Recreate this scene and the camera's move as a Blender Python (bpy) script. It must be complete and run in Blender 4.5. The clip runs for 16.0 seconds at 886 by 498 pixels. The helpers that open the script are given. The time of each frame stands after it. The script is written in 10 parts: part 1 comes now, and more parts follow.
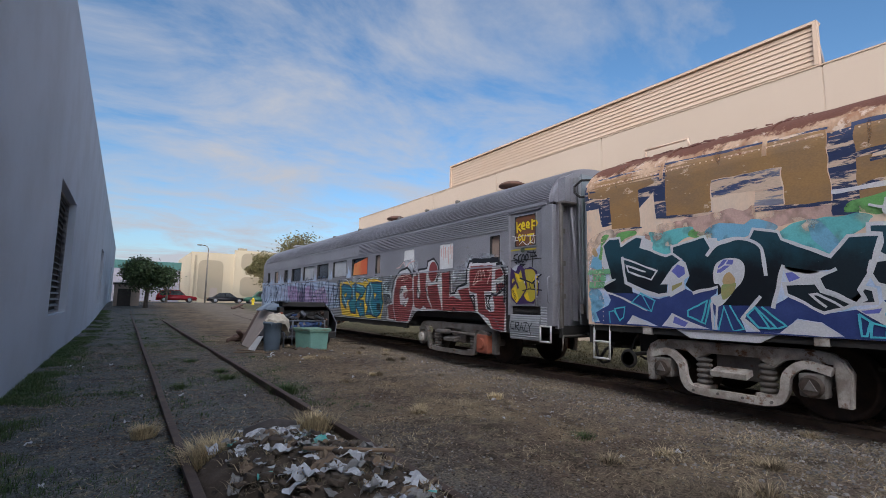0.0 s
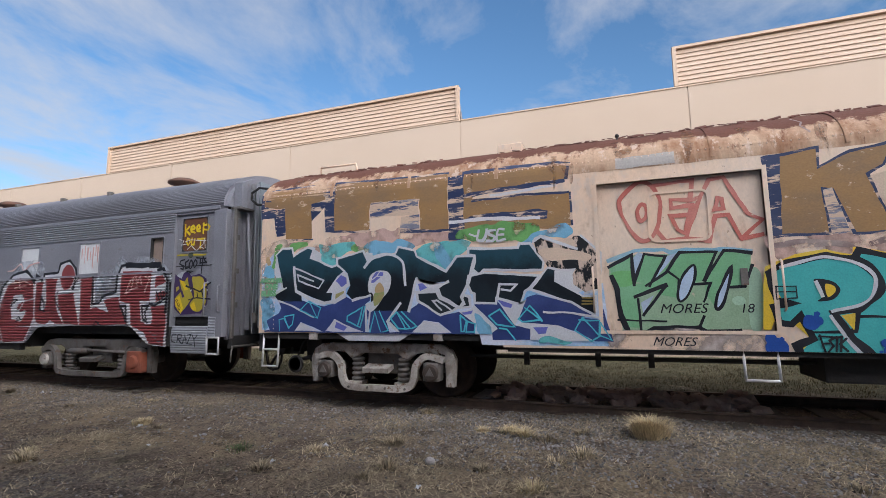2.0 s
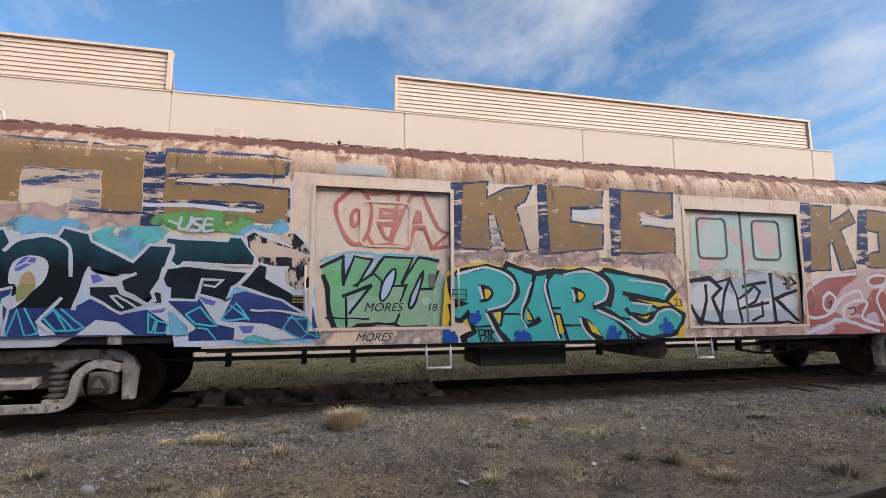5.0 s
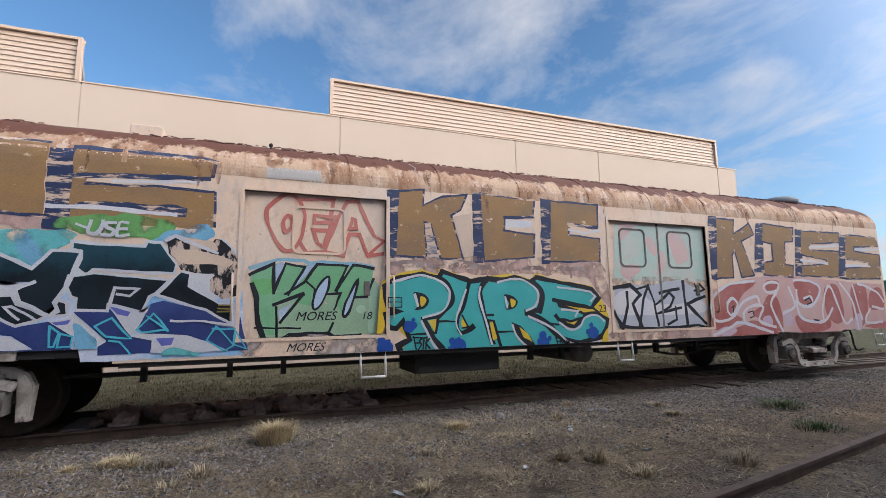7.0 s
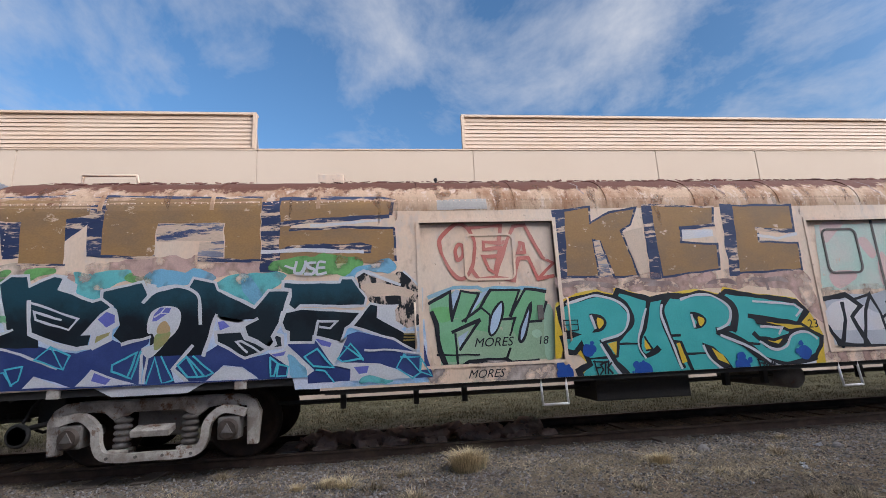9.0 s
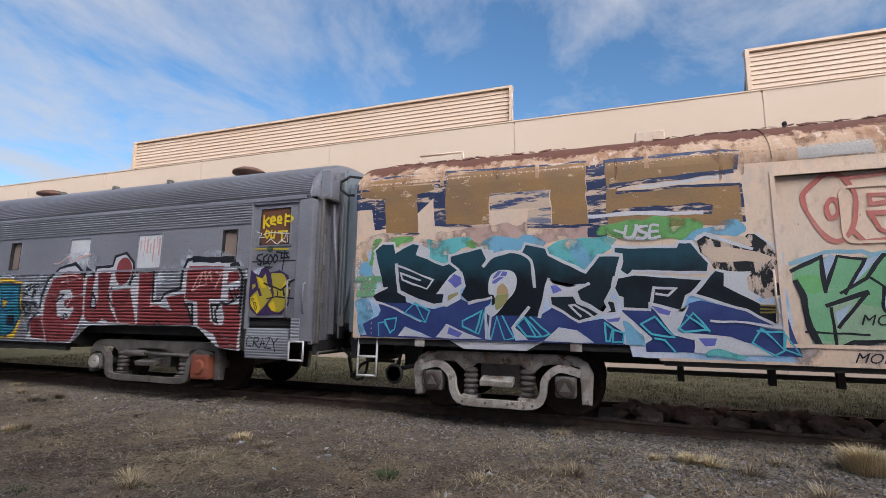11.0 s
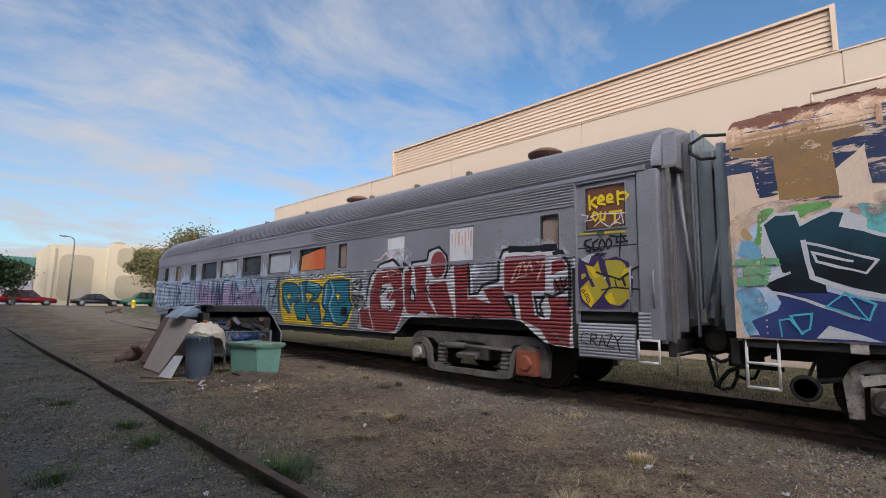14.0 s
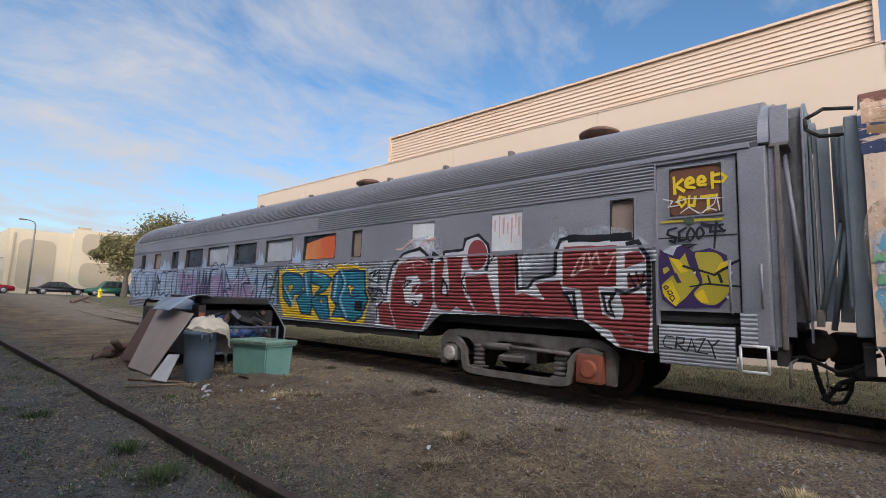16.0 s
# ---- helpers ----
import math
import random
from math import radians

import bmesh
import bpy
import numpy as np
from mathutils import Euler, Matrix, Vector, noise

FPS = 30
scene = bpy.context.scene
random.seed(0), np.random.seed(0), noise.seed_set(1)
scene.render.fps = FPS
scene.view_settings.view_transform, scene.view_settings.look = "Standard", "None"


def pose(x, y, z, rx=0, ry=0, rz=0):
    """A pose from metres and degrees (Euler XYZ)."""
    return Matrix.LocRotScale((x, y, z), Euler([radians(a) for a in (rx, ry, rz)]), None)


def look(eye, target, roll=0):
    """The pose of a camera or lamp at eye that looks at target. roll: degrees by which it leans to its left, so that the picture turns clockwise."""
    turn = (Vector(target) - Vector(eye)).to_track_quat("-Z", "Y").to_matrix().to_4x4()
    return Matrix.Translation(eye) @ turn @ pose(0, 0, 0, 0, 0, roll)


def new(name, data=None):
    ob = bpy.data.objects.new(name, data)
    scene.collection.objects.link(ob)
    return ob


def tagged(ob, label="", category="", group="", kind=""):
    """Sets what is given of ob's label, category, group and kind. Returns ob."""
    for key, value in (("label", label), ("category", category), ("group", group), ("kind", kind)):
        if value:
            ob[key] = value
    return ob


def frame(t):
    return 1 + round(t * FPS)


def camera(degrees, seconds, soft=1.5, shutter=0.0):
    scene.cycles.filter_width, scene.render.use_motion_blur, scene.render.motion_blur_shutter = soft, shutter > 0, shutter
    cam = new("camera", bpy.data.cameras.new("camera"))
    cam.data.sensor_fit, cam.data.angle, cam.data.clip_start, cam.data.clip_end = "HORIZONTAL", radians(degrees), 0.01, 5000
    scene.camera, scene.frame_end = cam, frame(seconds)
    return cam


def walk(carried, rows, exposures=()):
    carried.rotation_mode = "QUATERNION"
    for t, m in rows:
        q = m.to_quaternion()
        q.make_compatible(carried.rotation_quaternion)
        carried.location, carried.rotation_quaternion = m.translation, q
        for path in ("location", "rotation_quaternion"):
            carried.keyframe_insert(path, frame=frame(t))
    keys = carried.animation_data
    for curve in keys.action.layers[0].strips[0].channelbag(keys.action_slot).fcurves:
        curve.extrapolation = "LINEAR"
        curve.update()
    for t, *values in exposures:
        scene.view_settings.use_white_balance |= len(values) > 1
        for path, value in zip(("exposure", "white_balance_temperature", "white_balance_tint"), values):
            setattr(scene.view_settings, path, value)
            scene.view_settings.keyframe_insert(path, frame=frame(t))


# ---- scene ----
cam = camera(86.3, 16.0, soft=0.85)
PATH = [
    (0, (0.069, 0.193, 1.438), (1.175, 1.844, 1.664), 1.0),
    (0.5, (0.066, 0.109, 1.439), (1.37, 1.607, 1.676), 0.8),
    (1, (0.114, -0.025, 1.428), (1.681, 1.192, 1.681), 0.3),
    (1.5, (0.115, -0.119, 1.483), (1.889, 0.773, 1.728), -0.4),
    (2, (0.083, -0.142, 1.493), (1.951, 0.528, 1.742), -0.7),
    (2.5, (0.067, -0.137, 1.492), (1.962, 0.456, 1.735), -1.0),
    (3, (0.057, -0.124, 1.482), (1.978, 0.378, 1.724), -1.0),
    (3.5, (0.068, -0.158, 1.475), (2.037, 0.096, 1.72), -1.0),
    (4, (0.081, -0.225, 1.462), (2.064, -0.291, 1.711), -0.9),
    (4.5, (0.067, -0.234, 1.449), (2.025, -0.564, 1.694), -0.8),
    (4.7, (0.061, -0.212, 1.441), (2.007, -0.603, 1.686), -0.6),
    (6.8, (0.057, -0.196, 1.456), (1.908, -0.905, 1.728), -0.6),
    (7, (0.053, -0.201, 1.461), (1.898, -0.924, 1.732), -0.9),
    (7.5, (0.057, -0.194, 1.454), (1.897, -0.926, 1.73), -1.5),
    (8, (0.137, -0.109, 1.452), (2.003, -0.753, 1.769), -2.8),
    (8.5, (0.243, 0.095, 1.445), (2.152, -0.358, 1.835), -3.4),
    (9, (0.285, 0.424, 1.41), (2.229, 0.194, 1.819), -2.7),
    (9.2, (0.279, 0.604, 1.415), (2.233, 0.465, 1.819), -2.2),
    (11.3, (0.285, 2.052, 1.401), (2.103, 2.838, 1.677), 0.7),
    (11.5, (0.322, 2.207, 1.41), (2.102, 3.079, 1.675), 0.6),
    (12, (0.334, 2.581, 1.418), (1.999, 3.657, 1.682), 0.5),
    (12.5, (0.286, 2.962, 1.438), (1.837, 4.195, 1.708), 0.4),
    (13, (0.317, 3.306, 1.456), (1.785, 4.636, 1.732), 0.5),
    (13.5, (0.254, 3.624, 1.438), (1.689, 4.993, 1.701), 0.6),
    (14, (0.229, 4.0, 1.433), (1.651, 5.385, 1.675), 0.9),
    (14.5, (0.268, 4.395, 1.443), (1.698, 5.774, 1.675), 1.2),
    (15, (0.205, 4.809, 1.417), (1.652, 6.171, 1.645), 1.4),
    (15.5, (0.229, 5.185, 1.383), (1.696, 6.526, 1.611), 1.7),
    (16, (0.264, 5.526, 1.41), (1.759, 6.835, 1.635), 1.9),
]
walk(cam, [(t, look(eye, target, roll)) for t, eye, target, roll in PATH],
     [(0, -0.12, 6200, 10), (1.5, 0.05, 6250, 10), (3.0, 0.22, 6250, 10), (4.6, 0.28, 6250, 10), (7.0, 0.18, 6200, 10), (9.0, 0.10, 6100, 10), (12.0, 0.15, 6400, 10), (14.0, 0.03, 6450, 10), (15.0, 0.13, 6450, 10), (16.0, 0.12, 6450, 10)])

# ---- world, sun, exposure ----
SUN_EL, SUN_AZ = 11.0, 222.0          # degrees; azimuth clockwise from +y
world = bpy.data.worlds.new("sky")
scene.world = world
world.use_nodes = True
wn, wl = world.node_tree.nodes, world.node_tree.links
wn.clear()
w_out = wn.new("ShaderNodeOutputWorld")
w_bg = wn.new("ShaderNodeBackground")
w_bg.inputs["Strength"].default_value = 0.115
sky = wn.new("ShaderNodeTexSky")
sky.sky_type = 'NISHITA'
sky.sun_disc = False
sky.sun_elevation, sky.sun_rotation = radians(SUN_EL + 9), radians(SUN_AZ)
sky.air_density, sky.dust_density, sky.ozone_density = 1.0, 0.6, 2.2
w_co = wn.new("ShaderNodeTexCoord")


def w_math(op, a, b=None):
    n = wn.new("ShaderNodeMath")
    n.operation = op
    for k, v in enumerate((a, b)):
        if v is None:
            continue
        if isinstance(v, (int, float)):
            n.inputs[k].default_value = v
        else:
            wl.new(v, n.inputs[k])
    return n.outputs[0]


# clouds lie on a flat layer high above: project the direction on it
w_sep = wn.new("ShaderNodeSeparateXYZ")
wl.new(w_co.outputs["Generated"], w_sep.inputs[0])
w_tint = wn.new("ShaderNodeMix")
w_tint.data_type, w_tint.blend_type = 'RGBA', 'MULTIPLY'
w_tint.inputs[0].default_value = 1.0
wl.new(sky.outputs[0], w_tint.inputs[6])
w_tint.inputs[7].default_value = (1.0, 1.27, 1.42, 1)
up = w_math('ADD', w_math('MAXIMUM', w_sep.outputs[2], 0.0), 0.13)
w_comb = wn.new("ShaderNodeCombineXYZ")
wl.new(w_math('DIVIDE', w_sep.outputs[0], up), w_comb.inputs[0])
wl.new(w_math('DIVIDE', w_sep.outputs[1], up), w_comb.inputs[1])
w_map = wn.new("ShaderNodeMapping")
w_map.inputs["Rotation"].default_value = (0, 0, radians(35))
w_map.inputs["Scale"].default_value = (0.75, 1.0, 1.0)
wl.new(w_comb.outputs[0], w_map.inputs[0])
w_n1 = wn.new("ShaderNodeTexNoise")
w_n1.inputs["Scale"].default_value, w_n1.inputs["Detail"].default_value, w_n1.inputs["Roughness"].default_value = 1.55, 9.0, 0.62
w_n1.inputs["Distortion"].default_value = 0.35
wl.new(w_map.outputs[0], w_n1.inputs["Vector"])
w_ramp = wn.new("ShaderNodeValToRGB")
w_ramp.color_ramp.elements[0].position, w_ramp.color_ramp.elements[0].color = 0.44, (0, 0, 0, 1)
w_ramp.color_ramp.elements[1].position, w_ramp.color_ramp.elements[1].color = 0.70, (0.9, 0.9, 0.9, 1)
wl.new(w_math('ADD', w_n1.outputs["Fac"], w_math('MULTIPLY', w_sep.outputs[1], 0.05)), w_ramp.inputs[0])
# more haze low over the horizon
low = w_math('POWER', w_math('SUBTRACT', 1.0, w_math('MINIMUM', w_math('MAXIMUM', w_sep.outputs[2], 0.0), 1.0)), 7.0)
cover = w_math('MINIMUM', w_math('ADD', w_ramp.outputs[0], w_math('MULTIPLY', low, 0.6)), 1.0)
w_mix = wn.new("ShaderNodeMix")
w_mix.data_type = 'RGBA'
wl.new(cover, w_mix.inputs[0])
wl.new(w_tint.outputs[2], w_mix.inputs[6])
w_mix.inputs[7].default_value = (5.0, 5.1, 5.5, 1)
# evening glow: haze and cloud grow brighter and warmer towards the sun
w_dot = wn.new("ShaderNodeVectorMath")
w_dot.operation = 'DOT_PRODUCT'
wl.new(w_co.outputs["Generated"], w_dot.inputs[0])
w_dot.inputs[1].default_value = (math.sin(radians(SUN_AZ)) * 0.85, math.cos(radians(SUN_AZ)) * 0.85, 0.53)
glow = w_math('POWER', w_math('MAXIMUM', w_dot.outputs["Value"], 0.0), 5.0)
w_glow = wn.new("ShaderNodeMix")
w_glow.data_type, w_glow.blend_type = 'RGBA', 'ADD'
wl.new(glow, w_glow.inputs[0])
wl.new(w_mix.outputs[2], w_glow.inputs[6])
w_glow.inputs[7].default_value = (52, 50, 50, 1)
wl.new(w_glow.outputs[2], w_bg.inputs["Color"])
wl.new(w_bg.outputs[0], w_out.inputs["Surface"])

sun_data = bpy.data.lights.new("sun", 'SUN')
sun_data.energy, sun_data.angle, sun_data.color = 1.05, radians(0.6), (1.0, 0.80, 0.60)
sun = new("sun", sun_data)
_az, _el = radians(SUN_AZ), radians(SUN_EL)
sun_from = Vector((math.sin(_az) * math.cos(_el), math.cos(_az) * math.cos(_el), math.sin(_el)))
sun.matrix_world = look(sun_from * 60, (0, 0, 0))
scene.view_settings.exposure = 0.10


# ---- materials ----
def mat(name, base, rough=0.7, metal=0.0, second=None, scale=3.0, amount=0.5, grain=40.0, bump=0.15, spread=(0.42, 0.62),
        third=None, third_scale=9.0, third_spread=(0.58, 0.64), clumps=(), stretch=(1, 1, 1), spec=0.4, island=0.0, contrast=(0.82, 1.15), high=None, band=()):
    """A painted, rusted or earthy surface: a base colour, a second one in soft patches, a third in sharper ones, and fine grain."""
    m = bpy.data.materials.new(name)
    m.use_nodes = True
    n, l = m.node_tree.nodes, m.node_tree.links
    p = n["Principled BSDF"]
    p.inputs["Roughness"].default_value, p.inputs["Metallic"].default_value = rough, metal
    p.inputs["Specular IOR Level"].default_value = spec
    co = n.new("ShaderNodeTexCoord")
    mp = n.new("ShaderNodeMapping")
    mp.inputs["Scale"].default_value = stretch
    geo = n.new("ShaderNodeNewGeometry")
    l.new(geo.outputs["Position"], mp.inputs[0])

    def tex(sc, detail, rgh=0.6):
        t = n.new("ShaderNodeTexNoise")
        t.inputs["Scale"].default_value, t.inputs["Detail"].default_value, t.inputs["Roughness"].default_value = sc, detail, rgh
        l.new(mp.outputs[0], t.inputs["Vector"])
        return t.outputs["Fac"]

    def ramp(src, a, b):
        r = n.new("ShaderNodeMapRange")
        r.inputs[1].default_value, r.inputs[2].default_value = a, b
        l.new(src, r.inputs[0])
        return r.outputs[0]

    def mix(fac, a, b, mode='MIX'):
        x = n.new("ShaderNodeMix")
        x.data_type, x.blend_type = 'RGBA', mode
        for k, v in ((0, fac), (6, a), (7, b)):
            if isinstance(v, (int, float)):
                x.inputs[k].default_value = v
            elif isinstance(v, tuple):
                x.inputs[k].default_value = (*v[:3], 1)
            else:
                l.new(v, x.inputs[k])
        return x.outputs[2]

    def times(src, v):
        q = n.new("ShaderNodeMath")
        q.operation = 'MULTIPLY'
        l.new(src, q.inputs[0])
        q.inputs[1].default_value = v
        return q.outputs[0]

    col = base
    fine = tex(grain, 4.0)
    if second:
        col = mix(times(ramp(tex(scale, 6.0), *spread), amount), col, second)
    if third:
        col = mix(ramp(tex(third_scale, 8.0, 0.7), *third_spread), col, third)
    for tint, lo, hi in band:
        sepx = n.new("ShaderNodeSeparateXYZ")
        l.new(geo.outputs["Position"], sepx.inputs[0])
        wobx = n.new("ShaderNodeMath")
        wobx.operation = 'MULTIPLY_ADD'
        l.new(tex(0.55, 8.0, 0.7), wobx.inputs[0])
        wobx.inputs[1].default_value = 5.5
        l.new(sepx.outputs[0], wobx.inputs[2])
        col = mix(times(ramp(wobx.outputs[0], lo, hi), 0.8), col, tint)
    for tint, sc, lo, hi, part_of in clumps:
        col = mix(times(ramp(tex(sc, 7.0, 0.7), lo, hi), part_of), col, tint)
    if high:
        sep = n.new("ShaderNodeSeparateXYZ")
        l.new(geo.outputs["Position"], sep.inputs[0])
        wob = n.new("ShaderNodeMath")
        wob.operation = 'MULTIPLY_ADD'
        l.new(tex(2.6, 9.0, 0.72), wob.inputs[0])
        wob.inputs[1].default_value = 0.75
        l.new(sep.outputs[2], wob.inputs[2])
        col = mix(ramp(wob.outputs[0], high[1], high[2]), col, high[0])
    shade = ramp(fine, 0.2, 0.8)
    grey = n.new("ShaderNodeMapRange")
    grey.inputs[3].default_value, grey.inputs[4].default_value = contrast
    l.new(shade, grey.inputs[0])
    hsv = n.new("ShaderNodeHueSaturation")
    l.new(grey.outputs[0], hsv.inputs["Value"])
    if isinstance(col, tuple):
        hsv.inputs["Color"].default_value = (*col[:3], 1)
    else:
        l.new(col, hsv.inputs["Color"])
    out = hsv.outputs[0]
    if island:
        hsv2 = n.new("ShaderNodeHueSaturation")
        rr = n.new("ShaderNodeMapRange")
        rr.inputs[3].default_value, rr.inputs[4].default_value = 1 - island, 1 + island
        l.new(geo.outputs["Random Per Island"], rr.inputs[0])
        l.new(rr.outputs[0], hsv2.inputs["Value"])
        l.new(out, hsv2.inputs["Color"])
        out = hsv2.outputs[0]
    l.new(out, p.inputs["Base Color"])
    if bump:
        b = n.new("ShaderNodeBump")
        b.inputs["Strength"].default_value, b.inputs["Distance"].default_value = bump, 0.01 if bump < 0.95 else 0.03
        l.new(fine, b.inputs["Height"])
        l.new(b.outputs[0], p.inputs["Normal"])
    return m


M_GROUND = mat("dirt_and_dry_grass", (0.136, 0.102, 0.077), 0.95, 0, (0.235, 0.172, 0.110), 0.8, 1.0, 46.0, 1.0, (0.44, 0.62), (0.062, 0.048, 0.038), 3.2, (0.51, 0.68), clumps=(((0.05, 0.042, 0.033), 1.5, 0.54, 0.66, 0.65), ((0.27, 0.22, 0.14), 4.5, 0.53, 0.66, 0.75), ((0.06, 0.068, 0.035), 0.9, 0.58, 0.68, 0.35), ((0.035, 0.028, 0.022), 13.0, 0.56, 0.64, 0.75)), spec=0.05, contrast=(0.2, 2.0), band=(((0.20, 0.165, 0.135), 7.2, 9.6), ((0.122, 0.138, 0.142), 6.2, 3.6), ((0.085, 0.085, 0.045), 11.8, 13.0)))
M_GRAVEL = mat("grey_gravel", (0.22, 0.20, 0.185), 0.95, 0, (0.33, 0.305, 0.285), 3.0, 0.7, 60.0, 0.8, (0.4, 0.65), (0.08, 0.07, 0.06), 14.0, (0.55, 0.65), spec=0.1, island=0.45)
M_PEBBLE = mat("dusty_pebbles", (0.20, 0.182, 0.168), 0.95, 0, (0.31, 0.285, 0.265), 3.0, 0.7, 60.0, 0.8, (0.4, 0.65), (0.07, 0.06, 0.052), 14.0, (0.55, 0.65), spec=0.1, island=0.5)
M_ASPHALT = mat("asphalt", (0.06, 0.06, 0.062), 0.9, 0, (0.09, 0.088, 0.085), 0.7, 0.8, 60.0, 0.3)
M_STUCCO = mat("white_stucco", (0.52, 0.56, 0.63), 0.92, 0, (0.42, 0.44, 0.48), 0.5, 0.5, 90.0, 0.5, spec=0.15)
M_BEIGE = mat("beige_wall_paint", (0.50, 0.395, 0.31), 0.85, 0, (0.47, 0.365, 0.28), 0.3, 0.5, 60.0, 0.12, spec=0.2)
M_LOUVER = mat("beige_metal_louvre", (0.53, 0.395, 0.295), 0.6, 0, (0.52, 0.36, 0.245), 0.8, 0.5, 50.0, 0.05)
M_CREAM = mat("cream_wall", (0.50, 0.415, 0.295), 0.85, 0, (0.46, 0.38, 0.27), 0.25, 0.5, 30.0, 0.05)
M_CREAM_DARK = mat("tan_panel", (0.34, 0.28, 0.20), 0.85, 0, (0.31, 0.26, 0.18), 0.25, 0.5, 30.0, 0.05)
M_RAIL = mat("rusty_rail", (0.09, 0.06, 0.046), 0.75, 0.2, (0.15, 0.10, 0.07), 5.0, 0.7, 60.0, 0.3)
M_TIE = mat("weathered_tie", (0.11, 0.085, 0.065), 0.95, 0, (0.06, 0.048, 0.04), 3.0, 0.7, 50.0, 0.5, stretch=(0.3, 1, 1))
M_SILVER = mat("grey_painted_steel", (0.30, 0.29, 0.31), 0.48, 0.25, (0.24, 0.23, 0.25), 1.2, 0.7, 60.0, 0.06, third=(0.22, 0.19, 0.17), third_scale=4.0, third_spread=(0.60, 0.75), stretch=(1, 0.5, 1), contrast=(0.78, 1.18))
M_SILVER_ROOF = mat("stainless_roof", (0.30, 0.29, 0.31), 0.45, 0.35, (0.22, 0.21, 0.215), 1.2, 0.7, 60.0, 0.06, third=(0.20, 0.17, 0.15), third_scale=3.0, third_spread=(0.63, 0.78), stretch=(1, 0.4, 1))
M_BAG = mat("faded_cream_car_paint", (0.80, 0.575, 0.405), 0.62, 0, (0.80, 0.64, 0.50), 1.0, 0.7, 40.0, 0.12, third=(0.45, 0.27, 0.16), third_scale=3.4, third_spread=(0.56, 0.80), stretch=(1, 1, 0.55), clumps=(((0.26, 0.12, 0.06), 16.0, 0.64, 0.70, 0.7), ((0.62, 0.50, 0.42), 5.0, 0.56, 0.62, 0.5)), contrast=(0.9, 1.08))
M_BAG_ROOF = mat("rusted_cream_roof", (0.58, 0.385, 0.25), 0.8, 0, (0.33, 0.16, 0.08), 2.4, 1.0, 40.0, 0.4, (0.46, 0.64), (0.20, 0.075, 0.035), 4.4, (0.56, 0.66), stretch=(1, 1, 0.45), clumps=(((0.68, 0.52, 0.40), 7.0, 0.55, 0.62, 0.8), ((0.12, 0.05, 0.03), 11.0, 0.62, 0.68, 0.8)), high=((0.15, 0.056, 0.032), 3.96, 4.01))
# black of grimy steel parts, also used where insides should read as shaded
M_DARK = mat("grimy_steel_and_shade_black", (0.040, 0.037, 0.035), 0.8, 0.2, (0.055, 0.048, 0.042), 3.0, 0.6, 40.0, 0.3)


# ---- mesh helpers ----
def thing(name, label, category, at=(0, 0, 0), group="", kind=""):
    ob = new(name)
    ob.location = at
    ob.empty_display_size = 0.2
    return tagged(ob, label, category, group, kind)


def mesh_of(bm, name, material, smooth=False):
    me = bpy.data.meshes.new(name)
    bm.normal_update()
    bm.to_mesh(me)
    bm.free()
    for m in (material if isinstance(material, (list, tuple)) else (material,)):
        me.materials.append(m)
    if smooth:
        for f in me.polygons:
            f.use_smooth = True
    return me


def part(name, bm, material, parent=None, label="", smooth=False):
    """Links a bmesh, in world places, as one mesh under a thing or part."""
    ob = new(name, mesh_of(bm, name, material, smooth))
    if parent is not None:
        ob.parent = parent
        ob.matrix_parent_inverse = Matrix.Translation(-world_of(parent))
    if label:
        ob["label"] = label
    return ob


def world_of(ob):
    v = Vector(ob.location)
    return v + world_of(ob.parent) if ob.parent and ob.type == 'EMPTY' else v


def structure(name, bm, material, label="", category="", smooth=False):
    return tagged(part(name, bm, material, None, "", smooth), label, category, "", "structure")


def box(bm, x0, x1, y0, y1, z0, z1, bevel=0.0):
    vs = [bm.verts.new(p) for p in ((x0, y0, z0), (x1, y0, z0), (x1, y1, z0), (x0, y1, z0), (x0, y0, z1), (x1, y0, z1), (x1, y1, z1), (x0, y1, z1))]
    fs = [bm.faces.new([vs[i] for i in q]) for q in ((0, 3, 2, 1), (4, 5, 6, 7), (0, 1, 5, 4), (1, 2, 6, 5), (2, 3, 7, 6), (3, 0, 4, 7))]
    if bevel:
        es = list({e for f in fs for e in f.edges})
        bmesh.ops.bevel(bm, geom=es, offset=bevel, segments=2, affect='EDGES', profile=0.6)
    return bm


def boxes(*rows, bevel=0.0):
    bm = bmesh.new()
    for r in rows:
        box(bm, *r, bevel=bevel)
    return bm


def obox(bm, m, sx, sy, sz, bevel=0.0):
    """A box of that size, centred, under the pose m."""
    before = set(bm.verts)
    box(bm, -sx / 2, sx / 2, -sy / 2, sy / 2, -sz / 2, sz / 2, bevel)
    bmesh.ops.transform(bm, matrix=m, verts=[v for v in bm.verts if v not in before])
    return bm


def rod(bm, a, b, r, seg=10, r2=None):
    a, b = Vector(a), Vector(b)
    m = Matrix.Translation((a + b) / 2) @ (b - a).to_track_quat('Z', 'Y').to_matrix().to_4x4()
    bmesh.ops.create_cone(bm, cap_ends=True, segments=seg, radius1=r, radius2=r if r2 is None else r2, depth=(b - a).length, matrix=m)
    return bm


def pipe(bm, pts, r, seg=8):
    """A bent round bar through the points."""
    for a, b in zip(pts, pts[1:]):
        rod(bm, a, b, r, seg)
    for p in pts[1:-1]:
        bmesh.ops.create_uvsphere(bm, u_segments=seg, v_segments=6, radius=r, matrix=Matrix.Translation(p))
    return bm


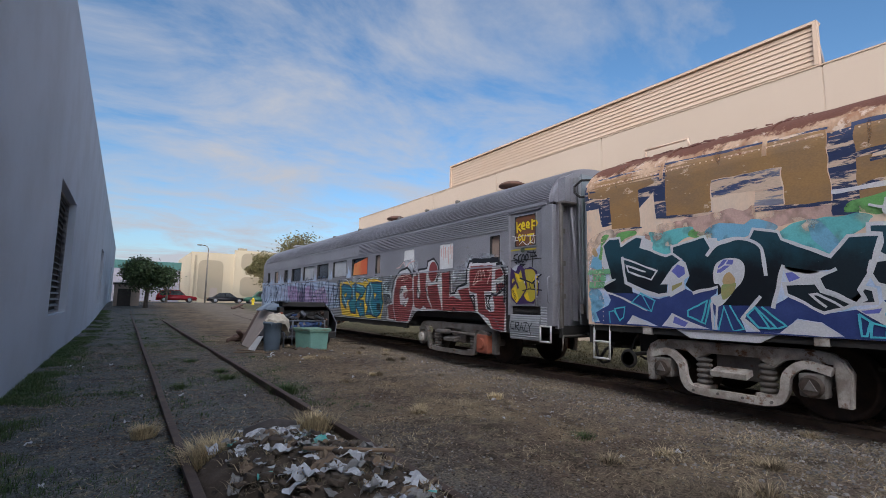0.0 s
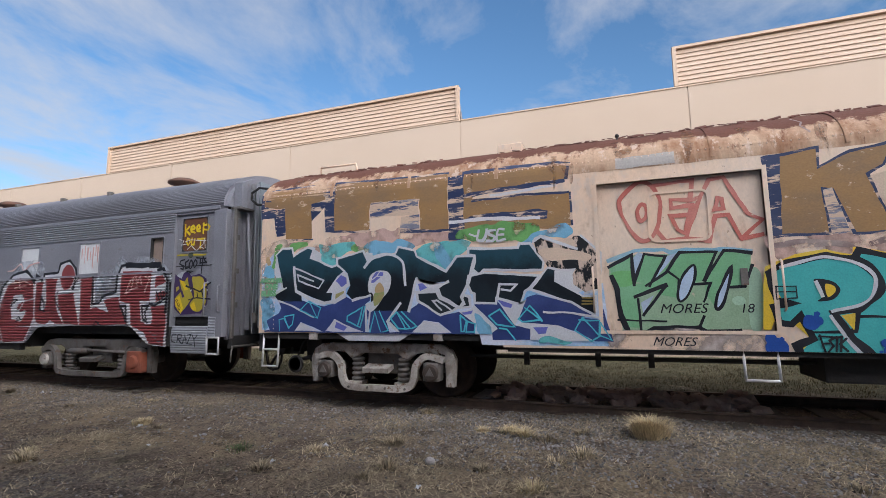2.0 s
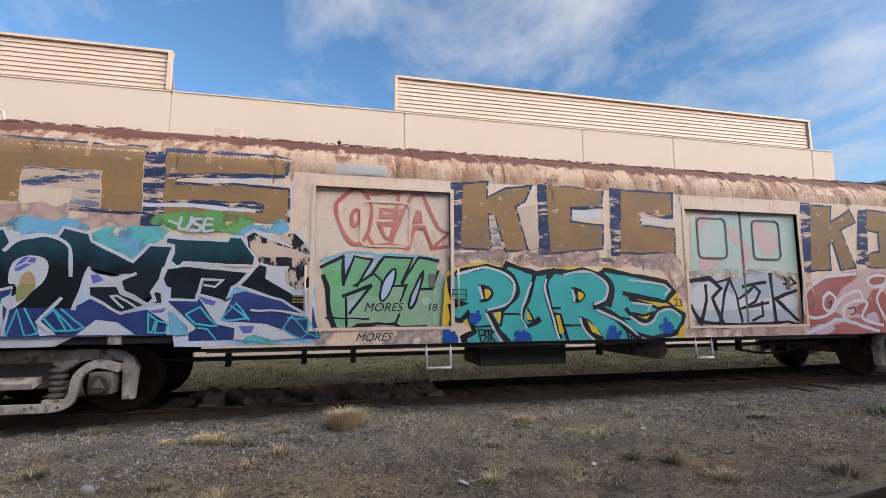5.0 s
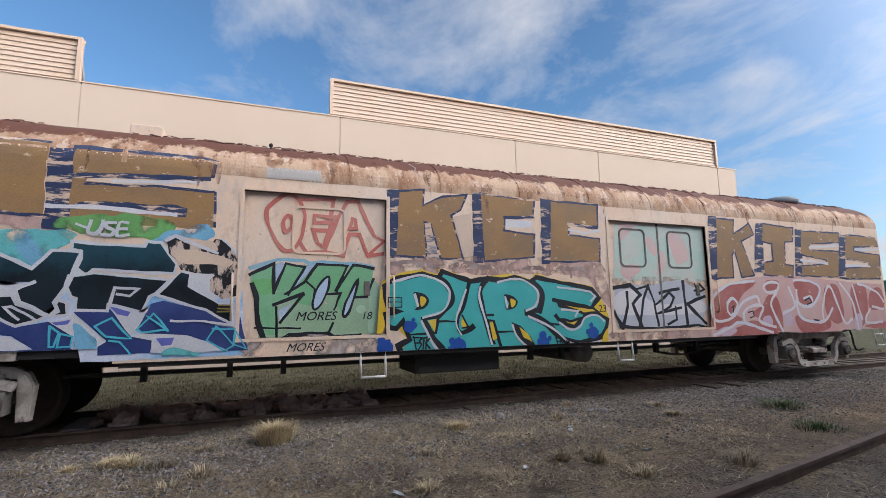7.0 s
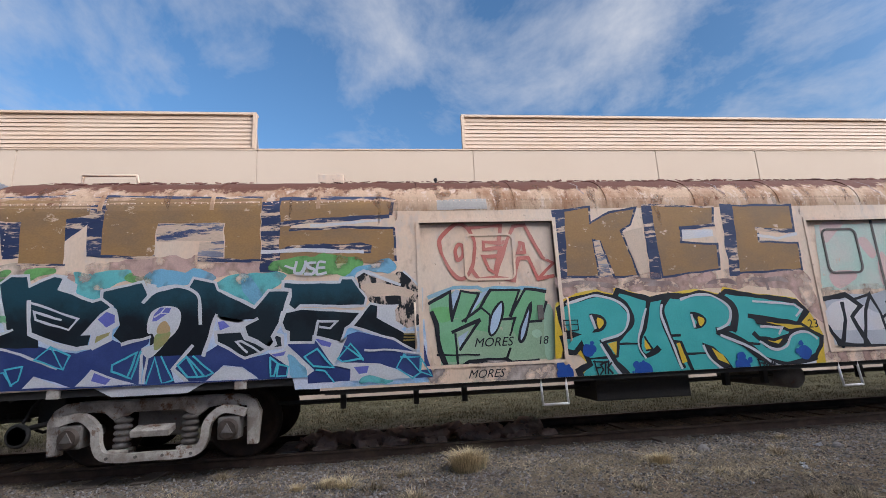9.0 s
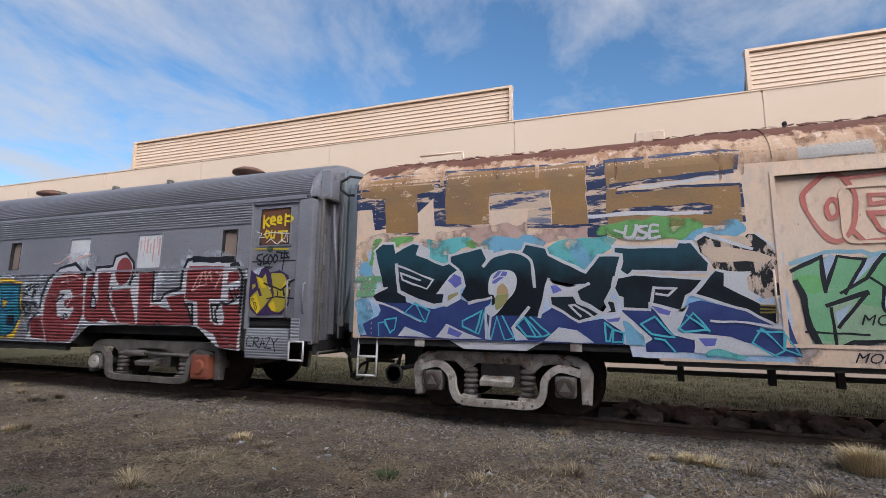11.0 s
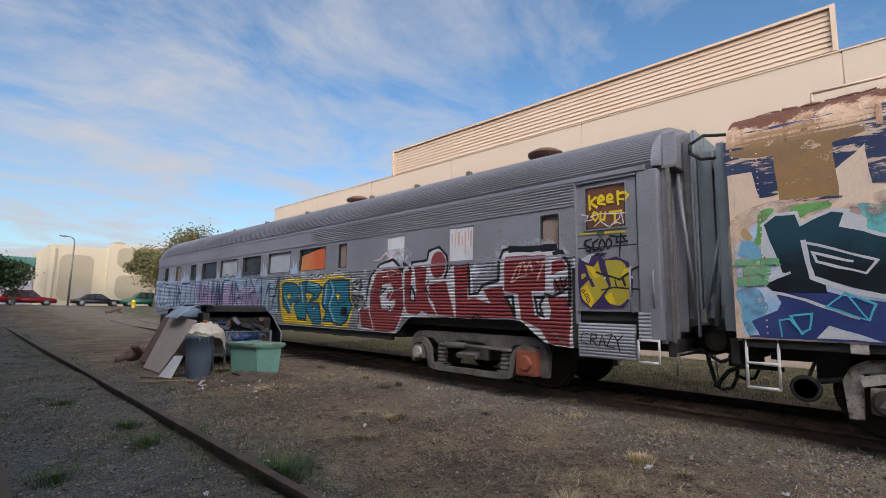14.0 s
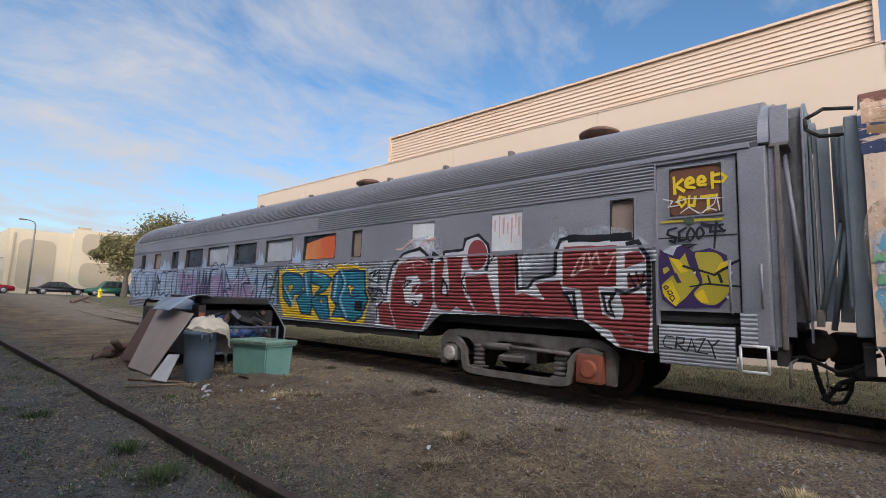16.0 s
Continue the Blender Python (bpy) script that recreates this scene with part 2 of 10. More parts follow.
def prism_y(bm, profile, y0, y1, caps=True):
    """Extrudes a closed (x, z) outline along y."""
    a = [bm.verts.new((x, y0, z)) for x, z in profile]
    b = [bm.verts.new((x, y1, z)) for x, z in profile]
    k = len(profile)
    for i in range(k):
        bm.faces.new((a[i], a[(i + 1) % k], b[(i + 1) % k], b[i]))
    if caps:
        bm.faces.new(a[::-1])
        bm.faces.new(b)
    bmesh.ops.recalc_face_normals(bm, faces=bm.faces)
    return bm


def prism_x(bm, outline, x0, x1):
    """Extrudes a closed (y, z) outline along x."""
    a = [bm.verts.new((x0, y, z)) for y, z in outline]
    b = [bm.verts.new((x1, y, z)) for y, z in outline]
    k = len(outline)
    fs = [bm.faces.new((a[i], a[(i + 1) % k], b[(i + 1) % k], b[i])) for i in range(k)]
    fs += [bm.faces.new(a[::-1]), bm.faces.new(b)]
    bmesh.ops.recalc_face_normals(bm, faces=fs)
    return bm


def lathe(bm, axis_at, profile, seg=28, axis='X'):
    """Turns (along, radius) pairs round an axis through axis_at."""
    rings = []
    for al, r in profile:
        ring = []
        for i in range(seg):
            a = 2 * math.pi * i / seg
            c, s = r * math.cos(a), r * math.sin(a)
            d = {'X': (al, c, s), 'Y': (c, al, s), 'Z': (c, s, al)}[axis]
            ring.append(bm.verts.new(Vector(axis_at) + Vector(d)))
        rings.append(ring)
    fs = []
    for p, q in zip(rings, rings[1:]):
        for i in range(seg):
            fs.append(bm.faces.new((p[i], p[(i + 1) % seg], q[(i + 1) % seg], q[i])))
    fs += [bm.faces.new(rings[0]), bm.faces.new(rings[-1])]
    bmesh.ops.recalc_face_normals(bm, faces=fs)
    return bm


# ---- ground ----
def ground_z(x, y):
    s = min(max((y - 26) / 38, 0), 1)
    z = 0.85 * s * s * (3 - 2 * s)
    near = max(0.0, 1 - math.hypot(x - 3, y - 3) / 40)
    z += near * (0.05 * noise.noise((x * 0.5, y * 0.5, 0)) + 0.02 * noise.noise((x * 2.1, y * 2.1, 3)) + 0.012 * noise.noise((x * 5.3, y * 5.3, 8)))
    z += 0.12 * math.exp(-((x - 3.9) / 1.9) ** 2 - ((y - 13.6) / 2.6) ** 2)
    z -= 0.04 * near * math.exp(-((x - 8) / 1.2) ** 2)
    return z


def spaced(stops):
    out = []
    for a, b, step in stops:
        k = max(1, round((b - a) / step))
        out += [a + (b - a) * i / k for i in range(k)]
    return out + [stops[-1][1]]


bm = bmesh.new()
gx = spaced([(-600, -40, 140), (-40, -4, 6), (-4, 10, 0.11), (10, 40, 3), (40, 600, 140)])
gy = spaced([(-600, -40, 140), (-40, -16, 3), (-16, 26, 0.14), (26, 90, 2), (90, 900, 160)])
grid = [[bm.verts.new((x, y, ground_z(x, y))) for y in gy] for x in gx]
for i in range(len(gx) - 1):
    for j in range(len(gy) - 1):
        bm.faces.new((grid[i][j], grid[i + 1][j], grid[i + 1][j + 1], grid[i][j + 1]))
structure("ground", bm, M_GROUND, "bare brown dirt with dry grass and gravel", "ground", True)

# ---- tracks ----
RAIL_TOP = 0.12
RAIL = [(-0.07, -0.03), (0.07, -0.03), (0.07, -0.015), (0.012, 0.0), (0.012, 0.078), (0.036, 0.09), (0.036, 0.118), (0.028, RAIL_TOP), (-0.028, RAIL_TOP), (-0.036, 0.118), (-0.036, 0.09), (-0.012, 0.078), (-0.012, 0.0), (-0.07, -0.015)]


def track(x_left, y0, y1, label, wobble, bend=0.0):
    top = thing("railway_track", label, "track", (x_left + 0.75, 0, 0), kind="structure")
    for xr in (x_left, x_left + 1.5):
        bm = bmesh.new()
        ys = [y0 + (y1 - y0) * i / 40 for i in range(41)]
        rows = []
        for y in ys:
            w = wobble * noise.noise((xr, y * 0.12, 5))
            d = max(0.0, 1.5 - y)
            side = w + bend * d * d / (d + 1)
            rows.append([bm.verts.new((xr + x + side, y, z + 0.4 * w + max(0, ground_z(xr, y) - 0.1))) for x, z in RAIL])
        for p, q in zip(rows, rows[1:]):
            for i in range(len(RAIL)):
                j = (i + 1) % len(RAIL)
                bm.faces.new((p[i], p[j], q[j], q[i]))
        bm.faces.new(rows[0])
        bm.faces.new(rows[-1])
        bmesh.ops.recalc_face_normals(bm, faces=bm.faces)
        part("rail", bm, M_RAIL, top)
    return top


track(0.60, -14, 44, "rusty disused rails half sunk in dirt and weeds", 0.05, 0.17)
TRAIN_TRACK = track(7.25, -30, 40, "rusty rails carrying the parked passenger cars", 0.02)

# ---- buildings ----
WALL_X, WALL_TOP = -1.25, 7.8


def left_building():
    wins = [(13.4, 17.2, 1.0, 4.05), (35.5, 39.3, 1.1, 4.4), (60.0, 64.0, 1.1, 4.6)]
    ys = [-60.0] + [v for w in wins for v in w[:2]] + [75.0]
    bm = bmesh.new()
    for a, b in zip(ys[0::2], ys[1::2]):
        box(bm, -1.75, WALL_X, a, b, -0.2, WALL_TOP)
    for a, b, z0, z1 in wins:
        box(bm, -1.75, WALL_X, a, b, -0.2, z0)
        box(bm, -1.75, WALL_X, a, b, z1, WALL_TOP)
    box(bm, -20, -1.75, 74.6, 75, -0.2, WALL_TOP)
    box(bm, -20, -1.75, -60, -59.6, -0.2, WALL_TOP)
    box(bm, -20, -19.6, -59.6, 74.6, -0.2, WALL_TOP)
    house = thing("warehouse", "long white stucco warehouse with recessed louvred windows", "building", (-1.75, 12, 0))
    part("wall", bm, M_STUCCO, house)
    part("roof", boxes((-20, -1.75, -59.6, 74.6, 7.2, 7.45)), M_STUCCO, house)
    for a, b, z0, z1 in wins:
        w = part("window", boxes((-1.55, -1.50, a, b, z0, z1)), M_DARK, house, "dark recessed louvred window")
        bm = bmesh.new()
        for k in range(20):
            z = z0 + 0.05 + (z1 - z0 - 0.1) * k / 19
            obox(bm, Matrix.Translation((-1.45, (a + b) / 2, z)) @ Euler((0, radians(38), 0)).to_matrix().to_4x4(), 0.085, b - a - 0.09, 0.012)
        tagged(part("slat", bm, mat("dull_dark_slats", (0.15, 0.155, 0.17), 0.6, 0.2, (0.10, 0.10, 0.11), 3, 0.6), w), kind="stuff")
        part("window_frame", boxes((-1.50, -1.41, a, a + 0.04, z0, z1), (-1.50, -1.41, b - 0.04, b, z0, z1), (-1.50, -1.41, a + 0.04, b - 0.04, z1 - 0.04, z1), (-1.50, -1.41, a + 0.04, b - 0.04, z0, z0 + 0.04)), M_SILVER, w)
    return house


left_building()


def right_building():
    house = thing("factory_hall", "long pale beige factory hall with louvred roof screens", "building", (15.6, 7, 0))
    for k, (a, b) in enumerate(((-21.6, -20.4), (-20.4, -13.4), (-13.4, -9.4), (-9.4, -2.6), (-2.6, 4.7), (4.7, 12.0), (12.0, 18.5), (18.5, 24.5), (24.5, 30.0), (30.0, 35.8))):
        part("wall_panel", boxes((15.6, 16.0, a + 0.018, b - 0.018, -0.2, 8.15)), M_BEIGE, house)
    part("wall", boxes((15.62, 15.9, -21.58, 35.78, -0.2, 8.1), (16.0, 40, 35.4, 35.8, -0.2, 8.15), (16.0, 40, -21.6, -21.2, -0.2, 8.15)), M_BEIGE, house)
    part("roof", boxes((16.0, 40, -21.2, 35.4, 7.8, 8.0)), M_BEIGE, house)
    bm = boxes((15.57, 16.03, -21.62, 35.82, 8.15, 8.19))
    part("coping", bm, M_LOUVER, house, "thin beige metal coping")
    for a, b in ((4.8, 22.7), (-20.4, -2.3)):
        scr = part("louvre_screen", boxes((15.75, 15.79, a, b, 8.2, 9.42)), M_LOUVER, house, "ribbed beige metal louvre screen")
        for k in range(8):
            bm = bmesh.new()
            obox(bm, Matrix.Translation((15.66, (a + b) / 2, 8.32 + k * 0.145)) @ Euler((0, radians(-76), 0)).to_matrix().to_4x4(), 0.1485, b - a, 0.012)
            part("slat", bm, M_LOUVER, scr)
        part("cap", boxes((15.56, 15.84, a - 0.05, b + 0.05, 9.42, 9.5)), M_LOUVER, scr)
        part("end_post", boxes((15.56, 15.74, a - 0.05, a + 0.06, 8.2, 9.42)), M_LOUVER, scr)
        part("end_post", boxes((15.56, 15.74, b - 0.06, b + 0.05, 8.2, 9.42)), M_LOUVER, scr)
        for y in [a + 0.1 + (b - a - 0.2) * i / 6 for i in range(7)]:
            part("brace", rod(bmesh.new(), (15.85, y, 9.4), (16.7, y, 8.0), 0.05), M_SILVER, scr)
    return house


right_building()
# ---- paints ----
CREAM3 = (0.66, 0.48, 0.35)


def paint(name, base, second=None, wear=0.72, rough=0.5, amount=0.6, brush=(1, 1, 1)):
    """Sprayed paint: uneven coverage, and small chips that show the cream under it."""
    return mat(name, base, rough, 0, second or tuple(c * 0.75 for c in base), 2.2, amount, 55.0, 0.08, (0.40, 0.64),
               CREAM3, 7.0, (wear - 0.045, wear), stretch=brush)


def spray(name, base, scale=2.6, lo=0.40, hi=0.66):
    """Thin overspray: cloudy cover that lets the coat under it show."""
    m = paint(name, base, None, 0.8)
    n, l = m.node_tree.nodes, m.node_tree.links
    t = n.new("ShaderNodeTexNoise")
    t.inputs["Scale"].default_value, t.inputs["Detail"].default_value = scale, 6.0
    l.new(n["Geometry"].outputs["Position"], t.inputs["Vector"])
    r = n.new("ShaderNodeMapRange")
    r.inputs[1].default_value, r.inputs[2].default_value = lo, hi
    l.new(t.outputs["Fac"], r.inputs[0])
    l.new(r.outputs[0], n["Principled BSDF"].inputs["Alpha"])
    return m


OLD_BLUE = paint("old_blue_paint", (0.022, 0.036, 0.095), (0.06, 0.075, 0.14), 0.585, brush=(1, 0.3, 1.6))
BROWN = paint("brown_paint", (0.35, 0.195, 0.075), (0.25, 0.155, 0.085), 0.66, 0.6, 0.9, brush=(1, 0.7, 1.2))
SCRAPE = paint("scraped_blue_paint", (0.05, 0.07, 0.15), (0.6, 0.55, 0.55), 0.50, brush=(1, 0.35, 2.2))
PALE = paint("pale_paint", (0.72, 0.66, 0.64), (0.6, 0.62, 0.7))
PALE_BLUE = paint("pale_blue_paint", (0.66, 0.68, 0.78), (0.20, 0.46, 0.72), 0.74, 0.5, 0.9)
GREEN = paint("green_paint", (0.16, 0.42, 0.10), (0.22, 0.52, 0.24))
SKY_BLUE = paint("sky_blue_paint", (0.22, 0.45, 0.58), (0.4, 0.5, 0.55), 0.66)
WHITE = paint("white_spray", (0.63, 0.615, 0.62), (0.54, 0.54, 0.58), 0.74)
DEEP_BLUE = paint("deep_blue_paint", (0.028, 0.045, 0.165), (0.055, 0.085, 0.24), 0.76)
INK = mat("black_green_paint", (0.007, 0.009, 0.012), 0.4, 0, (0.012, 0.02, 0.026), 1.6, 0.9, 55.0, 0.05, (0.46, 0.58), (0.3, 0.28, 0.26), 11.0, (0.69, 0.72), high=((0.018, 0.062, 0.085), 2.28, 2.60))
CREAM = paint("bare_cream", (0.70, 0.52, 0.38), (0.6, 0.45, 0.34))
EYE_GREEN = paint("olive_paint", (0.20, 0.34, 0.12), (0.45, 0.28, 0.12))
PERIWINKLE = paint("periwinkle_paint", (0.15, 0.16, 0.50))
CYAN = paint("cyan_paint", (0.10, 0.50, 0.62), None, 0.8)
RED = paint("thin_red_spray", (0.56, 0.15, 0.11), (0.62, 0.28, 0.22), 0.66)
GREEN_WASH = paint("faded_green_wash", (0.30, 0.44, 0.27), (0.42, 0.50, 0.36), 0.70)
SPRAY_GREEN = paint("leaf_green_spray", (0.19, 0.43, 0.21), (0.26, 0.50, 0.30), 0.72)
PALE_GREEN = paint("pale_green_spray", (0.42, 0.60, 0.42))
NAVY = paint("navy_spray", (0.015, 0.03, 0.07), (0.03, 0.08, 0.2), 0.78)
BLACK = paint("black_spray", (0.010, 0.010, 0.014), (0.03, 0.03, 0.035), 0.80)
SOOT = paint("smudged_brown", (0.20, 0.13, 0.12), (0.5, 0.4, 0.35), 0.6)
YELLOW = paint("yellow_spray", (0.74, 0.48, 0.03), (0.72, 0.54, 0.10), 0.78)
TURQUOISE = paint("turquoise_spray", (0.07, 0.42, 0.40), (0.10, 0.50, 0.47), 0.80, 0.4)
SPOT_BLUE = paint("blue_spots", (0.015, 0.07, 0.32), (0.03, 0.12, 0.42), 0.8)
MINT = paint("faded_mint", (0.46, 0.60, 0.50), (0.66, 0.56, 0.50), 0.68)
BLUSH = paint("faded_blush", (0.68, 0.44, 0.40), (0.62, 0.52, 0.46), 0.66)
CHROME_PAINT = paint("dull_silver_spray", (0.52, 0.52, 0.55), (0.42, 0.42, 0.46), 0.76, 0.35)
ROSE = paint("faded_rose", (0.62, 0.36, 0.32), (0.66, 0.5, 0.45), 0.66)
FADED_RED = paint("faded_red", (0.40, 0.11, 0.09), (0.50, 0.22, 0.19), 0.68)
BRICK_RED = paint("brick_red_spray", (0.28, 0.056, 0.055), (0.22, 0.045, 0.045), 0.80)
SEA_BLUE = paint("sea_blue_spray", (0.03, 0.22, 0.27), (0.04, 0.17, 0.34), 0.82)
HAZE_BLUE = paint("pale_blue_haze", (0.46, 0.56, 0.70), (0.34, 0.38, 0.46), 0.8, 0.5, 0.8)
VIOLET = paint("violet_spray", (0.40, 0.26, 0.44), (0.46, 0.40, 0.56), 0.8)
PURPLE_INK = paint("purple_ink", (0.055, 0.028, 0.10), None, 0.8)
MUSTARD = paint("mustard_spray", (0.50, 0.39, 0.03), (0.38, 0.32, 0.06), 0.8)
LETTER_YELLOW = paint("bright_yellow_letters", (0.80, 0.56, 0.02), None, 0.82)
PRIMER = mat("white_truck_paint", (0.54, 0.49, 0.43), 0.75, 0.0, (0.27, 0.22, 0.18), 4.0, 0.9, 50.0, 0.2, third=(0.19, 0.095, 0.05), third_scale=5.0, third_spread=(0.54, 0.62), clumps=(((0.10, 0.08, 0.065), 6.0, 0.55, 0.70, 0.5),))
GREASE = mat("greasy_grey_steel", (0.19, 0.168, 0.15), 0.75, 0.1, (0.10, 0.085, 0.07), 4.0, 0.7, 50.0, 0.3, third=(0.16, 0.10, 0.07), third_scale=6.0)
RED_IRON = mat("red_oxide_iron", (0.34, 0.095, 0.05), 0.75, 0, (0.22, 0.07, 0.045), 5.0, 0.7, 50.0, 0.3)
WHEEL = mat("rusty_wheel", (0.07, 0.045, 0.035), 0.75, 0.3, (0.035, 0.028, 0.024), 5.0, 0.7, 50.0, 0.3)
BARE_WHITE = mat("white_enamel_rod", (0.72, 0.70, 0.67), 0.5, 0, (0.5, 0.45, 0.4), 8.0, 0.5, 60.0, 0.1)
END_GREY = mat("blue_grey_end_paint", (0.26, 0.285, 0.30), 0.55, 0.1, (0.19, 0.21, 0.22), 1.6, 0.7, 50.0, 0.1, third=(0.20, 0.12, 0.08), third_scale=5.0, third_spread=(0.64, 0.74))
RUBBER = mat("grey_bellows", (0.27, 0.26, 0.26), 0.85, 0, (0.15, 0.14, 0.14), 4.0, 0.7, 40.0, 0.4)
BOARD_BROWN = mat("brown_window_board", (0.30, 0.21, 0.16), 0.7, 0, (0.36, 0.27, 0.22), 2.0, 0.6, 40.0, 0.1)
DOOR_BROWN = mat("maroon_window_board", (0.16, 0.06, 0.03), 0.7, 0, (0.22, 0.10, 0.05), 3.0, 0.6, 40.0, 0.1)
ORANGE = mat("orange_blind", (0.66, 0.13, 0.05), 0.7, 0, (0.62, 0.30, 0.10), 1.2, 0.8, 40.0, 0.05)
FOGGED = mat("fogged_window_glass", (0.50, 0.50, 0.51), 0.25, 0, (0.38, 0.40, 0.43), 2.0, 0.7, 40.0, 0.02)
DARK_GLASS = mat("dark_window_glass", (0.03, 0.033, 0.038), 0.12, 0, (0.09, 0.10, 0.11), 2.5, 0.6, 40.0, 0.02, spec=0.6)
WHITE_BOARD = mat("white_window_board", (0.70, 0.69, 0.68), 0.7, 0, (0.58, 0.55, 0.54), 2.5, 0.6, 40.0, 0.08)

AQUA_CLOUD = spray("aqua_cloud", (0.15, 0.50, 0.50), 4.0, 0.30, 0.52)
SKY_CLOUD = spray("sky_blue_cloud", (0.20, 0.44, 0.60), 4.0, 0.30, 0.52)
GREEN_CLOUD = spray("green_cloud", (0.17, 0.40, 0.12), 4.0, 0.30, 0.52)
ROSE_CLOUD = spray("rose_brown_cloud", (0.58, 0.38, 0.32), 3.0, 0.38, 0.60)
DUST_CLOUD = spray("dusty_grey_cloud", (0.50, 0.42, 0.38), 3.0, 0.40, 0.62)
HAZE_CREAM = spray("cream_overspray", (0.70, 0.55, 0.43))
WHITE_HAZE = spray("white_overspray", (0.62, 0.64, 0.68))
TAN_SPRAY = paint("tan_spray", (0.50, 0.33, 0.16), (0.42, 0.30, 0.16))
LILAC = paint("lilac_spray", (0.58, 0.42, 0.50), (0.62, 0.50, 0.52), 0.66)
SCRAPED_INK = mat("scraped_black_paint", (0.010, 0.011, 0.013), 0.5, 0, (0.62, 0.47, 0.37), 9.0, 1.0, 55.0, 0.08, (0.52, 0.56), (0.62, 0.47, 0.37), 3.0, (0.56, 0.60), stretch=(1, 1, 0.5))
SOOT_GREEN = paint("dark_green_smudge", (0.05, 0.07, 0.04), (0.10, 0.11, 0.08), 0.7)
DULL_GOLD = paint("dull_gold_marker", (0.30, 0.22, 0.06), (0.20, 0.15, 0.05), 0.7)

COVER = mat("oily_brown_cover", (0.10, 0.075, 0.06), 0.5, 0.3, (0.06, 0.045, 0.035), 6, 0.7)
VENT_RUST = mat("rusty_brown_vent", (0.17, 0.085, 0.055), 0.75, 0.1, (0.10, 0.06, 0.045), 5, 0.7)
FLAP = mat("bare_fluted_steel", (0.42, 0.42, 0.44), 0.45, 0.3, (0.33, 0.33, 0.34), 3, 0.6)

# ---- car shells ----
CX = 8.0
SX, S0, S1 = 6.52, 6.22, 27.9          # passenger car: side, near end, far end
BX, B0, B1 = 6.48, -13.55, 5.40        # baggage car: side, far end, near end
FLUTE = 0.0575


def roof_arc(half, eave, rise, k=26, power=2.0):
    pts = []
    for i in range(k + 1):
        a = math.pi * i / k
        c, sn = math.cos(a), math.sin(a)
        pts.append((CX - half * c, eave + rise * sn))
    return pts


def roof_x(z, side, eave, rise):
    if z <= eave:
        return side
    k = min(1.0, (z - eave) / rise)
    return CX - (CX - side) * math.sqrt(max(0.0, 1 - k * k))


def bag_x(z):
    return roof_x(z, BX, 3.3, 0.72)


def flute_x(z):
    """The passenger car's side: rounded flutes below the belt, plain above."""
    if z < 2.2:
        return SX - 0.030 * abs(math.sin(math.pi * (z - 0.9) / FLUTE)) ** 0.6
    return SX


def bag_cuts():
    return [3.3, 3.37, 3.44, 3.51, 3.58]


def flute_cuts():
    return [0.9 + FLUTE * k / 4 for k in range(0, 92)]


BAG_SIDE, DOOR_SIDE, FLUTED_SIDE, PLAIN_SIDE = "bag", "door", "flutes", "plain"
SURFACE = {
    BAG_SIDE: (bag_x, bag_cuts()),
    DOOR_SIDE: (lambda z: BX + 0.055, []),
    FLUTED_SIDE: (flute_x, flute_cuts()),
    PLAIN_SIDE: (lambda z: SX + 0.034, []),
    "step": (lambda z: SX + 0.005, []),
}
PAINT_HOST = {}
layers = {}


def curve_through(pts, closed, k=5):
    """Rounds a run of points off."""
    n, res = len(pts), []
    rng = range(n) if closed else range(n - 1)
    for i in rng:
        p0, p1 = Vector(pts[(i - 1) % n if closed else max(i - 1, 0)]), Vector(pts[i])
        p2, p3 = Vector(pts[(i + 1) % n]), Vector(pts[(i + 2) % n if closed else min(i + 2, n - 1)])
        for j in range(k):
            t = j / k
            res.append(0.5 * ((2 * p1) + (p2 - p0) * t + (2 * p0 - 5 * p1 + 4 * p2 - p3) * t * t + (3 * p1 - p0 - 3 * p2 + p3) * t ** 3))
    if not closed:
        res.append(Vector(pts[-1]))
    return [tuple(v) for v in res]


def lay(at, bm, material, name):
    """Lays a flat (y, z) mesh on a car's side, a coat thicker than the one before."""
    side, y0, z0 = at
    fx, cuts = SURFACE[side]
    if at not in layers:
        layers[at] = 0.0015 + 0.0003 * len(layers)
    layers[at] += 0.00016
    coat = layers[at]
    lift = bm.verts.layers.float.new("lift")
    for v in bm.verts:
        v[lift] = v.co.z
        v.co = (0, y0 - v.co.x, z0 + v.co.y)
    zs = [v.co.z for v in bm.verts]
    for c in cuts:
        if min(zs) < c < max(zs):
            bmesh.ops.bisect_plane(bm, geom=bm.verts[:] + bm.edges[:] + bm.faces[:], plane_co=(0, 0, c), plane_no=(0, 0, 1), dist=1e-5)
    if side == BAG_SIDE:
        bmesh.ops.bisect_plane(bm, geom=bm.verts[:] + bm.edges[:] + bm.faces[:], plane_co=(0, 0, 1.132 if min(v.co.y for v in bm.verts) > 1.28 else 0.962), plane_no=(0, 0, 1), clear_inner=True)
    if side == BAG_SIDE:
        bmesh.ops.bisect_plane(bm, geom=bm.verts[:] + bm.edges[:] + bm.faces[:], plane_co=(0, B0 + 0.02, 0), plane_no=(0, 1, 0), clear_inner=True)
    for v in bm.verts:
        v.co.x = fx(v.co.z) - coat - v[lift]
    bmesh.ops.recalc_face_normals(bm, faces=bm.faces)
    bm.normal_update()
    for f in bm.faces:
        if f.normal.x > 0:
            f.normal_flip()
    return part(name, bm, material, PAINT_HOST[side])


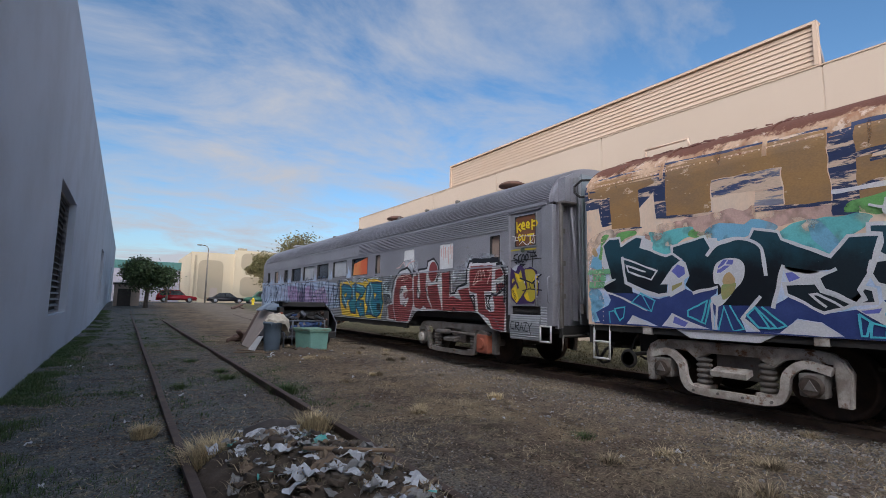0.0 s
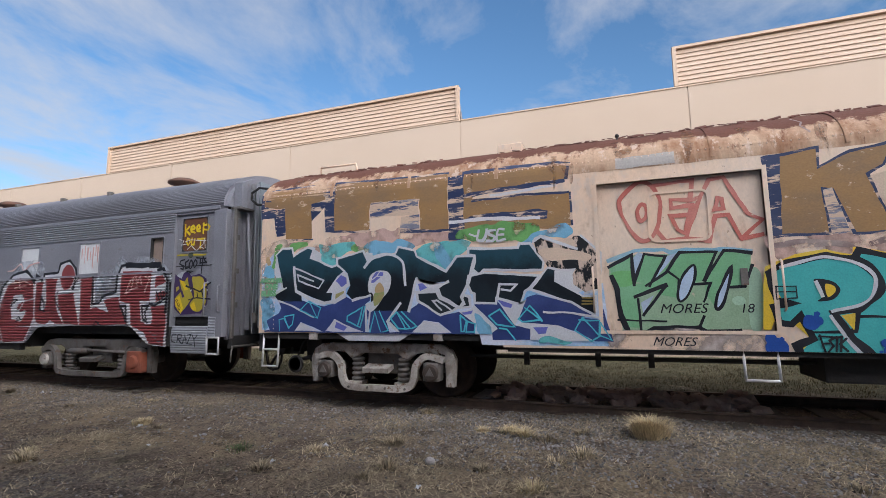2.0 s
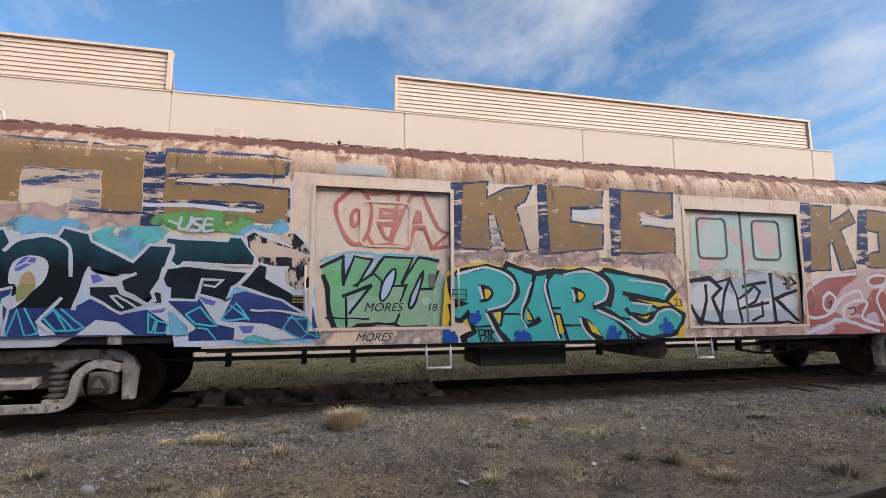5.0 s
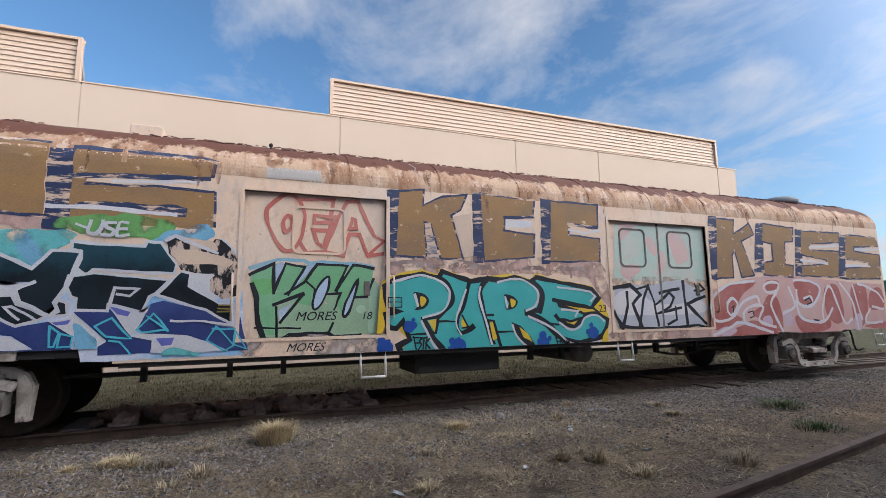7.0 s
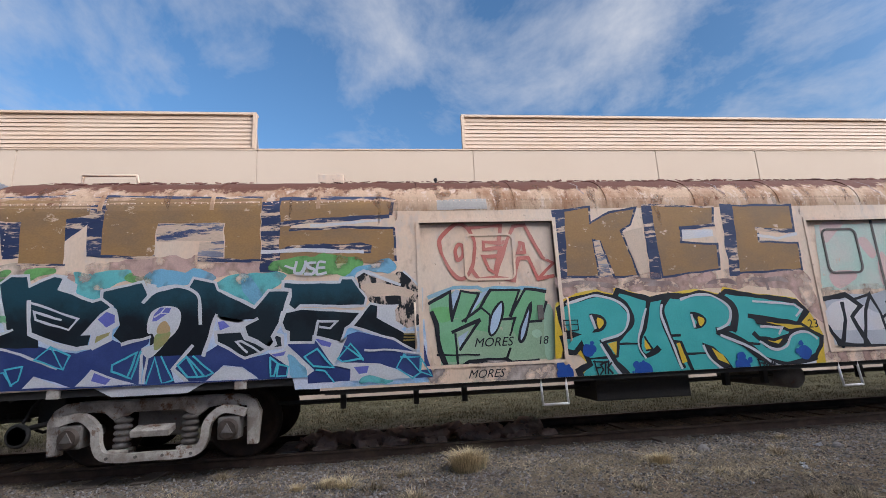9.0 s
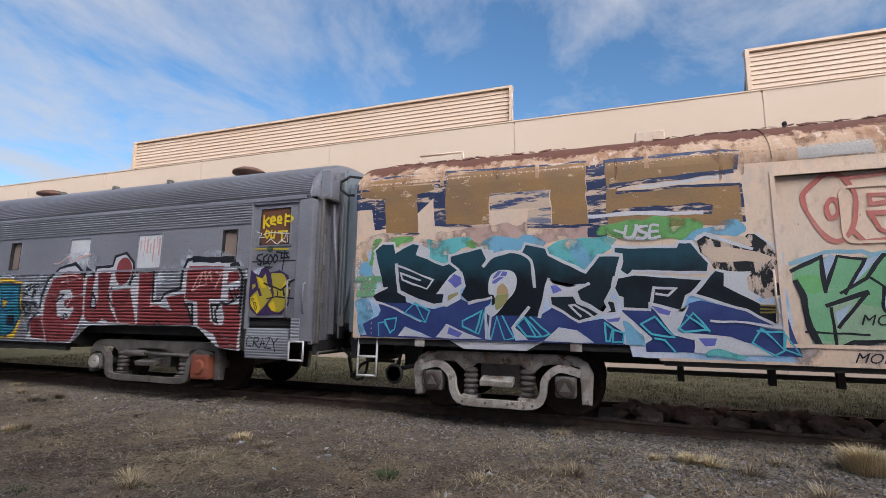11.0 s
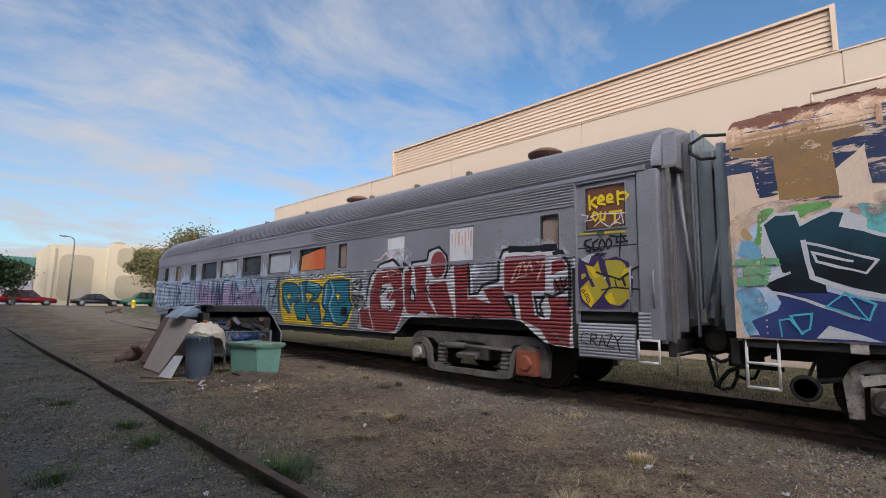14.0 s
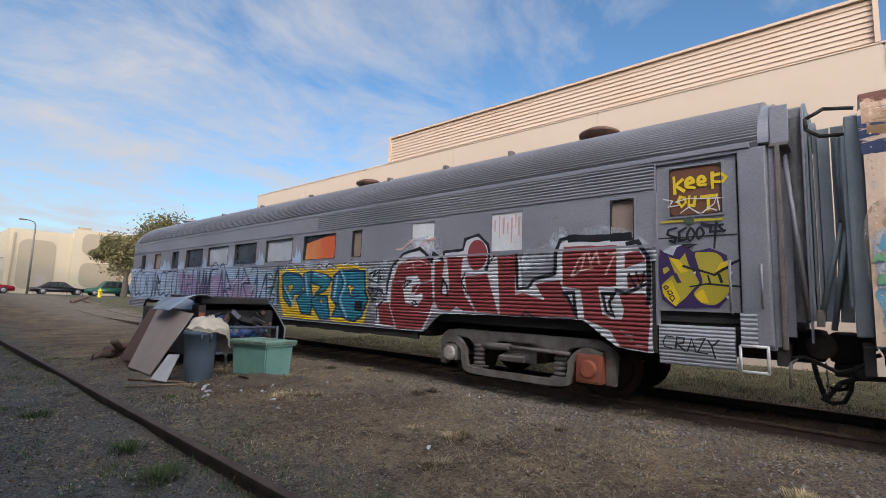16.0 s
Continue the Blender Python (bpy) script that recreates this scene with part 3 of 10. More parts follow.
def shaky(pts, closed, amount=0.011, step=0.055):
    """A hand's tremor: the outline is split into short runs, each a little off."""
    res, n = [], len(pts)
    for i in range(n if closed else n - 1):
        a, b = Vector(pts[i]), Vector(pts[(i + 1) % n])
        k = max(1, int((b - a).length / step))
        for j in range(k):
            p = a.lerp(b, j / k)
            q = Vector((p.x * 6.1, p.y * 6.1, 0.5))
            res.append((p.x + amount * noise.noise(q), p.y + amount * noise.noise(q + Vector((9, 4, 2)))))
    if not closed:
        res.append(tuple(pts[-1]))
    return res


def fill(at, material, pts, smooth=False, name="painted_shape"):
    loose = 0.06 if material.name.endswith("cloud") else 0.022 if material in (OLD_BLUE, BROWN, SCRAPE) else 0.011
    pts = shaky(curve_through(pts, True) if smooth else pts, True, loose)
    bm = bmesh.new()
    f = bm.faces.new([bm.verts.new((u, v, 0)) for u, v in pts])
    bmesh.ops.triangulate(bm, faces=[f])
    return lay(at, bm, material, name)


def ribbon(pts, width, closed, rough=0.0):
    n = len(pts)
    left, right = [], []
    for i in range(n):
        p = Vector(pts[i])
        a = Vector(pts[(i - 1) % n]) if closed or i else None
        b = Vector(pts[(i + 1) % n]) if closed or i < n - 1 else None
        d1 = (p - a).normalized() if a is not None else None
        d2 = (b - p).normalized() if b is not None else None
        d1, d2 = d1 or d2, d2 or d1
        t = d1 + d2
        t = t.normalized() if t.length > 1e-4 else d1
        nrm = Vector((-t.y, t.x))
        m = width / 2 / max(0.45, abs(nrm.dot(Vector((-d1.y, d1.x)))))
        m *= 1 + rough * noise.noise((p.x * 5, p.y * 5, 1.7))
        if not closed and i in (0, n - 1):
            p = p + (t * (-width / 2 if i == 0 else width / 2))
        left.append(p + nrm * m)
        right.append(p - nrm * m)
    return left, right


def stroke(at, material, width, pts, closed=False, smooth=False, name="painted_line"):
    pts = shaky(curve_through(pts, closed) if smooth else pts, closed)
    left, right = ribbon(pts, width, closed, 0.45)
    bm = bmesh.new()
    n = len(pts)
    lv = [bm.verts.new((p.x, p.y, 0.00012 * i / n)) for i, p in enumerate(left)]
    rv = [bm.verts.new((p.x, p.y, 0.00012 * i / n)) for i, p in enumerate(right)]
    for i in range(n if closed else n - 1):
        j = (i + 1) % n
        bm.faces.new((lv[i], lv[j], rv[j], rv[i]))
    return lay(at, bm, material, name)


def letter(at, material, edge, width, pts, smooth=False):
    """One sprayed letter with its outline."""
    body = fill(at, material, pts, smooth, "painted_letter")
    stroke(at, edge, width, pts, True, smooth, "painted_outline")
    return body


def words(at, text, u, v, size, material, lean=0.0, weight=0.0):
    """Hand-painted words, by the built-in font."""
    cu = bpy.data.curves.new("words", 'FONT')
    cu.body, cu.size, cu.shear, cu.offset, cu.resolution_u = text, size, lean, weight, 3
    tmp = bpy.data.objects.new("words", cu)
    scene.collection.objects.link(tmp)
    me = bpy.data.meshes.new_from_object(tmp.evaluated_get(bpy.context.evaluated_depsgraph_get()))
    bpy.data.objects.remove(tmp)
    bm = bmesh.new()
    bm.from_mesh(me)
    bpy.data.meshes.remove(me)
    for q in bm.verts:
        q.co = (q.co.x + u, q.co.y + v, 0)
    return lay(at, bm, material, "painted_word")


def side_panels(bm, x0, x1, ys, z0, z1, holes):
    """A wall in blocks round its openings (y0, y1, z0, z1)."""
    cuts = sorted({*ys, *(h[0] for h in holes), *(h[1] for h in holes)})
    for a, b in zip(cuts, cuts[1:]):
        mid, lows = (a + b) / 2, z0
        for h in sorted((h for h in holes if h[0] < mid < h[1]), key=lambda h: h[2]):
            if h[2] > lows + 0.001:
                box(bm, x0, x1, a, b, lows, h[2])
            lows = h[3]
        if z1 > lows + 0.001:
            box(bm, x0, x1, a, b, lows, z1)
    bmesh.ops.remove_doubles(bm, verts=bm.verts, dist=0.0005)
    return bm


# ---- trucks ----
def wheelset(parent, y, z=0.577, material=None):
    for x, s in ((7.27, -1), (8.73, 1)):
        bm = bmesh.new()
        lathe(bm, (x, y, z), [(s * 0.075, 0.10), (s * 0.075, 0.14), (s * 0.03, 0.17), (s * 0.02, 0.37), (s * 0.065, 0.40), (s * 0.065, 0.452), (-s * 0.05, 0.457), (-s * 0.055, 0.478), (-s * 0.075, 0.478), (-s * 0.075, 0.12)], 40)
        part("wheel", bm, WHEEL, parent, "rusty steel wheel", True)
    bm = rod(bmesh.new(), (6.75, y, z), (9.25, y, z), 0.075, 14)
    part("axle", bm, GREASE, parent)


def ribbon_bar(bm, pts, width, x0, x1):
    left, right = ribbon(curve_through(pts, False, 4), width, False)
    prism_x(bm, [tuple(p) for p in left] + [tuple(p) for p in reversed(right)], x0, x1)


def spring(bm, x, y, z0, z1, r, turns=5):
    prof = []
    for i in range(turns * 6 + 1):
        t = i / (turns * 6)
        prof.append((z0 + (z1 - z0) * t, r * (0.62 + 0.38 * abs(math.sin(math.pi * turns * t)) ** 0.6)))
    lathe(bm, (x, y, 0), prof, 16, 'Z')


def truck(yc, half, paint_mat, label, red_end=False, rods=False):
    top = thing("railway_truck", label, "railway truck", (CX, yc, 0.1), group="trucks under the parked cars")
    for s in (-1, 1):
        wheelset(top, yc + s * half)
    for mirror in (1, -1):
        def X(a, b):
            return (a, b) if mirror == 1 else (2 * CX - b, 2 * CX - a)
        out = half + 0.31
        bm = bmesh.new()
        prism_x(bm, [(yc + v[0], v[1]) for v in (
            (-out, 0.36), (-out - 0.03, 0.74), (-out + 0.04, 0.88), (-out + 0.16, 0.95), (-out + 0.34, 0.97), (out - 0.34, 0.97), (out - 0.16, 0.95), (out - 0.04, 0.88), (out + 0.03, 0.74), (out, 0.36),
            (out - 0.12, 0.36), (half + 0.17, 0.82), (half - 0.17, 0.84), (half - 0.30, 0.82), (half - 0.42, 0.72), (0.42, 0.73), (0.3, 0.82), (-0.3, 0.82), (-0.42, 0.73), (-half + 0.42, 0.72),
            (-half + 0.30, 0.82), (-half + 0.17, 0.84), (-half - 0.17, 0.82), (-out + 0.12, 0.36))], *X(6.70, 6.84))
        bmesh.ops.bevel(bm, geom=[e for e in bm.edges if abs(e.verts[0].co.x - e.verts[1].co.x) < 0.001], offset=0.018, segments=2, affect='EDGES')
        part("side_frame", bm, paint_mat, top)
        bm = bmesh.new()
        h = half
        ribbon_bar(bm, [(yc + a, b) for a, b in ((-h - 0.14, 0.76), (-h + 0.08, 0.80), (-h + 0.25, 0.66), (-h + 0.29, 0.45), (-h + 0.42, 0.325), (0, 0.315), (h - 0.42, 0.325), (h - 0.29, 0.45), (h - 0.25, 0.66), (h - 0.08, 0.80), (h + 0.14, 0.76))], 0.095, *X(6.60, 6.685))
        eq = part("equalizer_bar", bm, paint_mat, top)
        bm = bmesh.new()
        for y in (-h + 0.42, -0.15, 0.15, h - 0.42):
            rod(bm, (X(6.585, 6.6)[0], yc + y, 0.32), (X(6.585, 6.6)[1], yc + y, 0.32), 0.018, 8)
        tagged(part("bolt", bm, GREASE, eq), kind="stuff")
        for s in (-1, 1):
            bm = bmesh.new()
            x0, x1 = X(6.57, 6.80)
            wide = 0.19 if red_end and s < 0 else 0.13
            box(bm, x0, x1, yc + s * h - wide, yc + s * h + wide, 0.60 - wide * 1.2, 0.58 + wide, 0.04)
            bx = part("journal_box", bm, RED_IRON if red_end and s < 0 else GREASE, top, "red iron journal box" if red_end and s < 0 else "")
            bm = bmesh.new()
            ctr = X(6.53, 6.57)
            lathe(bm, (0, yc + s * h, 0.57), [(ctr[0], 0.03), (ctr[0], 0.10), (ctr[1], 0.125), (ctr[1], 0.03)], 24)
            cover = part("cover", bm, COVER if not rods else (RED_IRON if s < 0 else PRIMER), bx)
            if not rods and mirror == 1:
                bm = lathe(bmesh.new(), (0, yc + s * h, 0.57), [(6.52, 0.045), (6.52, 0.075), (6.529, 0.08), (6.529, 0.045)], 3)
                tri = Matrix.Translation((0, yc + s * h, 0.57)) @ Euler((radians(90), 0, 0)).to_matrix().to_4x4() @ Matrix.Translation((0, -yc - s * h, -0.57))
                bmesh.ops.transform(bm, matrix=tri, verts=bm.verts)
                part("bolt_plate", bm, GREASE, top, "triangular bolted plate")
            bm = bmesh.new()
            spring(bm, (6.76 if mirror == 1 else 2 * CX - 6.76), yc + s * (h - 0.50), 0.40, 0.76, 0.10)
            part("spring", bm, GREASE, top, "", True)
            bm = boxes((*X(6.66, 6.86), yc + s * (h - 0.5) - 0.12, yc + s * (h - 0.5) + 0.12, 0.345, 0.40), bevel=0.01)
            part("spring_seat", bm, paint_mat, top)
        bm = bmesh.new()
        obox(bm, Matrix.Translation((X(6.66, 6.66)[0], yc, 0.60)) @ Euler((0, radians(-14 * mirror), 0)).to_matrix().to_4x4(), 0.20, 0.44, 0.08, 0.012)
        part("bolster_end", bm, paint_mat, top)
        if rods and mirror == 1:
            bm = pipe(bmesh.new(), [(6.63, yc - 0.95, 0.74), (6.61, yc + 0.15, 0.76)], 0.028)
            rod(bm, (6.62, yc + 0.05, 0.755), (6.62, yc + 0.55, 0.74), 0.055, 12)
            part("shock_absorber", bm, GREASE, top, "", True)
    part("bolster", boxes((6.86, 9.14, yc - 0.28, yc + 0.28, 0.50, 0.82), bevel=0.02), GREASE, top)
    part("transom", boxes((6.84, 9.16, yc - 0.52, yc - 0.4, 0.72, 0.92), (6.84, 9.16, yc + 0.4, yc + 0.52, 0.72, 0.92), (6.9, 9.1, yc - 0.4, yc + 0.4, 0.84, 0.95)), M_DARK, top)
    return top


truck(3.29, 0.89, PRIMER, "four-wheel truck in chipped white paint under the baggage car")
truck(-11.15, 0.89, PRIMER, "four-wheel truck in chipped white paint under the baggage car")
truck(9.58, 1.24, GREASE, "grimy dark four-wheel truck with a red journal box", True, True)
truck(24.4, 1.24, GREASE, "grimy dark four-wheel truck with a red journal box", True, True)


# ---- baggage car ----
def baggage_car():
    car = thing("baggage_car", "rusting cream baggage car covered in bright graffiti on old rails", "railway car", (CX, -4, 0))
    doors = [(-1.86, 0.0, 1.19, 3.08), (-8.06, -5.78, 1.14, 3.02)]
    steps = [B0, -9.3, 1.3, B1]
    body = part("side_wall", side_panels(bmesh.new(), BX, BX + 0.16, steps[1:3], 0.96, 3.3, doors), M_BAG, car)
    PAINT_HOST[BAG_SIDE] = PAINT_HOST[DOOR_SIDE] = body
    part("side_wall", boxes((BX, BX + 0.16, 1.3, B1, 1.13, 3.3)), M_BAG, car)
    part("side_wall", boxes((BX, BX + 0.16, B0, -9.3, 1.10, 3.3)), M_BAG, car)
    part("side_wall", boxes((2 * CX - BX - 0.16, 2 * CX - BX, B0, B1, 1.0, 3.3)), M_BAG, car)
    # solid closed core; its black stands in for shade behind doors and seams
    part("dark_core", boxes((BX + 0.2, 2 * CX - BX - 0.2, B0 + 0.1, B1 - 0.1, 1.18, 3.28)), M_DARK, car)
    part("floor_frame", boxes((BX + 0.034, 2 * CX - BX - 0.06, -9.2, 1.25, 0.90, 1.1), (BX + 0.034, 2 * CX - BX - 0.06, 1.25, B1 - 0.05, 1.04, 1.12), (BX + 0.034, 2 * CX - BX - 0.06, B0 + 0.05, -9.2, 1.02, 1.09)), M_DARK, car)
    part("centre_sill", boxes((7.7, 8.3, B0 + 0.3, B1 - 0.1, 0.82, 1.03)), M_DARK, car)
    # ends
    for y0, y1 in ((B1 - 0.12, B1), (B0, B0 + 0.12)):
        part("end_wall", prism_y(bmesh.new(), [(BX + 0.05, 1.1)] + roof_arc(CX - BX - 0.05, 3.28, 0.70) + [(2 * CX - BX - 0.05, 1.1)], y0, y1), END_GREY, car, "blue-grey steel end wall")
    # roof, in sheets with raised seams
    k = 14
    for i in range(k):
        a, b = B0 + (B1 - B0) * i / k, B0 + (B1 - B0) * (i + 1) / k
        bm = bmesh.new()
        arc = roof_arc(CX - BX, 3.3, 0.72, 40)
        n = 5
        rows = []
        for j in range(n + 1):
            y = a + (b - a) * j / n
            shrink = 1.001
            rows.append([bm.verts.new((CX + (x - CX) * shrink, y, z + 0.010 * noise.noise((x * 2, y * 2.5, 1)) + 0.002 * ((i * 5) % 3))) for x, z in arc])
        for p, q in zip(rows, rows[1:]):
            for c in range(len(arc) - 1):
                bm.faces.new((p[c], p[c + 1], q[c + 1], q[c]))
        ret = bmesh.ops.extrude_face_region(bm, geom=bm.faces[:])
        for v in (g for g in ret["geom"] if isinstance(g, bmesh.types.BMVert)):
            v.co.z -= 0.05
        bmesh.ops.recalc_face_normals(bm, faces=bm.faces)
        part("roof_sheet", bm, M_BAG_ROOF, car)
        if i:
            bm = bmesh.new()
            strip = [(x, z) for x, z in roof_arc(CX - BX + 0.014, 3.3, 0.735, 30)][:16]
            pv = [(bm.verts.new((x, a - 0.025, z)), bm.verts.new((x, a + 0.025, z)), bm.verts.new((x + 0.05, a - 0.025, z - 0.02)), bm.verts.new((x + 0.05, a + 0.025, z - 0.02))) for x, z in strip]
            for p, q in zip(pv, pv[1:]):
                bm.faces.new((p[0], p[1], q[1], q[0]))
                bm.faces.new((p[0], q[0], q[2], p[2]))
                bm.faces.new((p[1], p[3], q[3], q[1]))
            part("roof_seam", bm, M_BAG_ROOF, car)
    # rivets along the roof's edge
    bm = bmesh.new()
    for i in range(230):
        y = B0 + 0.1 + i * 0.081
        z = 3.40
        bmesh.ops.create_icosphere(bm, subdivisions=1, radius=0.011, matrix=Matrix.Translation((bag_x(z) - 0.004, y, z + 0.01 * noise.noise((y, 0, 0)))))
    for zz in range(30):
        bmesh.ops.create_icosphere(bm, subdivisions=1, radius=0.010, matrix=Matrix.Translation((BX - 0.003, B1 - 0.06, 1.2 + zz * 0.07)))
        bmesh.ops.create_icosphere(bm, subdivisions=1, radius=0.010, matrix=Matrix.Translation((BX - 0.003, B1 - 0.30, 1.2 + zz * 0.07)))
    tagged(part("rivets", bm, M_BAG, car), kind="stuff")
    # torn, curled roofing felt along the crown
    bm = bmesh.new()
    rnd = random.Random(5)
    for i in range(150):
        y = B0 + 0.2 + (B1 - B0 - 0.4) * i / 150 + rnd.uniform(-.03, .03)
        if noise.noise((y * 0.8, 4, 0)) < -0.15:
            continue
        z = 3.86 + rnd.uniform(-0.03, 0.03)
        x = roof_x(z, BX, 3.3, 0.735)
        obox(bm, Matrix.Translation((x, y, z + 0.004)) @ Euler((rnd.uniform(-.10, .10), rnd.uniform(-0.62, -0.40), rnd.uniform(-.4, .4))).to_matrix().to_4x4(), rnd.uniform(0.04, 0.12), rnd.uniform(0.04, 0.16), 0.008)
    tagged(part("torn_roofing", bm, mat("maroon_torn_felt", (0.10, 0.035, 0.025), 0.9, 0, (0.22, 0.08, 0.05), 4.0, 0.7, 40, 0.3), car, "curled rusty flakes along the roof"), kind="stuff")
    bm = pipe(bmesh.new(), [(7.02, 4.62, 3.80), (6.98, 4.60, 3.97), (6.98, 3.90, 3.97), (7.02, 3.88, 3.80)], 0.018)
    part("roof_handrail", bm, M_BAG, car, "", True)
    part("roof_vent", boxes((6.98, 7.35, 1.05, 1.42, 3.78, 3.98), bevel=0.015), M_BAG, car, "small pale box vent on the roof")
    bm = lathe(bmesh.new(), (7.25, -11.4, 3.82), [(0, 0.40), (0.10, 0.42), (0.16, 0.30), (0.2, 0.05)], 24, 'Z')
    part("roof_vent", bm, END_GREY, car, "low round grey vent near the end of the roof", True)
    bm = rod(bmesh.new(), (6.95, -0.3, 3.75), (6.95, -0.3, 3.86), 0.015)
    bmesh.ops.create_uvsphere(bm, u_segments=10, v_segments=8, radius=0.03, matrix=Matrix.Translation((6.95, -0.3, 3.87)))
    part("roof_knob", bm, M_DARK, car, "", True)
    # doors
    for n, (a, b, z0, z1) in enumerate(doors):
        door = part("sliding_door", boxes((BX + 0.055, BX + 0.14, a, b, z0, z1)), M_BAG, car, "recessed cream sliding door covered in faded graffiti")
        part("door_frame", boxes((BX - 0.014, BX + 0.054, a - 0.05, a, z0 - 0.04, z1 + 0.05), (BX - 0.014, BX + 0.054, b, b + 0.05, z0 - 0.04, z1 + 0.05), (BX - 0.016, BX + 0.054, a, b, z1, z1 + 0.05), (BX - 0.012, BX + 0.054, a, b, z0 - 0.04, z0)), M_BAG, door)
        wins = [((a + b) / 2 - 0.02, 0.68)] if n == 0 else [(a + 0.63, 0.56), (b - 0.55, 0.56)]
        for yc, w in wins:
            zc, hh = (2.60, 0.62) if n == 0 else (2.56, 0.66)
            bm = bmesh.new()
            rr = 0.09
            pts = []
            for cx, cy, a0 in ((w / 2 - rr, hh / 2 - rr, 0), (-w / 2 + rr, hh / 2 - rr, 90), (-w / 2 + rr, -hh / 2 + rr, 180), (w / 2 - rr, -hh / 2 + rr, 270)):
                for q in range(5):
                    t = radians(a0 + 22.5 * q)
                    pts.append((yc + cx + rr * math.cos(t), zc + cy + rr * math.sin(t)))
            left, right = ribbon(pts, 0.03, True)
            m = len(pts)
            av = [[bm.verts.new((x, *p)) for p in (left if s == 0 else right)] for x, s in ((BX + 0.056, 0), (BX + 0.040, 0), (BX + 0.040, 1), (BX + 0.056, 1))]
            for u, v in zip(av, av[1:]):
                for i in range(m):
                    bm.faces.new((u[i], u[(i + 1) % m], v[(i + 1) % m], v[i]))
            bmesh.ops.recalc_face_normals(bm, faces=bm.faces)
            part("window_gasket", bm, M_BAG if n == 0 else GREASE, door)
        part("door_latch", boxes((BX + 0.034, BX + 0.055, a + 0.22, a + 0.30, 1.72, 1.92), bevel=0.006), GREASE, door)
        if n:
            part("door_joint", boxes((BX + 0.046, BX + 0.055, (a + b) / 2 - 0.02, (a + b) / 2 + 0.02, z0, z1)), GREASE, door)
    # skirts over the trucks
    for yc in (3.29, -11.15):
        bm = prism_x(bmesh.new(), [(yc - 0.42, 1.02), (yc + 0.42, 1.02), (yc + 0.62, 1.13), (yc - 0.62, 1.13)], BX + 0.01, BX + 0.05)
        part("skirt_plate", bm, WHITE, car)
    for y in (4.35, 2.25, -10.4, -12.0):
        part("jacking_lug", boxes((BX + 0.0, BX + 0.08, y - 0.07, y + 0.07, 1.03, 1.13), bevel=0.01), PRIMER, car)
    # steps and rails
    def stirrup(ya, yb, zt, zb, rung=True):
        bm = pipe(bmesh.new(), [(BX + 0.05, ya, zt), (BX + 0.02, ya, zb), (BX + 0.02, yb, zb), (BX + 0.05, yb, zt)], 0.016)
        if rung:
            rod(bm, (BX + 0.03, ya, (zt + zb) / 2), (BX + 0.03, yb, (zt + zb) / 2), 0.016)
        part("stirrup_step", bm, BARE_WHITE, car, "white bent-iron step", True)
    stirrup(5.32, 5.02, 1.13, 0.60)
    stirrup(-1.52, -1.86, 0.96, 0.63, False)
    stirrup(-5.86, -6.16, 0.96, 0.64, False)
    stirrup(-13.0, -13.3, 1.1, 0.62)
    for y in (-1.96, -8.2, 0.10):
        bm = pipe(bmesh.new(), [(BX - 0.003, y, 2.0), (BX - 0.05, y, 1.98), (BX - 0.05, y, 1.44), (BX - 0.003, y, 1.42)], 0.012)
        part("grab_iron", bm, M_BAG, car, "", True)
    # underfloor gear
    part("battery_box", boxes((6.72, 7.55, -3.72, -2.35, 0.60, 0.92), bevel=0.02), M_DARK, car, "black equipment box under the floor")
    part("equipment_box", boxes((6.9, 7.7, 4.45, 4.75, 0.7, 1.04), bevel=0.02), M_DARK, car)
    bm = rod(bmesh.new(), (6.75, -5.35, 0.78), (8.2, -5.35, 0.78), 0.17, 24)
    part("air_tank", bm, GREASE, car, "", True)
    for y in (1.05, 0.1, -0.55, -4.35, -4.95, -6.5, -7.0, -8.0):
        part("floor_hanger", boxes((6.80, 6.88, y - 0.035, y + 0.035, 0.70, 0.92)), M_DARK, car)
    for x, z in ((6.95, 0.80), (7.4, 0.74), (8.6, 0.78)):
        bm = rod(bmesh.new(), (x, -9.0, z), (x, 1.9, z), 0.022)
        part("brake_rod", bm, M_DARK, car, "", True)
    bm = bmesh.new()
    for i in range(22):
        y = -7.0 - i * 0.06
        bmesh.ops.create_cone(bm, segments=6, radius1=0.02, radius2=0.02, depth=0.07, cap_ends=True, matrix=Matrix.Translation((6.85, y, 0.72 - 0.08 * math.sin(math.pi * i / 21))) @ Euler((radians(90), 0, 0)).to_matrix().to_4x4())
    part("chain", bm, WHEEL, car, "slack rusty chain")
    # hand-brake gear at the near end
    bm = lathe(bmesh.new(), (6.70, 4.83, 0.62), [(0, 0.105), (0, 0.13), (0.025, 0.145), (0.05, 0.13), (0.05, 0.105), (0, 0.105)], 24)
    rod(bm, (6.725, 4.70, 0.62), (6.725, 4.96, 0.62), 0.012)
    rod(bm, (6.725, 4.83, 0.49), (6.725, 4.83, 0.75), 0.012)
    part("brake_pulley", bm, M_DARK, car, "", True)
    bm = pipe(bmesh.new(), [(6.72, 4.83, 0.66), (6.76, 4.72, 0.95), (6.9, 4.70, 1.05)], 0.018)
    rod(bm, (6.75, 4.83, 0.68), (6.85, 4.2, 0.80), 0.03)
    part("brake_lever", bm, M_DARK, car, "", True)
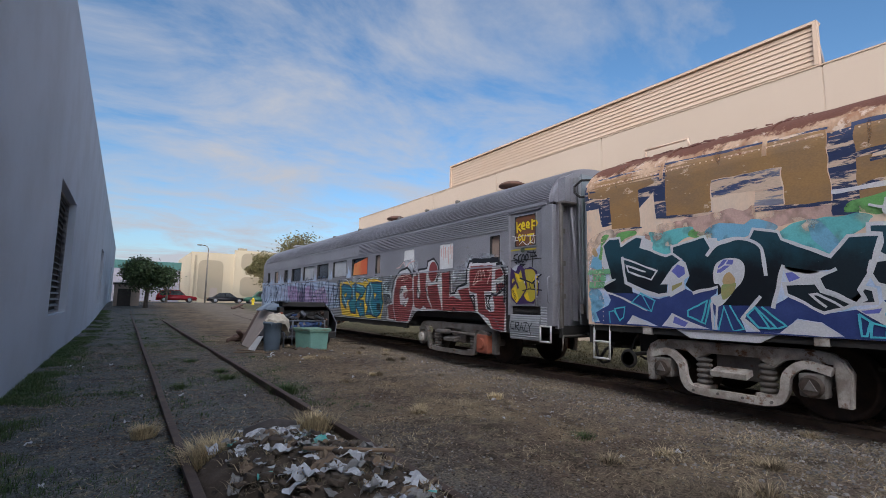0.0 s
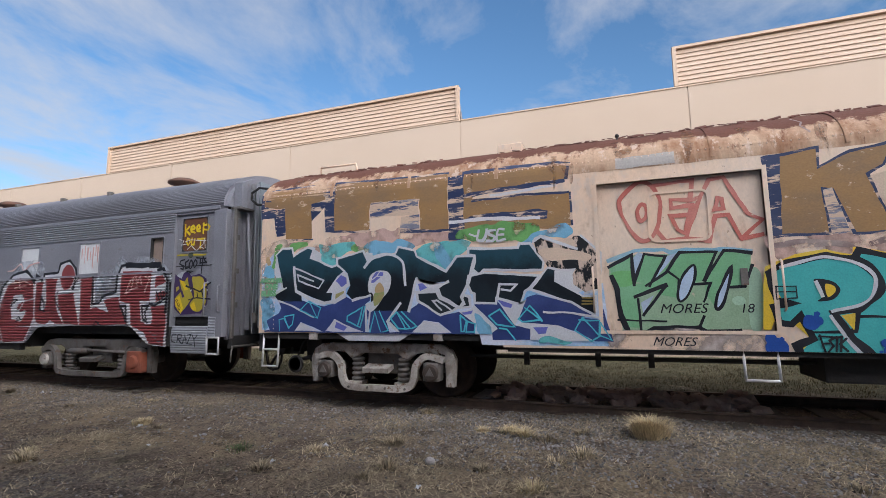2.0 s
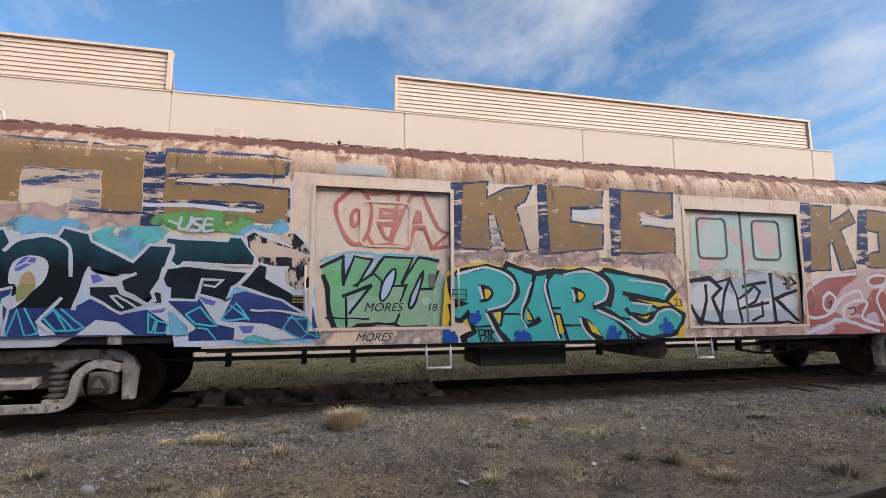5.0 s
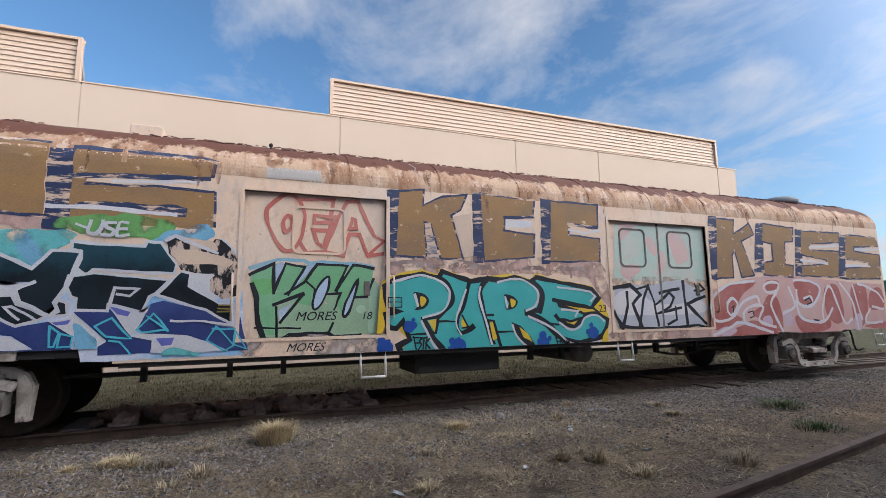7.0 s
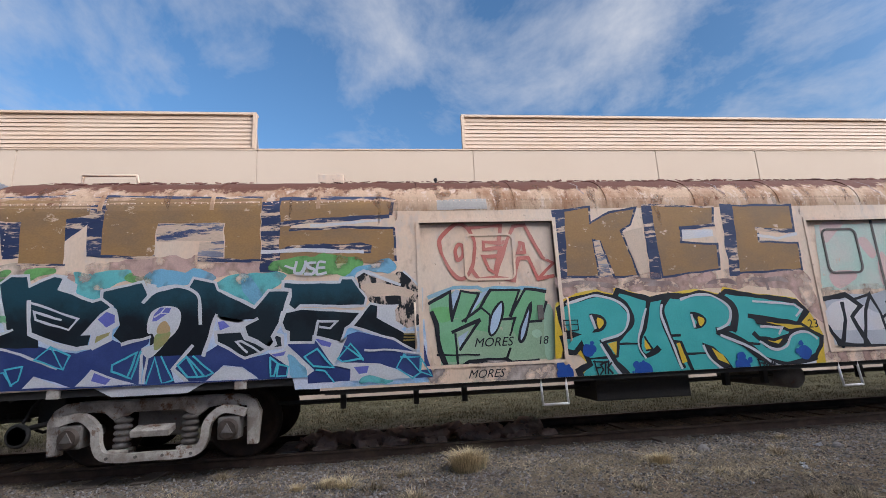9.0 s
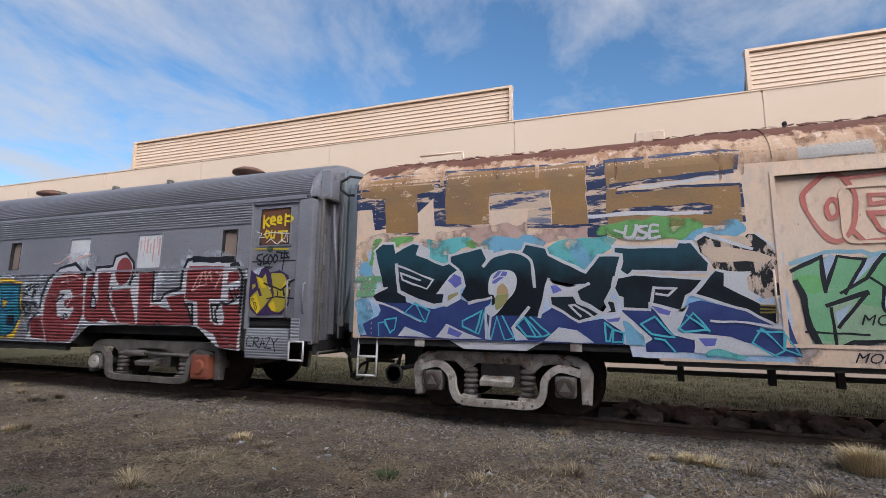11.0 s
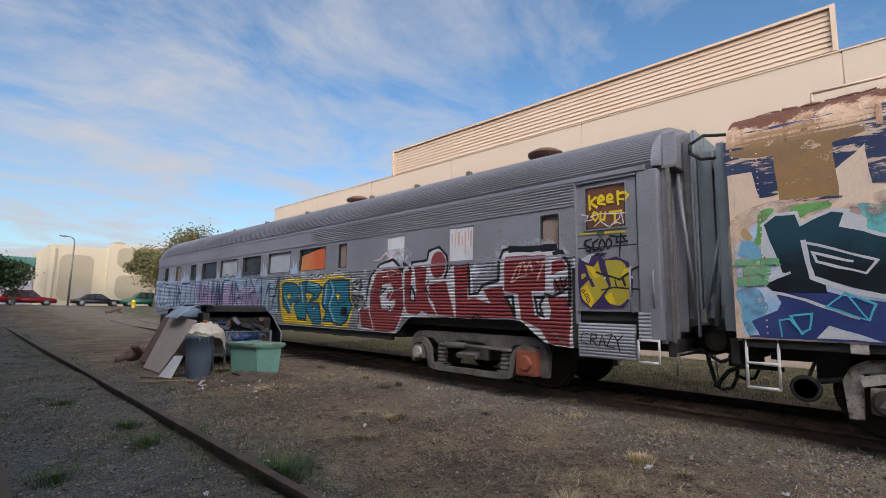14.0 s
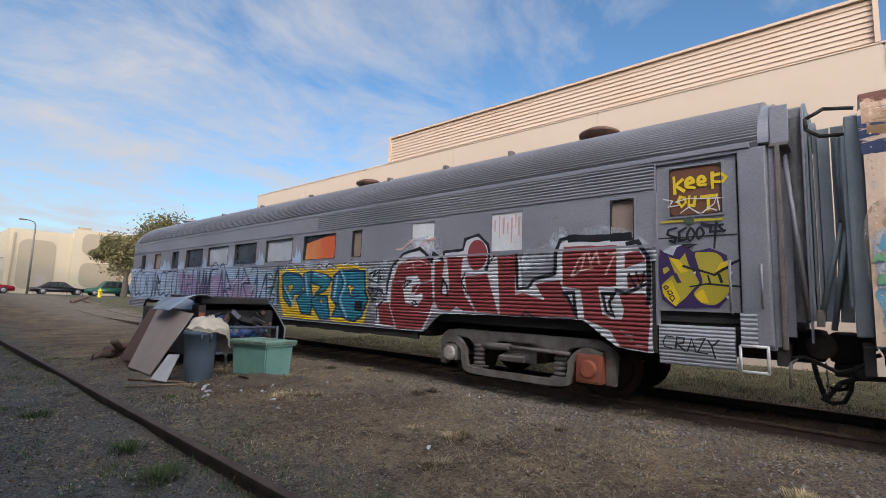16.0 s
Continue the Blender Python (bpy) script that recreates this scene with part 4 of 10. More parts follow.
    # coupler and pipes
    for s, y in ((1, B1), (-1, B0)):
        bm = boxes((7.48, 8.52, min(y, y + s * 0.40), max(y, y + s * 0.40), 0.86, 1.20), bevel=0.07)
        part("coupler", bm, M_DARK, car, "black knuckle coupler")
        for x in (7.35, 8.65):
            bm = pipe(bmesh.new(), [(x, y - s * 0.05, 1.0), (x, y + s * 0.12, 0.93), (x, y + s * 0.19, 0.78), (x, y + s * 0.22, 0.58), (x, y + s * 0.28, 0.45), (x - 0.02, y + s * 0.38, 0.42), (x - 0.05, y + s * 0.48, 0.47)], 0.022)
            part("air_hose", bm, M_DARK, car, "", True)
    return car


BAGGAGE = baggage_car()
part("buffer_beam", boxes((6.62, 9.38, B1 + 0.005, B1 + 0.10, 0.82, 1.12), bevel=0.015), M_DARK, BAGGAGE)
part("draft_gear", boxes((7.55, 8.45, B1 + 0.10, B1 + 0.36, 0.70, 0.86), bevel=0.03), M_DARK, BAGGAGE)
part("air_hose", pipe(bmesh.new(), [(7.3, B1 + 0.54, 0.90), (7.3, B1 + 0.51, 0.72), (7.3, B1 + 0.46, 0.52), (7.3, B1 + 0.43, 0.48), (7.3, B1 + 0.38, 0.55), (7.3, B1 + 0.30, 0.66), (7.3, B1 + 0.16, 0.73), (7.3, B1 - 0.04, 0.745), (7.3, B1 - 0.3, 0.74)], 0.027), M_DARK, BAGGAGE, "", True)
part("hose_clamp", boxes((7.26, 7.34, B1 + 0.40, B1 + 0.47, 0.45, 0.53), bevel=0.015), M_DARK, BAGGAGE)
part("hanging_chain", pipe(bmesh.new(), [(7.2, B1 + 0.42, 0.88), (7.2, B1 + 0.41, 0.70), (7.22, B1 + 0.40, 0.56)], 0.008), GREASE, BAGGAGE)
part("pipe_valve", lathe(bmesh.new(), (7.2, B1 + 0.10, 0.80), [(0, 0.02), (0, 0.07), (0.05, 0.09), (0.14, 0.09), (0.18, 0.05), (0.18, 0.02)], 14), M_DARK, BAGGAGE)
part("air_hose", pipe(bmesh.new(), [(6.95, B1 + 0.02, 0.98), (6.93, B1 + 0.16, 0.86), (6.98, B1 + 0.30, 0.80), (7.1, B1 + 0.45, 0.86), (7.2, B1 + 0.60, 0.92), (7.2, B1 + 0.78, 0.90)], 0.022), M_DARK, BAGGAGE, "", True)
part("knuckle", lathe(bmesh.new(), (7.40, B1 + 0.46, 1.05), [(0, 0.05), (0, 0.12), (0.03, 0.15), (0.3, 0.15)], 20), GREASE, BAGGAGE, "worn round coupler knuckle", True)


# ---- passenger car ----
S_WINS = [  # (y0, y1, kind)
    (7.66, 8.02, "brown"), (9.36, 9.98, "board"), (11.20, 11.80, "blank"), (13.24, 13.60, "brown"), (14.14, 15.44, "orange"), (15.89, 17.21, "fog"),
    (17.68, 18.98, "dark"), (19.36, 20.76, "fog"), (21.12, 22.50, "dark"), (23.1, 23.72, "dark"), (24.8, 25.45, "brown"), (26.4, 26.9, "dark")]


def sill_z(y):
    """Lower edge of the fluted side: it rises in an arch over each truck."""
    for c in (9.58, 24.4):
        a, b = c - 1.98, c + 1.78
        if a < y < b:
            d = min(y - a, b - y)
            return 0.88 + 0.36 * min(1.0, math.sin(min(1.0, d / 0.55) * math.pi / 2))
    return 0.88


def rounded_frame(y0, y1, z0, z1, width, radius, x0, x1):
    """A frame that is square outside and round-cornered inside, between the depths x0 and x1."""
    inner, outer = [], []
    for sy, sz, a0 in ((1, 1, 0), (-1, 1, 90), (-1, -1, 180), (1, -1, 270)):
        cy, cz = (y1 if sy > 0 else y0), (z1 if sz > 0 else z0)
        for q in range(6):
            t = radians(a0 + 18 * q)
            inner.append((cy - sy * (width + radius) + radius * math.cos(t), cz - sz * (width + radius) + radius * math.sin(t)))
            outer.append((cy, cz) if 0 < q < 5 else ((cy, inner[-1][1]) if (q == 0) == (a0 in (0, 180)) else (inner[-1][0], cz)))
    bm = bmesh.new()
    loops = [[bm.verts.new((x, *p)) for p in pts] for x, pts in ((x1, outer), (x0, outer), (x0, inner), (x1, inner))]
    n = len(inner)
    for u, v in zip(loops, loops[1:]):
        for i in range(n):
            j = (i + 1) % n
            bm.faces.new((u[i], u[j], v[j], v[i]))
    bmesh.ops.remove_doubles(bm, verts=bm.verts, dist=1e-5)
    bmesh.ops.recalc_face_normals(bm, faces=bm.faces)
    return bm


def passenger_car():
    car = thing("passenger_car", "grey fluted stainless passenger car sprayed with red and turquoise graffiti", "railway car", (CX, 17, 0))
    # fluted lower side
    ys = sorted({*(7.46 + 0.12 * i for i in range(170)), S1 - 0.02})
    zs = [0.88 + (2.2 - 0.88) * i / 184 for i in range(185)]
    bm = bmesh.new()
    cols = []
    for y in ys:
        lo = sill_z(y)
        cols.append([bm.verts.new((flute_x(max(z, lo)), y, max(z, lo))) for z in zs])
    for i in range(len(ys) - 1):
        for j in range(len(zs) - 1):
            q = (cols[i][j], cols[i][j + 1], cols[i + 1][j + 1], cols[i + 1][j])
            if max(v.co.z for v in q[:2]) - min(v.co.z for v in q[:2]) < 1e-5 and max(v.co.z for v in q[2:]) - min(v.co.z for v in q[2:]) < 1e-5:
                continue
            bm.faces.new(q)
    bmesh.ops.remove_doubles(bm, verts=bm.verts, dist=1e-5)
    bmesh.ops.dissolve_degenerate(bm, edges=bm.edges, dist=1e-5)
    side = part("fluted_side", bm, M_SILVER, car, "grey horizontally fluted steel side", True)
    PAINT_HOST[FLUTED_SIDE] = PAINT_HOST[PLAIN_SIDE] = PAINT_HOST["step"] = side
    bm = bmesh.new()
    for a, b in ((7.42, 7.58), (11.36, 22.42), (26.2, S1)):
        box(bm, SX + 0.005, SX + 0.10, a, b, 0.88, 2.2)
    box(bm, SX + 0.005, SX + 0.10, 7.58, 11.36, 1.26, 2.2)
    box(bm, SX + 0.005, SX + 0.10, 22.42, 26.2, 1.26, 2.2)
    part("side_backing", bm, M_DARK, car)
    # window band
    holes = [(a, b, 2.28 if k != "board" else 2.24, 2.89) for a, b, k in S_WINS]
    part("window_band", side_panels(bmesh.new(), SX, SX + 0.08, [7.42, S1], 2.235, 2.95, holes), M_SILVER, car)
    part("belt_rail", boxes((SX - 0.022, SX + 0.06, 7.42, S1, 2.2, 2.235)), M_SILVER, car)
    part("upper_rail", boxes((SX - 0.018, SX + 0.06, 7.42, S1, 2.95, 2.985), bevel=0.006), M_SILVER, car)
    kinds = {"brown": BOARD_BROWN, "board": WHITE_BOARD, "blank": WHITE_BOARD, "orange": DARK_GLASS, "fog": FOGGED, "dark": DARK_GLASS}
    labels = {"brown": "brown boarded narrow window", "board": "white board smeared with red paint", "blank": "blank white window board", "orange": "dark window with a slipped orange blind", "fog": "fogged grey window", "dark": "dark dirty window"}
    for (a, b, k), hole in zip(S_WINS, holes):
        z0, z1 = hole[2], hole[3]
        d = 0.012 if k in ("board", "blank") else 0.05
        w = part("window", boxes((SX + d, SX + d + 0.02, a, b, z0, z1)), kinds[k], car, labels[k])
        part("window_frame", rounded_frame(a, b, z0, z1, 0.022, 0.012 if k in ("board", "blank") else 0.06, SX - 0.006, SX + d), M_SILVER, w)
        if k not in ("board", "blank"):
            part("window_seal", rounded_frame(a + 0.02, b - 0.02, z0 + 0.02, z1 - 0.02, 0.012, 0.055, SX - 0.009, SX + d), M_DARK, w)
        if k == "orange":
            bm = prism_x(bmesh.new(), [(a + 0.10, 2.31), (b - 0.05, 2.31), (b - 0.10, 2.70), (a + 0.16, 2.86), (a + 0.05, 2.84)], SX + 0.032, SX + 0.04)
            part("blind", bm, ORANGE, w, "orange blind hanging askew")
        if k == "board":
            for u, zz, ww, hh in ((0.06, 2.80, 0.05, 0.30), (0.13, 2.84, 0.03, 0.22), (0.20, 2.80, 0.04, 0.40), (0.28, 2.72, 0.03, 0.18), (0.35, 2.80, 0.05, 0.26), (0.44, 2.84, 0.025, 0.34), (0.52, 2.78, 0.04, 0.20)):
                bm = prism_x(bmesh.new(), [(a + u, zz), (a + u + ww, zz - 0.02), (a + u + ww * 0.8, zz - hh), (a + u + ww * 0.3, zz - hh * 1.1)], SX + 0.008, SX + 0.012)
                part("paint_run", bm, ROSE, w)
    # letterboard: fluted near, plain far
    bm = bmesh.new()
    prof = [(SX + 0.06, 2.985)] + [(SX - 0.020 * abs(math.sin(math.pi * i / 4)), 2.985 + 0.315 * i / 28) for i in range(29)] + [(SX + 0.06, 3.30)]
    prism_y(bm, prof, 7.42, 14.85)
    part("fluted_letterboard", bm, M_SILVER, car)
    part("plain_letterboard", boxes((SX - 0.008, SX + 0.06, 14.85, S1, 2.985, 3.30), bevel=0.004), M_SILVER, car)
    part("eave_rail", boxes((SX - 0.02, SX + 0.06, S0 + 0.15, S1, 3.30, 3.36), bevel=0.008), M_SILVER, car)
    # roof with ribs
    arc = roof_arc(CX - SX, 3.36, 0.87, 272)
    prof = []
    for i, (x, z) in enumerate(arc):
        dx, dz = (x - CX) / (CX - SX), (z - 3.36) / 0.87
        bump = 0.020 * abs(math.sin(math.pi * i / 4)) if z > 3.39 else 0
        prof.append((x + dx * bump, z + dz * bump))
    bm = bmesh.new()
    prism_y(bm, prof + [(2 * CX - SX - 0.1, 3.2), (SX + 0.1, 3.2)], S0 + 0.07, S1 - 0.5)
    for v in bm.verts:
        if v.co.y < S0 + 0.2 and v.co.z > 3.36:
            v.co.z -= 0.055 * (v.co.z - 3.36) / 0.87
    part("ribbed_roof", bm, M_SILVER_ROOF, car, "ribbed steel roof dulled by dirt")
    bm = prism_y(bmesh.new(), roof_arc(CX - SX - 0.02, 3.34, 0.80, 40), S0 - 0.03, S0 + 0.08)
    part("roof_end_band", bm, M_SILVER, car)
    bm = bmesh.new()
    rings = []
    for j in range(7):
        a = j / 6 * math.pi / 2
        sh, y = 1 - 0.25 * (1 - math.cos(a)), S1 - 0.5 + 0.5 * math.sin(a)
        rings.append([bm.verts.new((CX + (x - CX) * (0.9 + 0.1 * sh), y, 3.36 + (z - 3.36) * sh)) for x, z in roof_arc(CX - SX, 3.36, 0.87, 30)])
    for p, q in zip(rings, rings[1:]):
        for i in range(30):
            bm.faces.new((p[i], p[i + 1], q[i + 1], q[i]))
    bm.faces.new(rings[-1])
    part("roof_dome_end", bm, M_SILVER_ROOF, car, "", True)
    # far side, ends, core, floor
    part("far_side", boxes((2 * CX - SX - 0.1, 2 * CX - SX, S0, S1, 0.9, 3.36)), M_SILVER, car)
    # the second box is a solid core, painted black for the car's shaded inside
    part("dark_core", boxes((SX + 0.1, 2 * CX - SX - 0.1, S0 + 0.02, S1 - 0.02, 1.27, 3.34)), M_DARK, car)
    part("end_wall", boxes((SX + 0.1, 2 * CX - SX, S1 - 0.02, S1 + 0.04, 1.0, 3.36)), M_SILVER, car)
    part("underframe", boxes((SX + 0.12, 2 * CX - SX - 0.12, 11.4, 22.4, 0.80, 1.26), (SX + 0.12, 2 * CX - SX - 0.12, 6.4, 11.4, 1.08, 1.26), (7.7, 8.3, 5.95, 27.9, 0.82, 1.2), (SX + 0.12, 2 * CX - SX - 0.12, 22.4, 27.8, 1.08, 1.26)), M_DARK, car)
    bm = bmesh.new()
    rnd = random.Random(3)
    for i in range(60):
        y = 11.6 + i * 0.18
        box(bm, SX + 0.03, SX + 0.12, y, y + 0.19, 0.74 + 0.07 * noise.noise((y * 1.3, 0, 2)) + rnd.uniform(-.01, .01), 0.88)
    tagged(part("torn_skirt", bm, M_DARK, car, "ragged black remains of the lower skirt"), kind="stuff")
    # vestibule: corner post, door, trap and steps
    part("corner_post", boxes((SX - 0.004, SX + 0.12, S0, 6.50, 1.05, 3.30), bevel=0.02), M_SILVER, car)
    part("door_header", boxes((SX, SX + 0.1, 6.50, 7.42, 3.26, 3.30)), M_SILVER, car)
    door = part("vestibule_door", boxes((SX + 0.04, SX + 0.085, 6.52, 7.40, 1.40, 3.26), bevel=0.004), M_SILVER, car, "dented grey vestibule door with a boarded window")
    part("door_window", boxes((SX + 0.034, SX + 0.04, 6.66, 7.25, 2.57, 3.19)), DOOR_BROWN, door, "maroon board in the door window")
    part("window_frame", rounded_frame(6.64, 7.27, 2.55, 3.21, 0.03, 0.07, SX + 0.020, SX + 0.0335), M_SILVER, door)
    part("door_seal", rounded_frame(6.665, 7.245, 2.575, 3.185, 0.008, 0.068, SX + 0.016, SX + 0.0335), M_DARK, door)
    part("door_split", boxes((SX + 0.034, SX + 0.0395, 6.53, 7.39, 2.30, 2.315)), M_DARK, door)
    part("door_jamb", boxes((SX - 0.012, SX + 0.1, 7.40, 7.42, 1.22, 3.28)), M_SILVER, car)
    bm = pipe(bmesh.new(), [(SX + 0.03, 6.60, 2.0), (SX - 0.05, 6.60, 1.98), (SX - 0.05, 6.60, 1.42), (SX + 0.03, 6.60, 1.4)], 0.014)
    part("grab_rail", bm, M_SILVER, car, "", True)
    bm = pipe(bmesh.new(), [(SX, 6.30, 1.95), (SX - 0.05, 6.30, 1.92), (SX - 0.05, 6.30, 1.50), (SX, 6.30, 1.47)], 0.014)
    part("grab_rail", bm, M_SILVER, car, "", True)
    # closed black box whose colour gives the gap under the door its shade
    part("step_well_shade", boxes((SX + 0.22, SX + 0.5, 6.52, 7.40, 1.08, 1.42)), M_DARK, car, "black box standing in for the shaded step well")
    bm = bmesh.new()
    pr = [(SX + 0.05 - 0.012 * abs(math.sin(math.pi * i / 4)) - 0.03 * math.sin(math.pi * i / 44), 0.755 + 0.48 * i / 44) for i in range(45)]
    prism_y(bm, [(SX + 0.07, 0.755)] + pr + [(SX + 0.07, 1.235)], 6.58, 7.40)
    part("step_flap", bm, FLAP, car, "fluted pale step cover below the door")
    bm = bmesh.new()
    prism_y(bm, [(SX + 0.07, 1.05)] + [(SX - 0.014 * abs(math.sin(math.pi * i / 4)), 1.05 + 0.35 * i / 28) for i in range(29)] + [(SX + 0.07, 1.40)], 6.36, 6.52)
    part("fluted_corner", bm, FLAP, car)
    bm = pipe(bmesh.new(), [(SX - 0.01, 6.53, 1.04), (SX - 0.01, 6.53, 0.76), (SX - 0.01, 6.27, 0.76), (SX - 0.01, 6.27, 1.04), (SX - 0.01, 6.53, 1.04)], 0.016)
    part("stirrup_step", bm, BARE_WHITE, car, "white bent-iron step", True)
    # near end: wall, buffer plates and folded bellows
    part("end_wall", boxes((SX + 0.12, 7.05, S0, S0 + 0.06, 1.0, 3.34), (8.95, 2 * CX - SX, S0, S0 + 0.06, 1.0, 3.34), (7.05, 8.95, S0, S0 + 0.06, 1.0, 3.9)), M_SILVER, car, "grey end wall with posts")
    for x in (6.66, 6.92, 9.1):
        part("end_post", boxes((x, x + 0.07, S0 - 0.07, S0, 1.0, 3.32), bevel=0.012), M_SILVER, car)
    for z in (1.55, 2.15, 2.75, 3.15):
        part("hinge", boxes((6.63, 6.76, S0 - 0.10, S0 - 0.07, z, z + 0.09), bevel=0.01), GREASE, car)
    part("end_post", boxes((6.62, 6.68, S0 - 0.12, S0 - 0.07, 1.02, 3.32), bevel=0.012), GREASE, car)
    part("end_post", boxes((6.88, 6.96, S0 - 0.33, S0 - 0.305, 1.10, 3.80), bevel=0.008), M_SILVER, car)
    part("end_panel", boxes((6.64, 6.68, S0 - 0.21, S0 - 0.035, 3.34, 3.78), bevel=0.01), M_SILVER, car, "grey sheet at the roof end")
    part("end_bracket", boxes((6.62, 6.98, S0 - 0.20, S0 - 0.02, 3.30, 3.34), bevel=0.008), GREASE, car)
    for x in (6.98, 8.94):
        s = 1 if x < CX else -1
        part("gangway_panel", boxes((min(x, x + s * 0.04), max(x, x + s * 0.04), S0 - 0.17, S0 - 0.005, 1.15, 3.72)), M_SILVER, car, "grey side panel of the gangway")
        bm = bmesh.new()
        rows = []
        for i in range(30):
            z = 1.32 + 2.4 * i / 29
            rows.append([bm.verts.new((x + s * (0.05 - 0.045 * math.sin(math.pi * j / 6) + 0.022 * noise.noise((z * 5, j * 0.9, 3)) + t), S0 - 0.17 - 0.14 * j / 6 + 0.012 * noise.noise((z * 3, j, 8)), z)) for t in (0, 0.02) for j in range(7)])
        for p, q in zip(rows, rows[1:]):
            for j in range(6):
                bm.faces.new((p[j], p[j + 1], q[j + 1], q[j]))
                bm.faces.new((p[j + 7], q[j + 7], q[j + 8], p[j + 8]))
        part("bellows", bm, RUBBER, car, "crumpled grey canvas bellows", True)
    part("bellows", boxes((7.03, 8.93, S0 - 0.30, S0 - 0.05, 3.66, 3.86), bevel=0.03), RUBBER, car)
    part("buffer_plate", boxes((6.94, 7.34, S0 - 0.355, S0 - 0.315, 1.34, 3.85), (8.66, 8.98, S0 - 0.37, S0 - 0.335, 1.34, 3.85), (7.34, 8.66, S0 - 0.37, S0 - 0.335, 3.62, 3.85)), END_GREY, car, "grey steel diaphragm plate")
    bm = rod(bmesh.new(), (6.88, S0 - 0.14, 3.25), (6.90, S0 - 0.30, 1.35), 0.026)
    part("brace_rod", bm, M_SILVER, car, "", True)
    bm = boxes((7.55, 8.45, S0 - 0.40, S0, 0.84, 1.22), bevel=0.08)
    part("coupler", bm, M_DARK, car, "black knuckle coupler")
    part("buffer_beam", boxes((6.66, 9.34, S0 - 0.10, S0 - 0.005, 0.84, 1.06), bevel=0.015), M_DARK, car)
    part("uncoupling_lever", pipe(bmesh.new(), [(6.62, S0 - 0.12, 0.62), (6.64, S0 - 0.13, 0.88), (7.7, S0 - 0.16, 0.90)], 0.016), GREASE, car, "", True)
    # roof vents
    for y in (8.66, 14.6, 25.6):
        bm = lathe(bmesh.new(), (CX - 0.25, y, 4.17), [(0.0, 0.20), (0.09, 0.20), (0.11, 0.33), (0.15, 0.33), (0.21, 0.22), (0.23, 0.05)], 28, 'Z')
        part("roof_vent", bm, VENT_RUST if y < 20 else M_SILVER, car, "mushroom-shaped rusty roof vent", True)
    for y in (9.9, 11.4, 13.0, 16.0, 18.5, 21.0):
        part("roof_bracket", boxes((6.98, 7.08, y, y + 0.08, 3.98, 4.06)), GREASE, car)
    return car


passenger_car()

# ---- diaphragm on the baggage car's end ----
part("diaphragm_plate", boxes((6.96, 7.36, B1 + 0.385, B1 + 0.42, 1.34, 3.60), (8.64, 9.02, B1 + 0.385, B1 + 0.42, 1.34, 3.60), (7.36, 8.64, B1 + 0.385, B1 + 0.42, 3.40, 3.60)), END_GREY, BAGGAGE, "blue-grey diaphragm plate")
for y0, y1, x, z1 in ((B1 + 0.145, B1 + 0.26, 6.97, 3.52), (B1 + 0.27, B1 + 0.375, 6.92, 3.50), (B1 + 0.43, B1 + 0.455, 6.99, 3.46)):
    part("gangway_panel", boxes((x, x + 0.03, y0, y1, 1.34, z1), bevel=0.004), END_GREY, BAGGAGE, "blue-grey steel plate of the gangway")
part("brace_rod", pipe(bmesh.new(), [(6.86, B1 + 0.20, 3.36), (6.86, B1 + 0.20, 2.40), (6.86, B1 + 0.42, 1.38)], 0.024), END_GREY, BAGGAGE, "", True)
part("brace_foot", boxes((6.83, 6.89, B1 + 0.39, B1 + 0.46, 1.28, 1.46), bevel=0.012), GREASE, BAGGAGE)
part("end_post", boxes((6.60, 6.86, B1, B1 + 0.14, 1.2, 3.5), bevel=0.02), END_GREY, BAGGAGE)
part("end_post", boxes((6.64, 6.70, B1 + 0.14, B1 + 0.17, 1.5, 3.3)), END_GREY, BAGGAGE)
bm = pipe(bmesh.new(), [(6.75, B1 + 0.05, 3.62), (6.72, B1 + 0.30, 3.66), (6.72, B1 + 0.46, 3.58), (6.72, B1 + 0.46, 3.46), (6.73, B1 + 0.34, 3.36), (6.75, B1 + 0.08, 3.34)], 0.021)
part("cable_loop", bm, M_DARK, BAGGAGE, "thick black cable loop at the car's end", True)
bm = pipe(bmesh.new(), [(6.80, B1 + 0.16, 3.3), (6.80, B1 + 0.17, 2.3), (6.95, B1 + 0.32, 1.25)], 0.028)
part("brace_rod", bm, END_GREY, BAGGAGE, "", True)

# ---- graffiti ----
# rust runs below the roof edge and dark splits in the sheets
run_rnd = random.Random(23)
AT = (BAG_SIDE, 5.4, 3.3)
RUST_RUN = spray("rust_run_cloud", (0.34, 0.16, 0.075), 7.0, 0.40, 0.80)
for k in range(46):
    u = run_rnd.uniform(0.1, 18.6)
    w, h, top = run_rnd.uniform(0.03, 0.16), run_rnd.uniform(0.12, 0.55), run_rnd.uniform(0.12, 0.42)
    fill(AT, RUST_RUN, [(u, top), (u + w, top + 0.03), (u + w * 0.8, top - h * 0.6), (u + w * 0.5, top - h), (u + w * 0.25, top - h * 0.6)], True)
for u, top in ((7.72, 0.46), (9.9, 0.44), (12.5, 0.42)):
    stroke(AT, SOOT, 0.022, [(u, top), (u + 0.05, top - 0.10), (u + 0.01, top - 0.17), (u + 0.07, top - 0.27)])

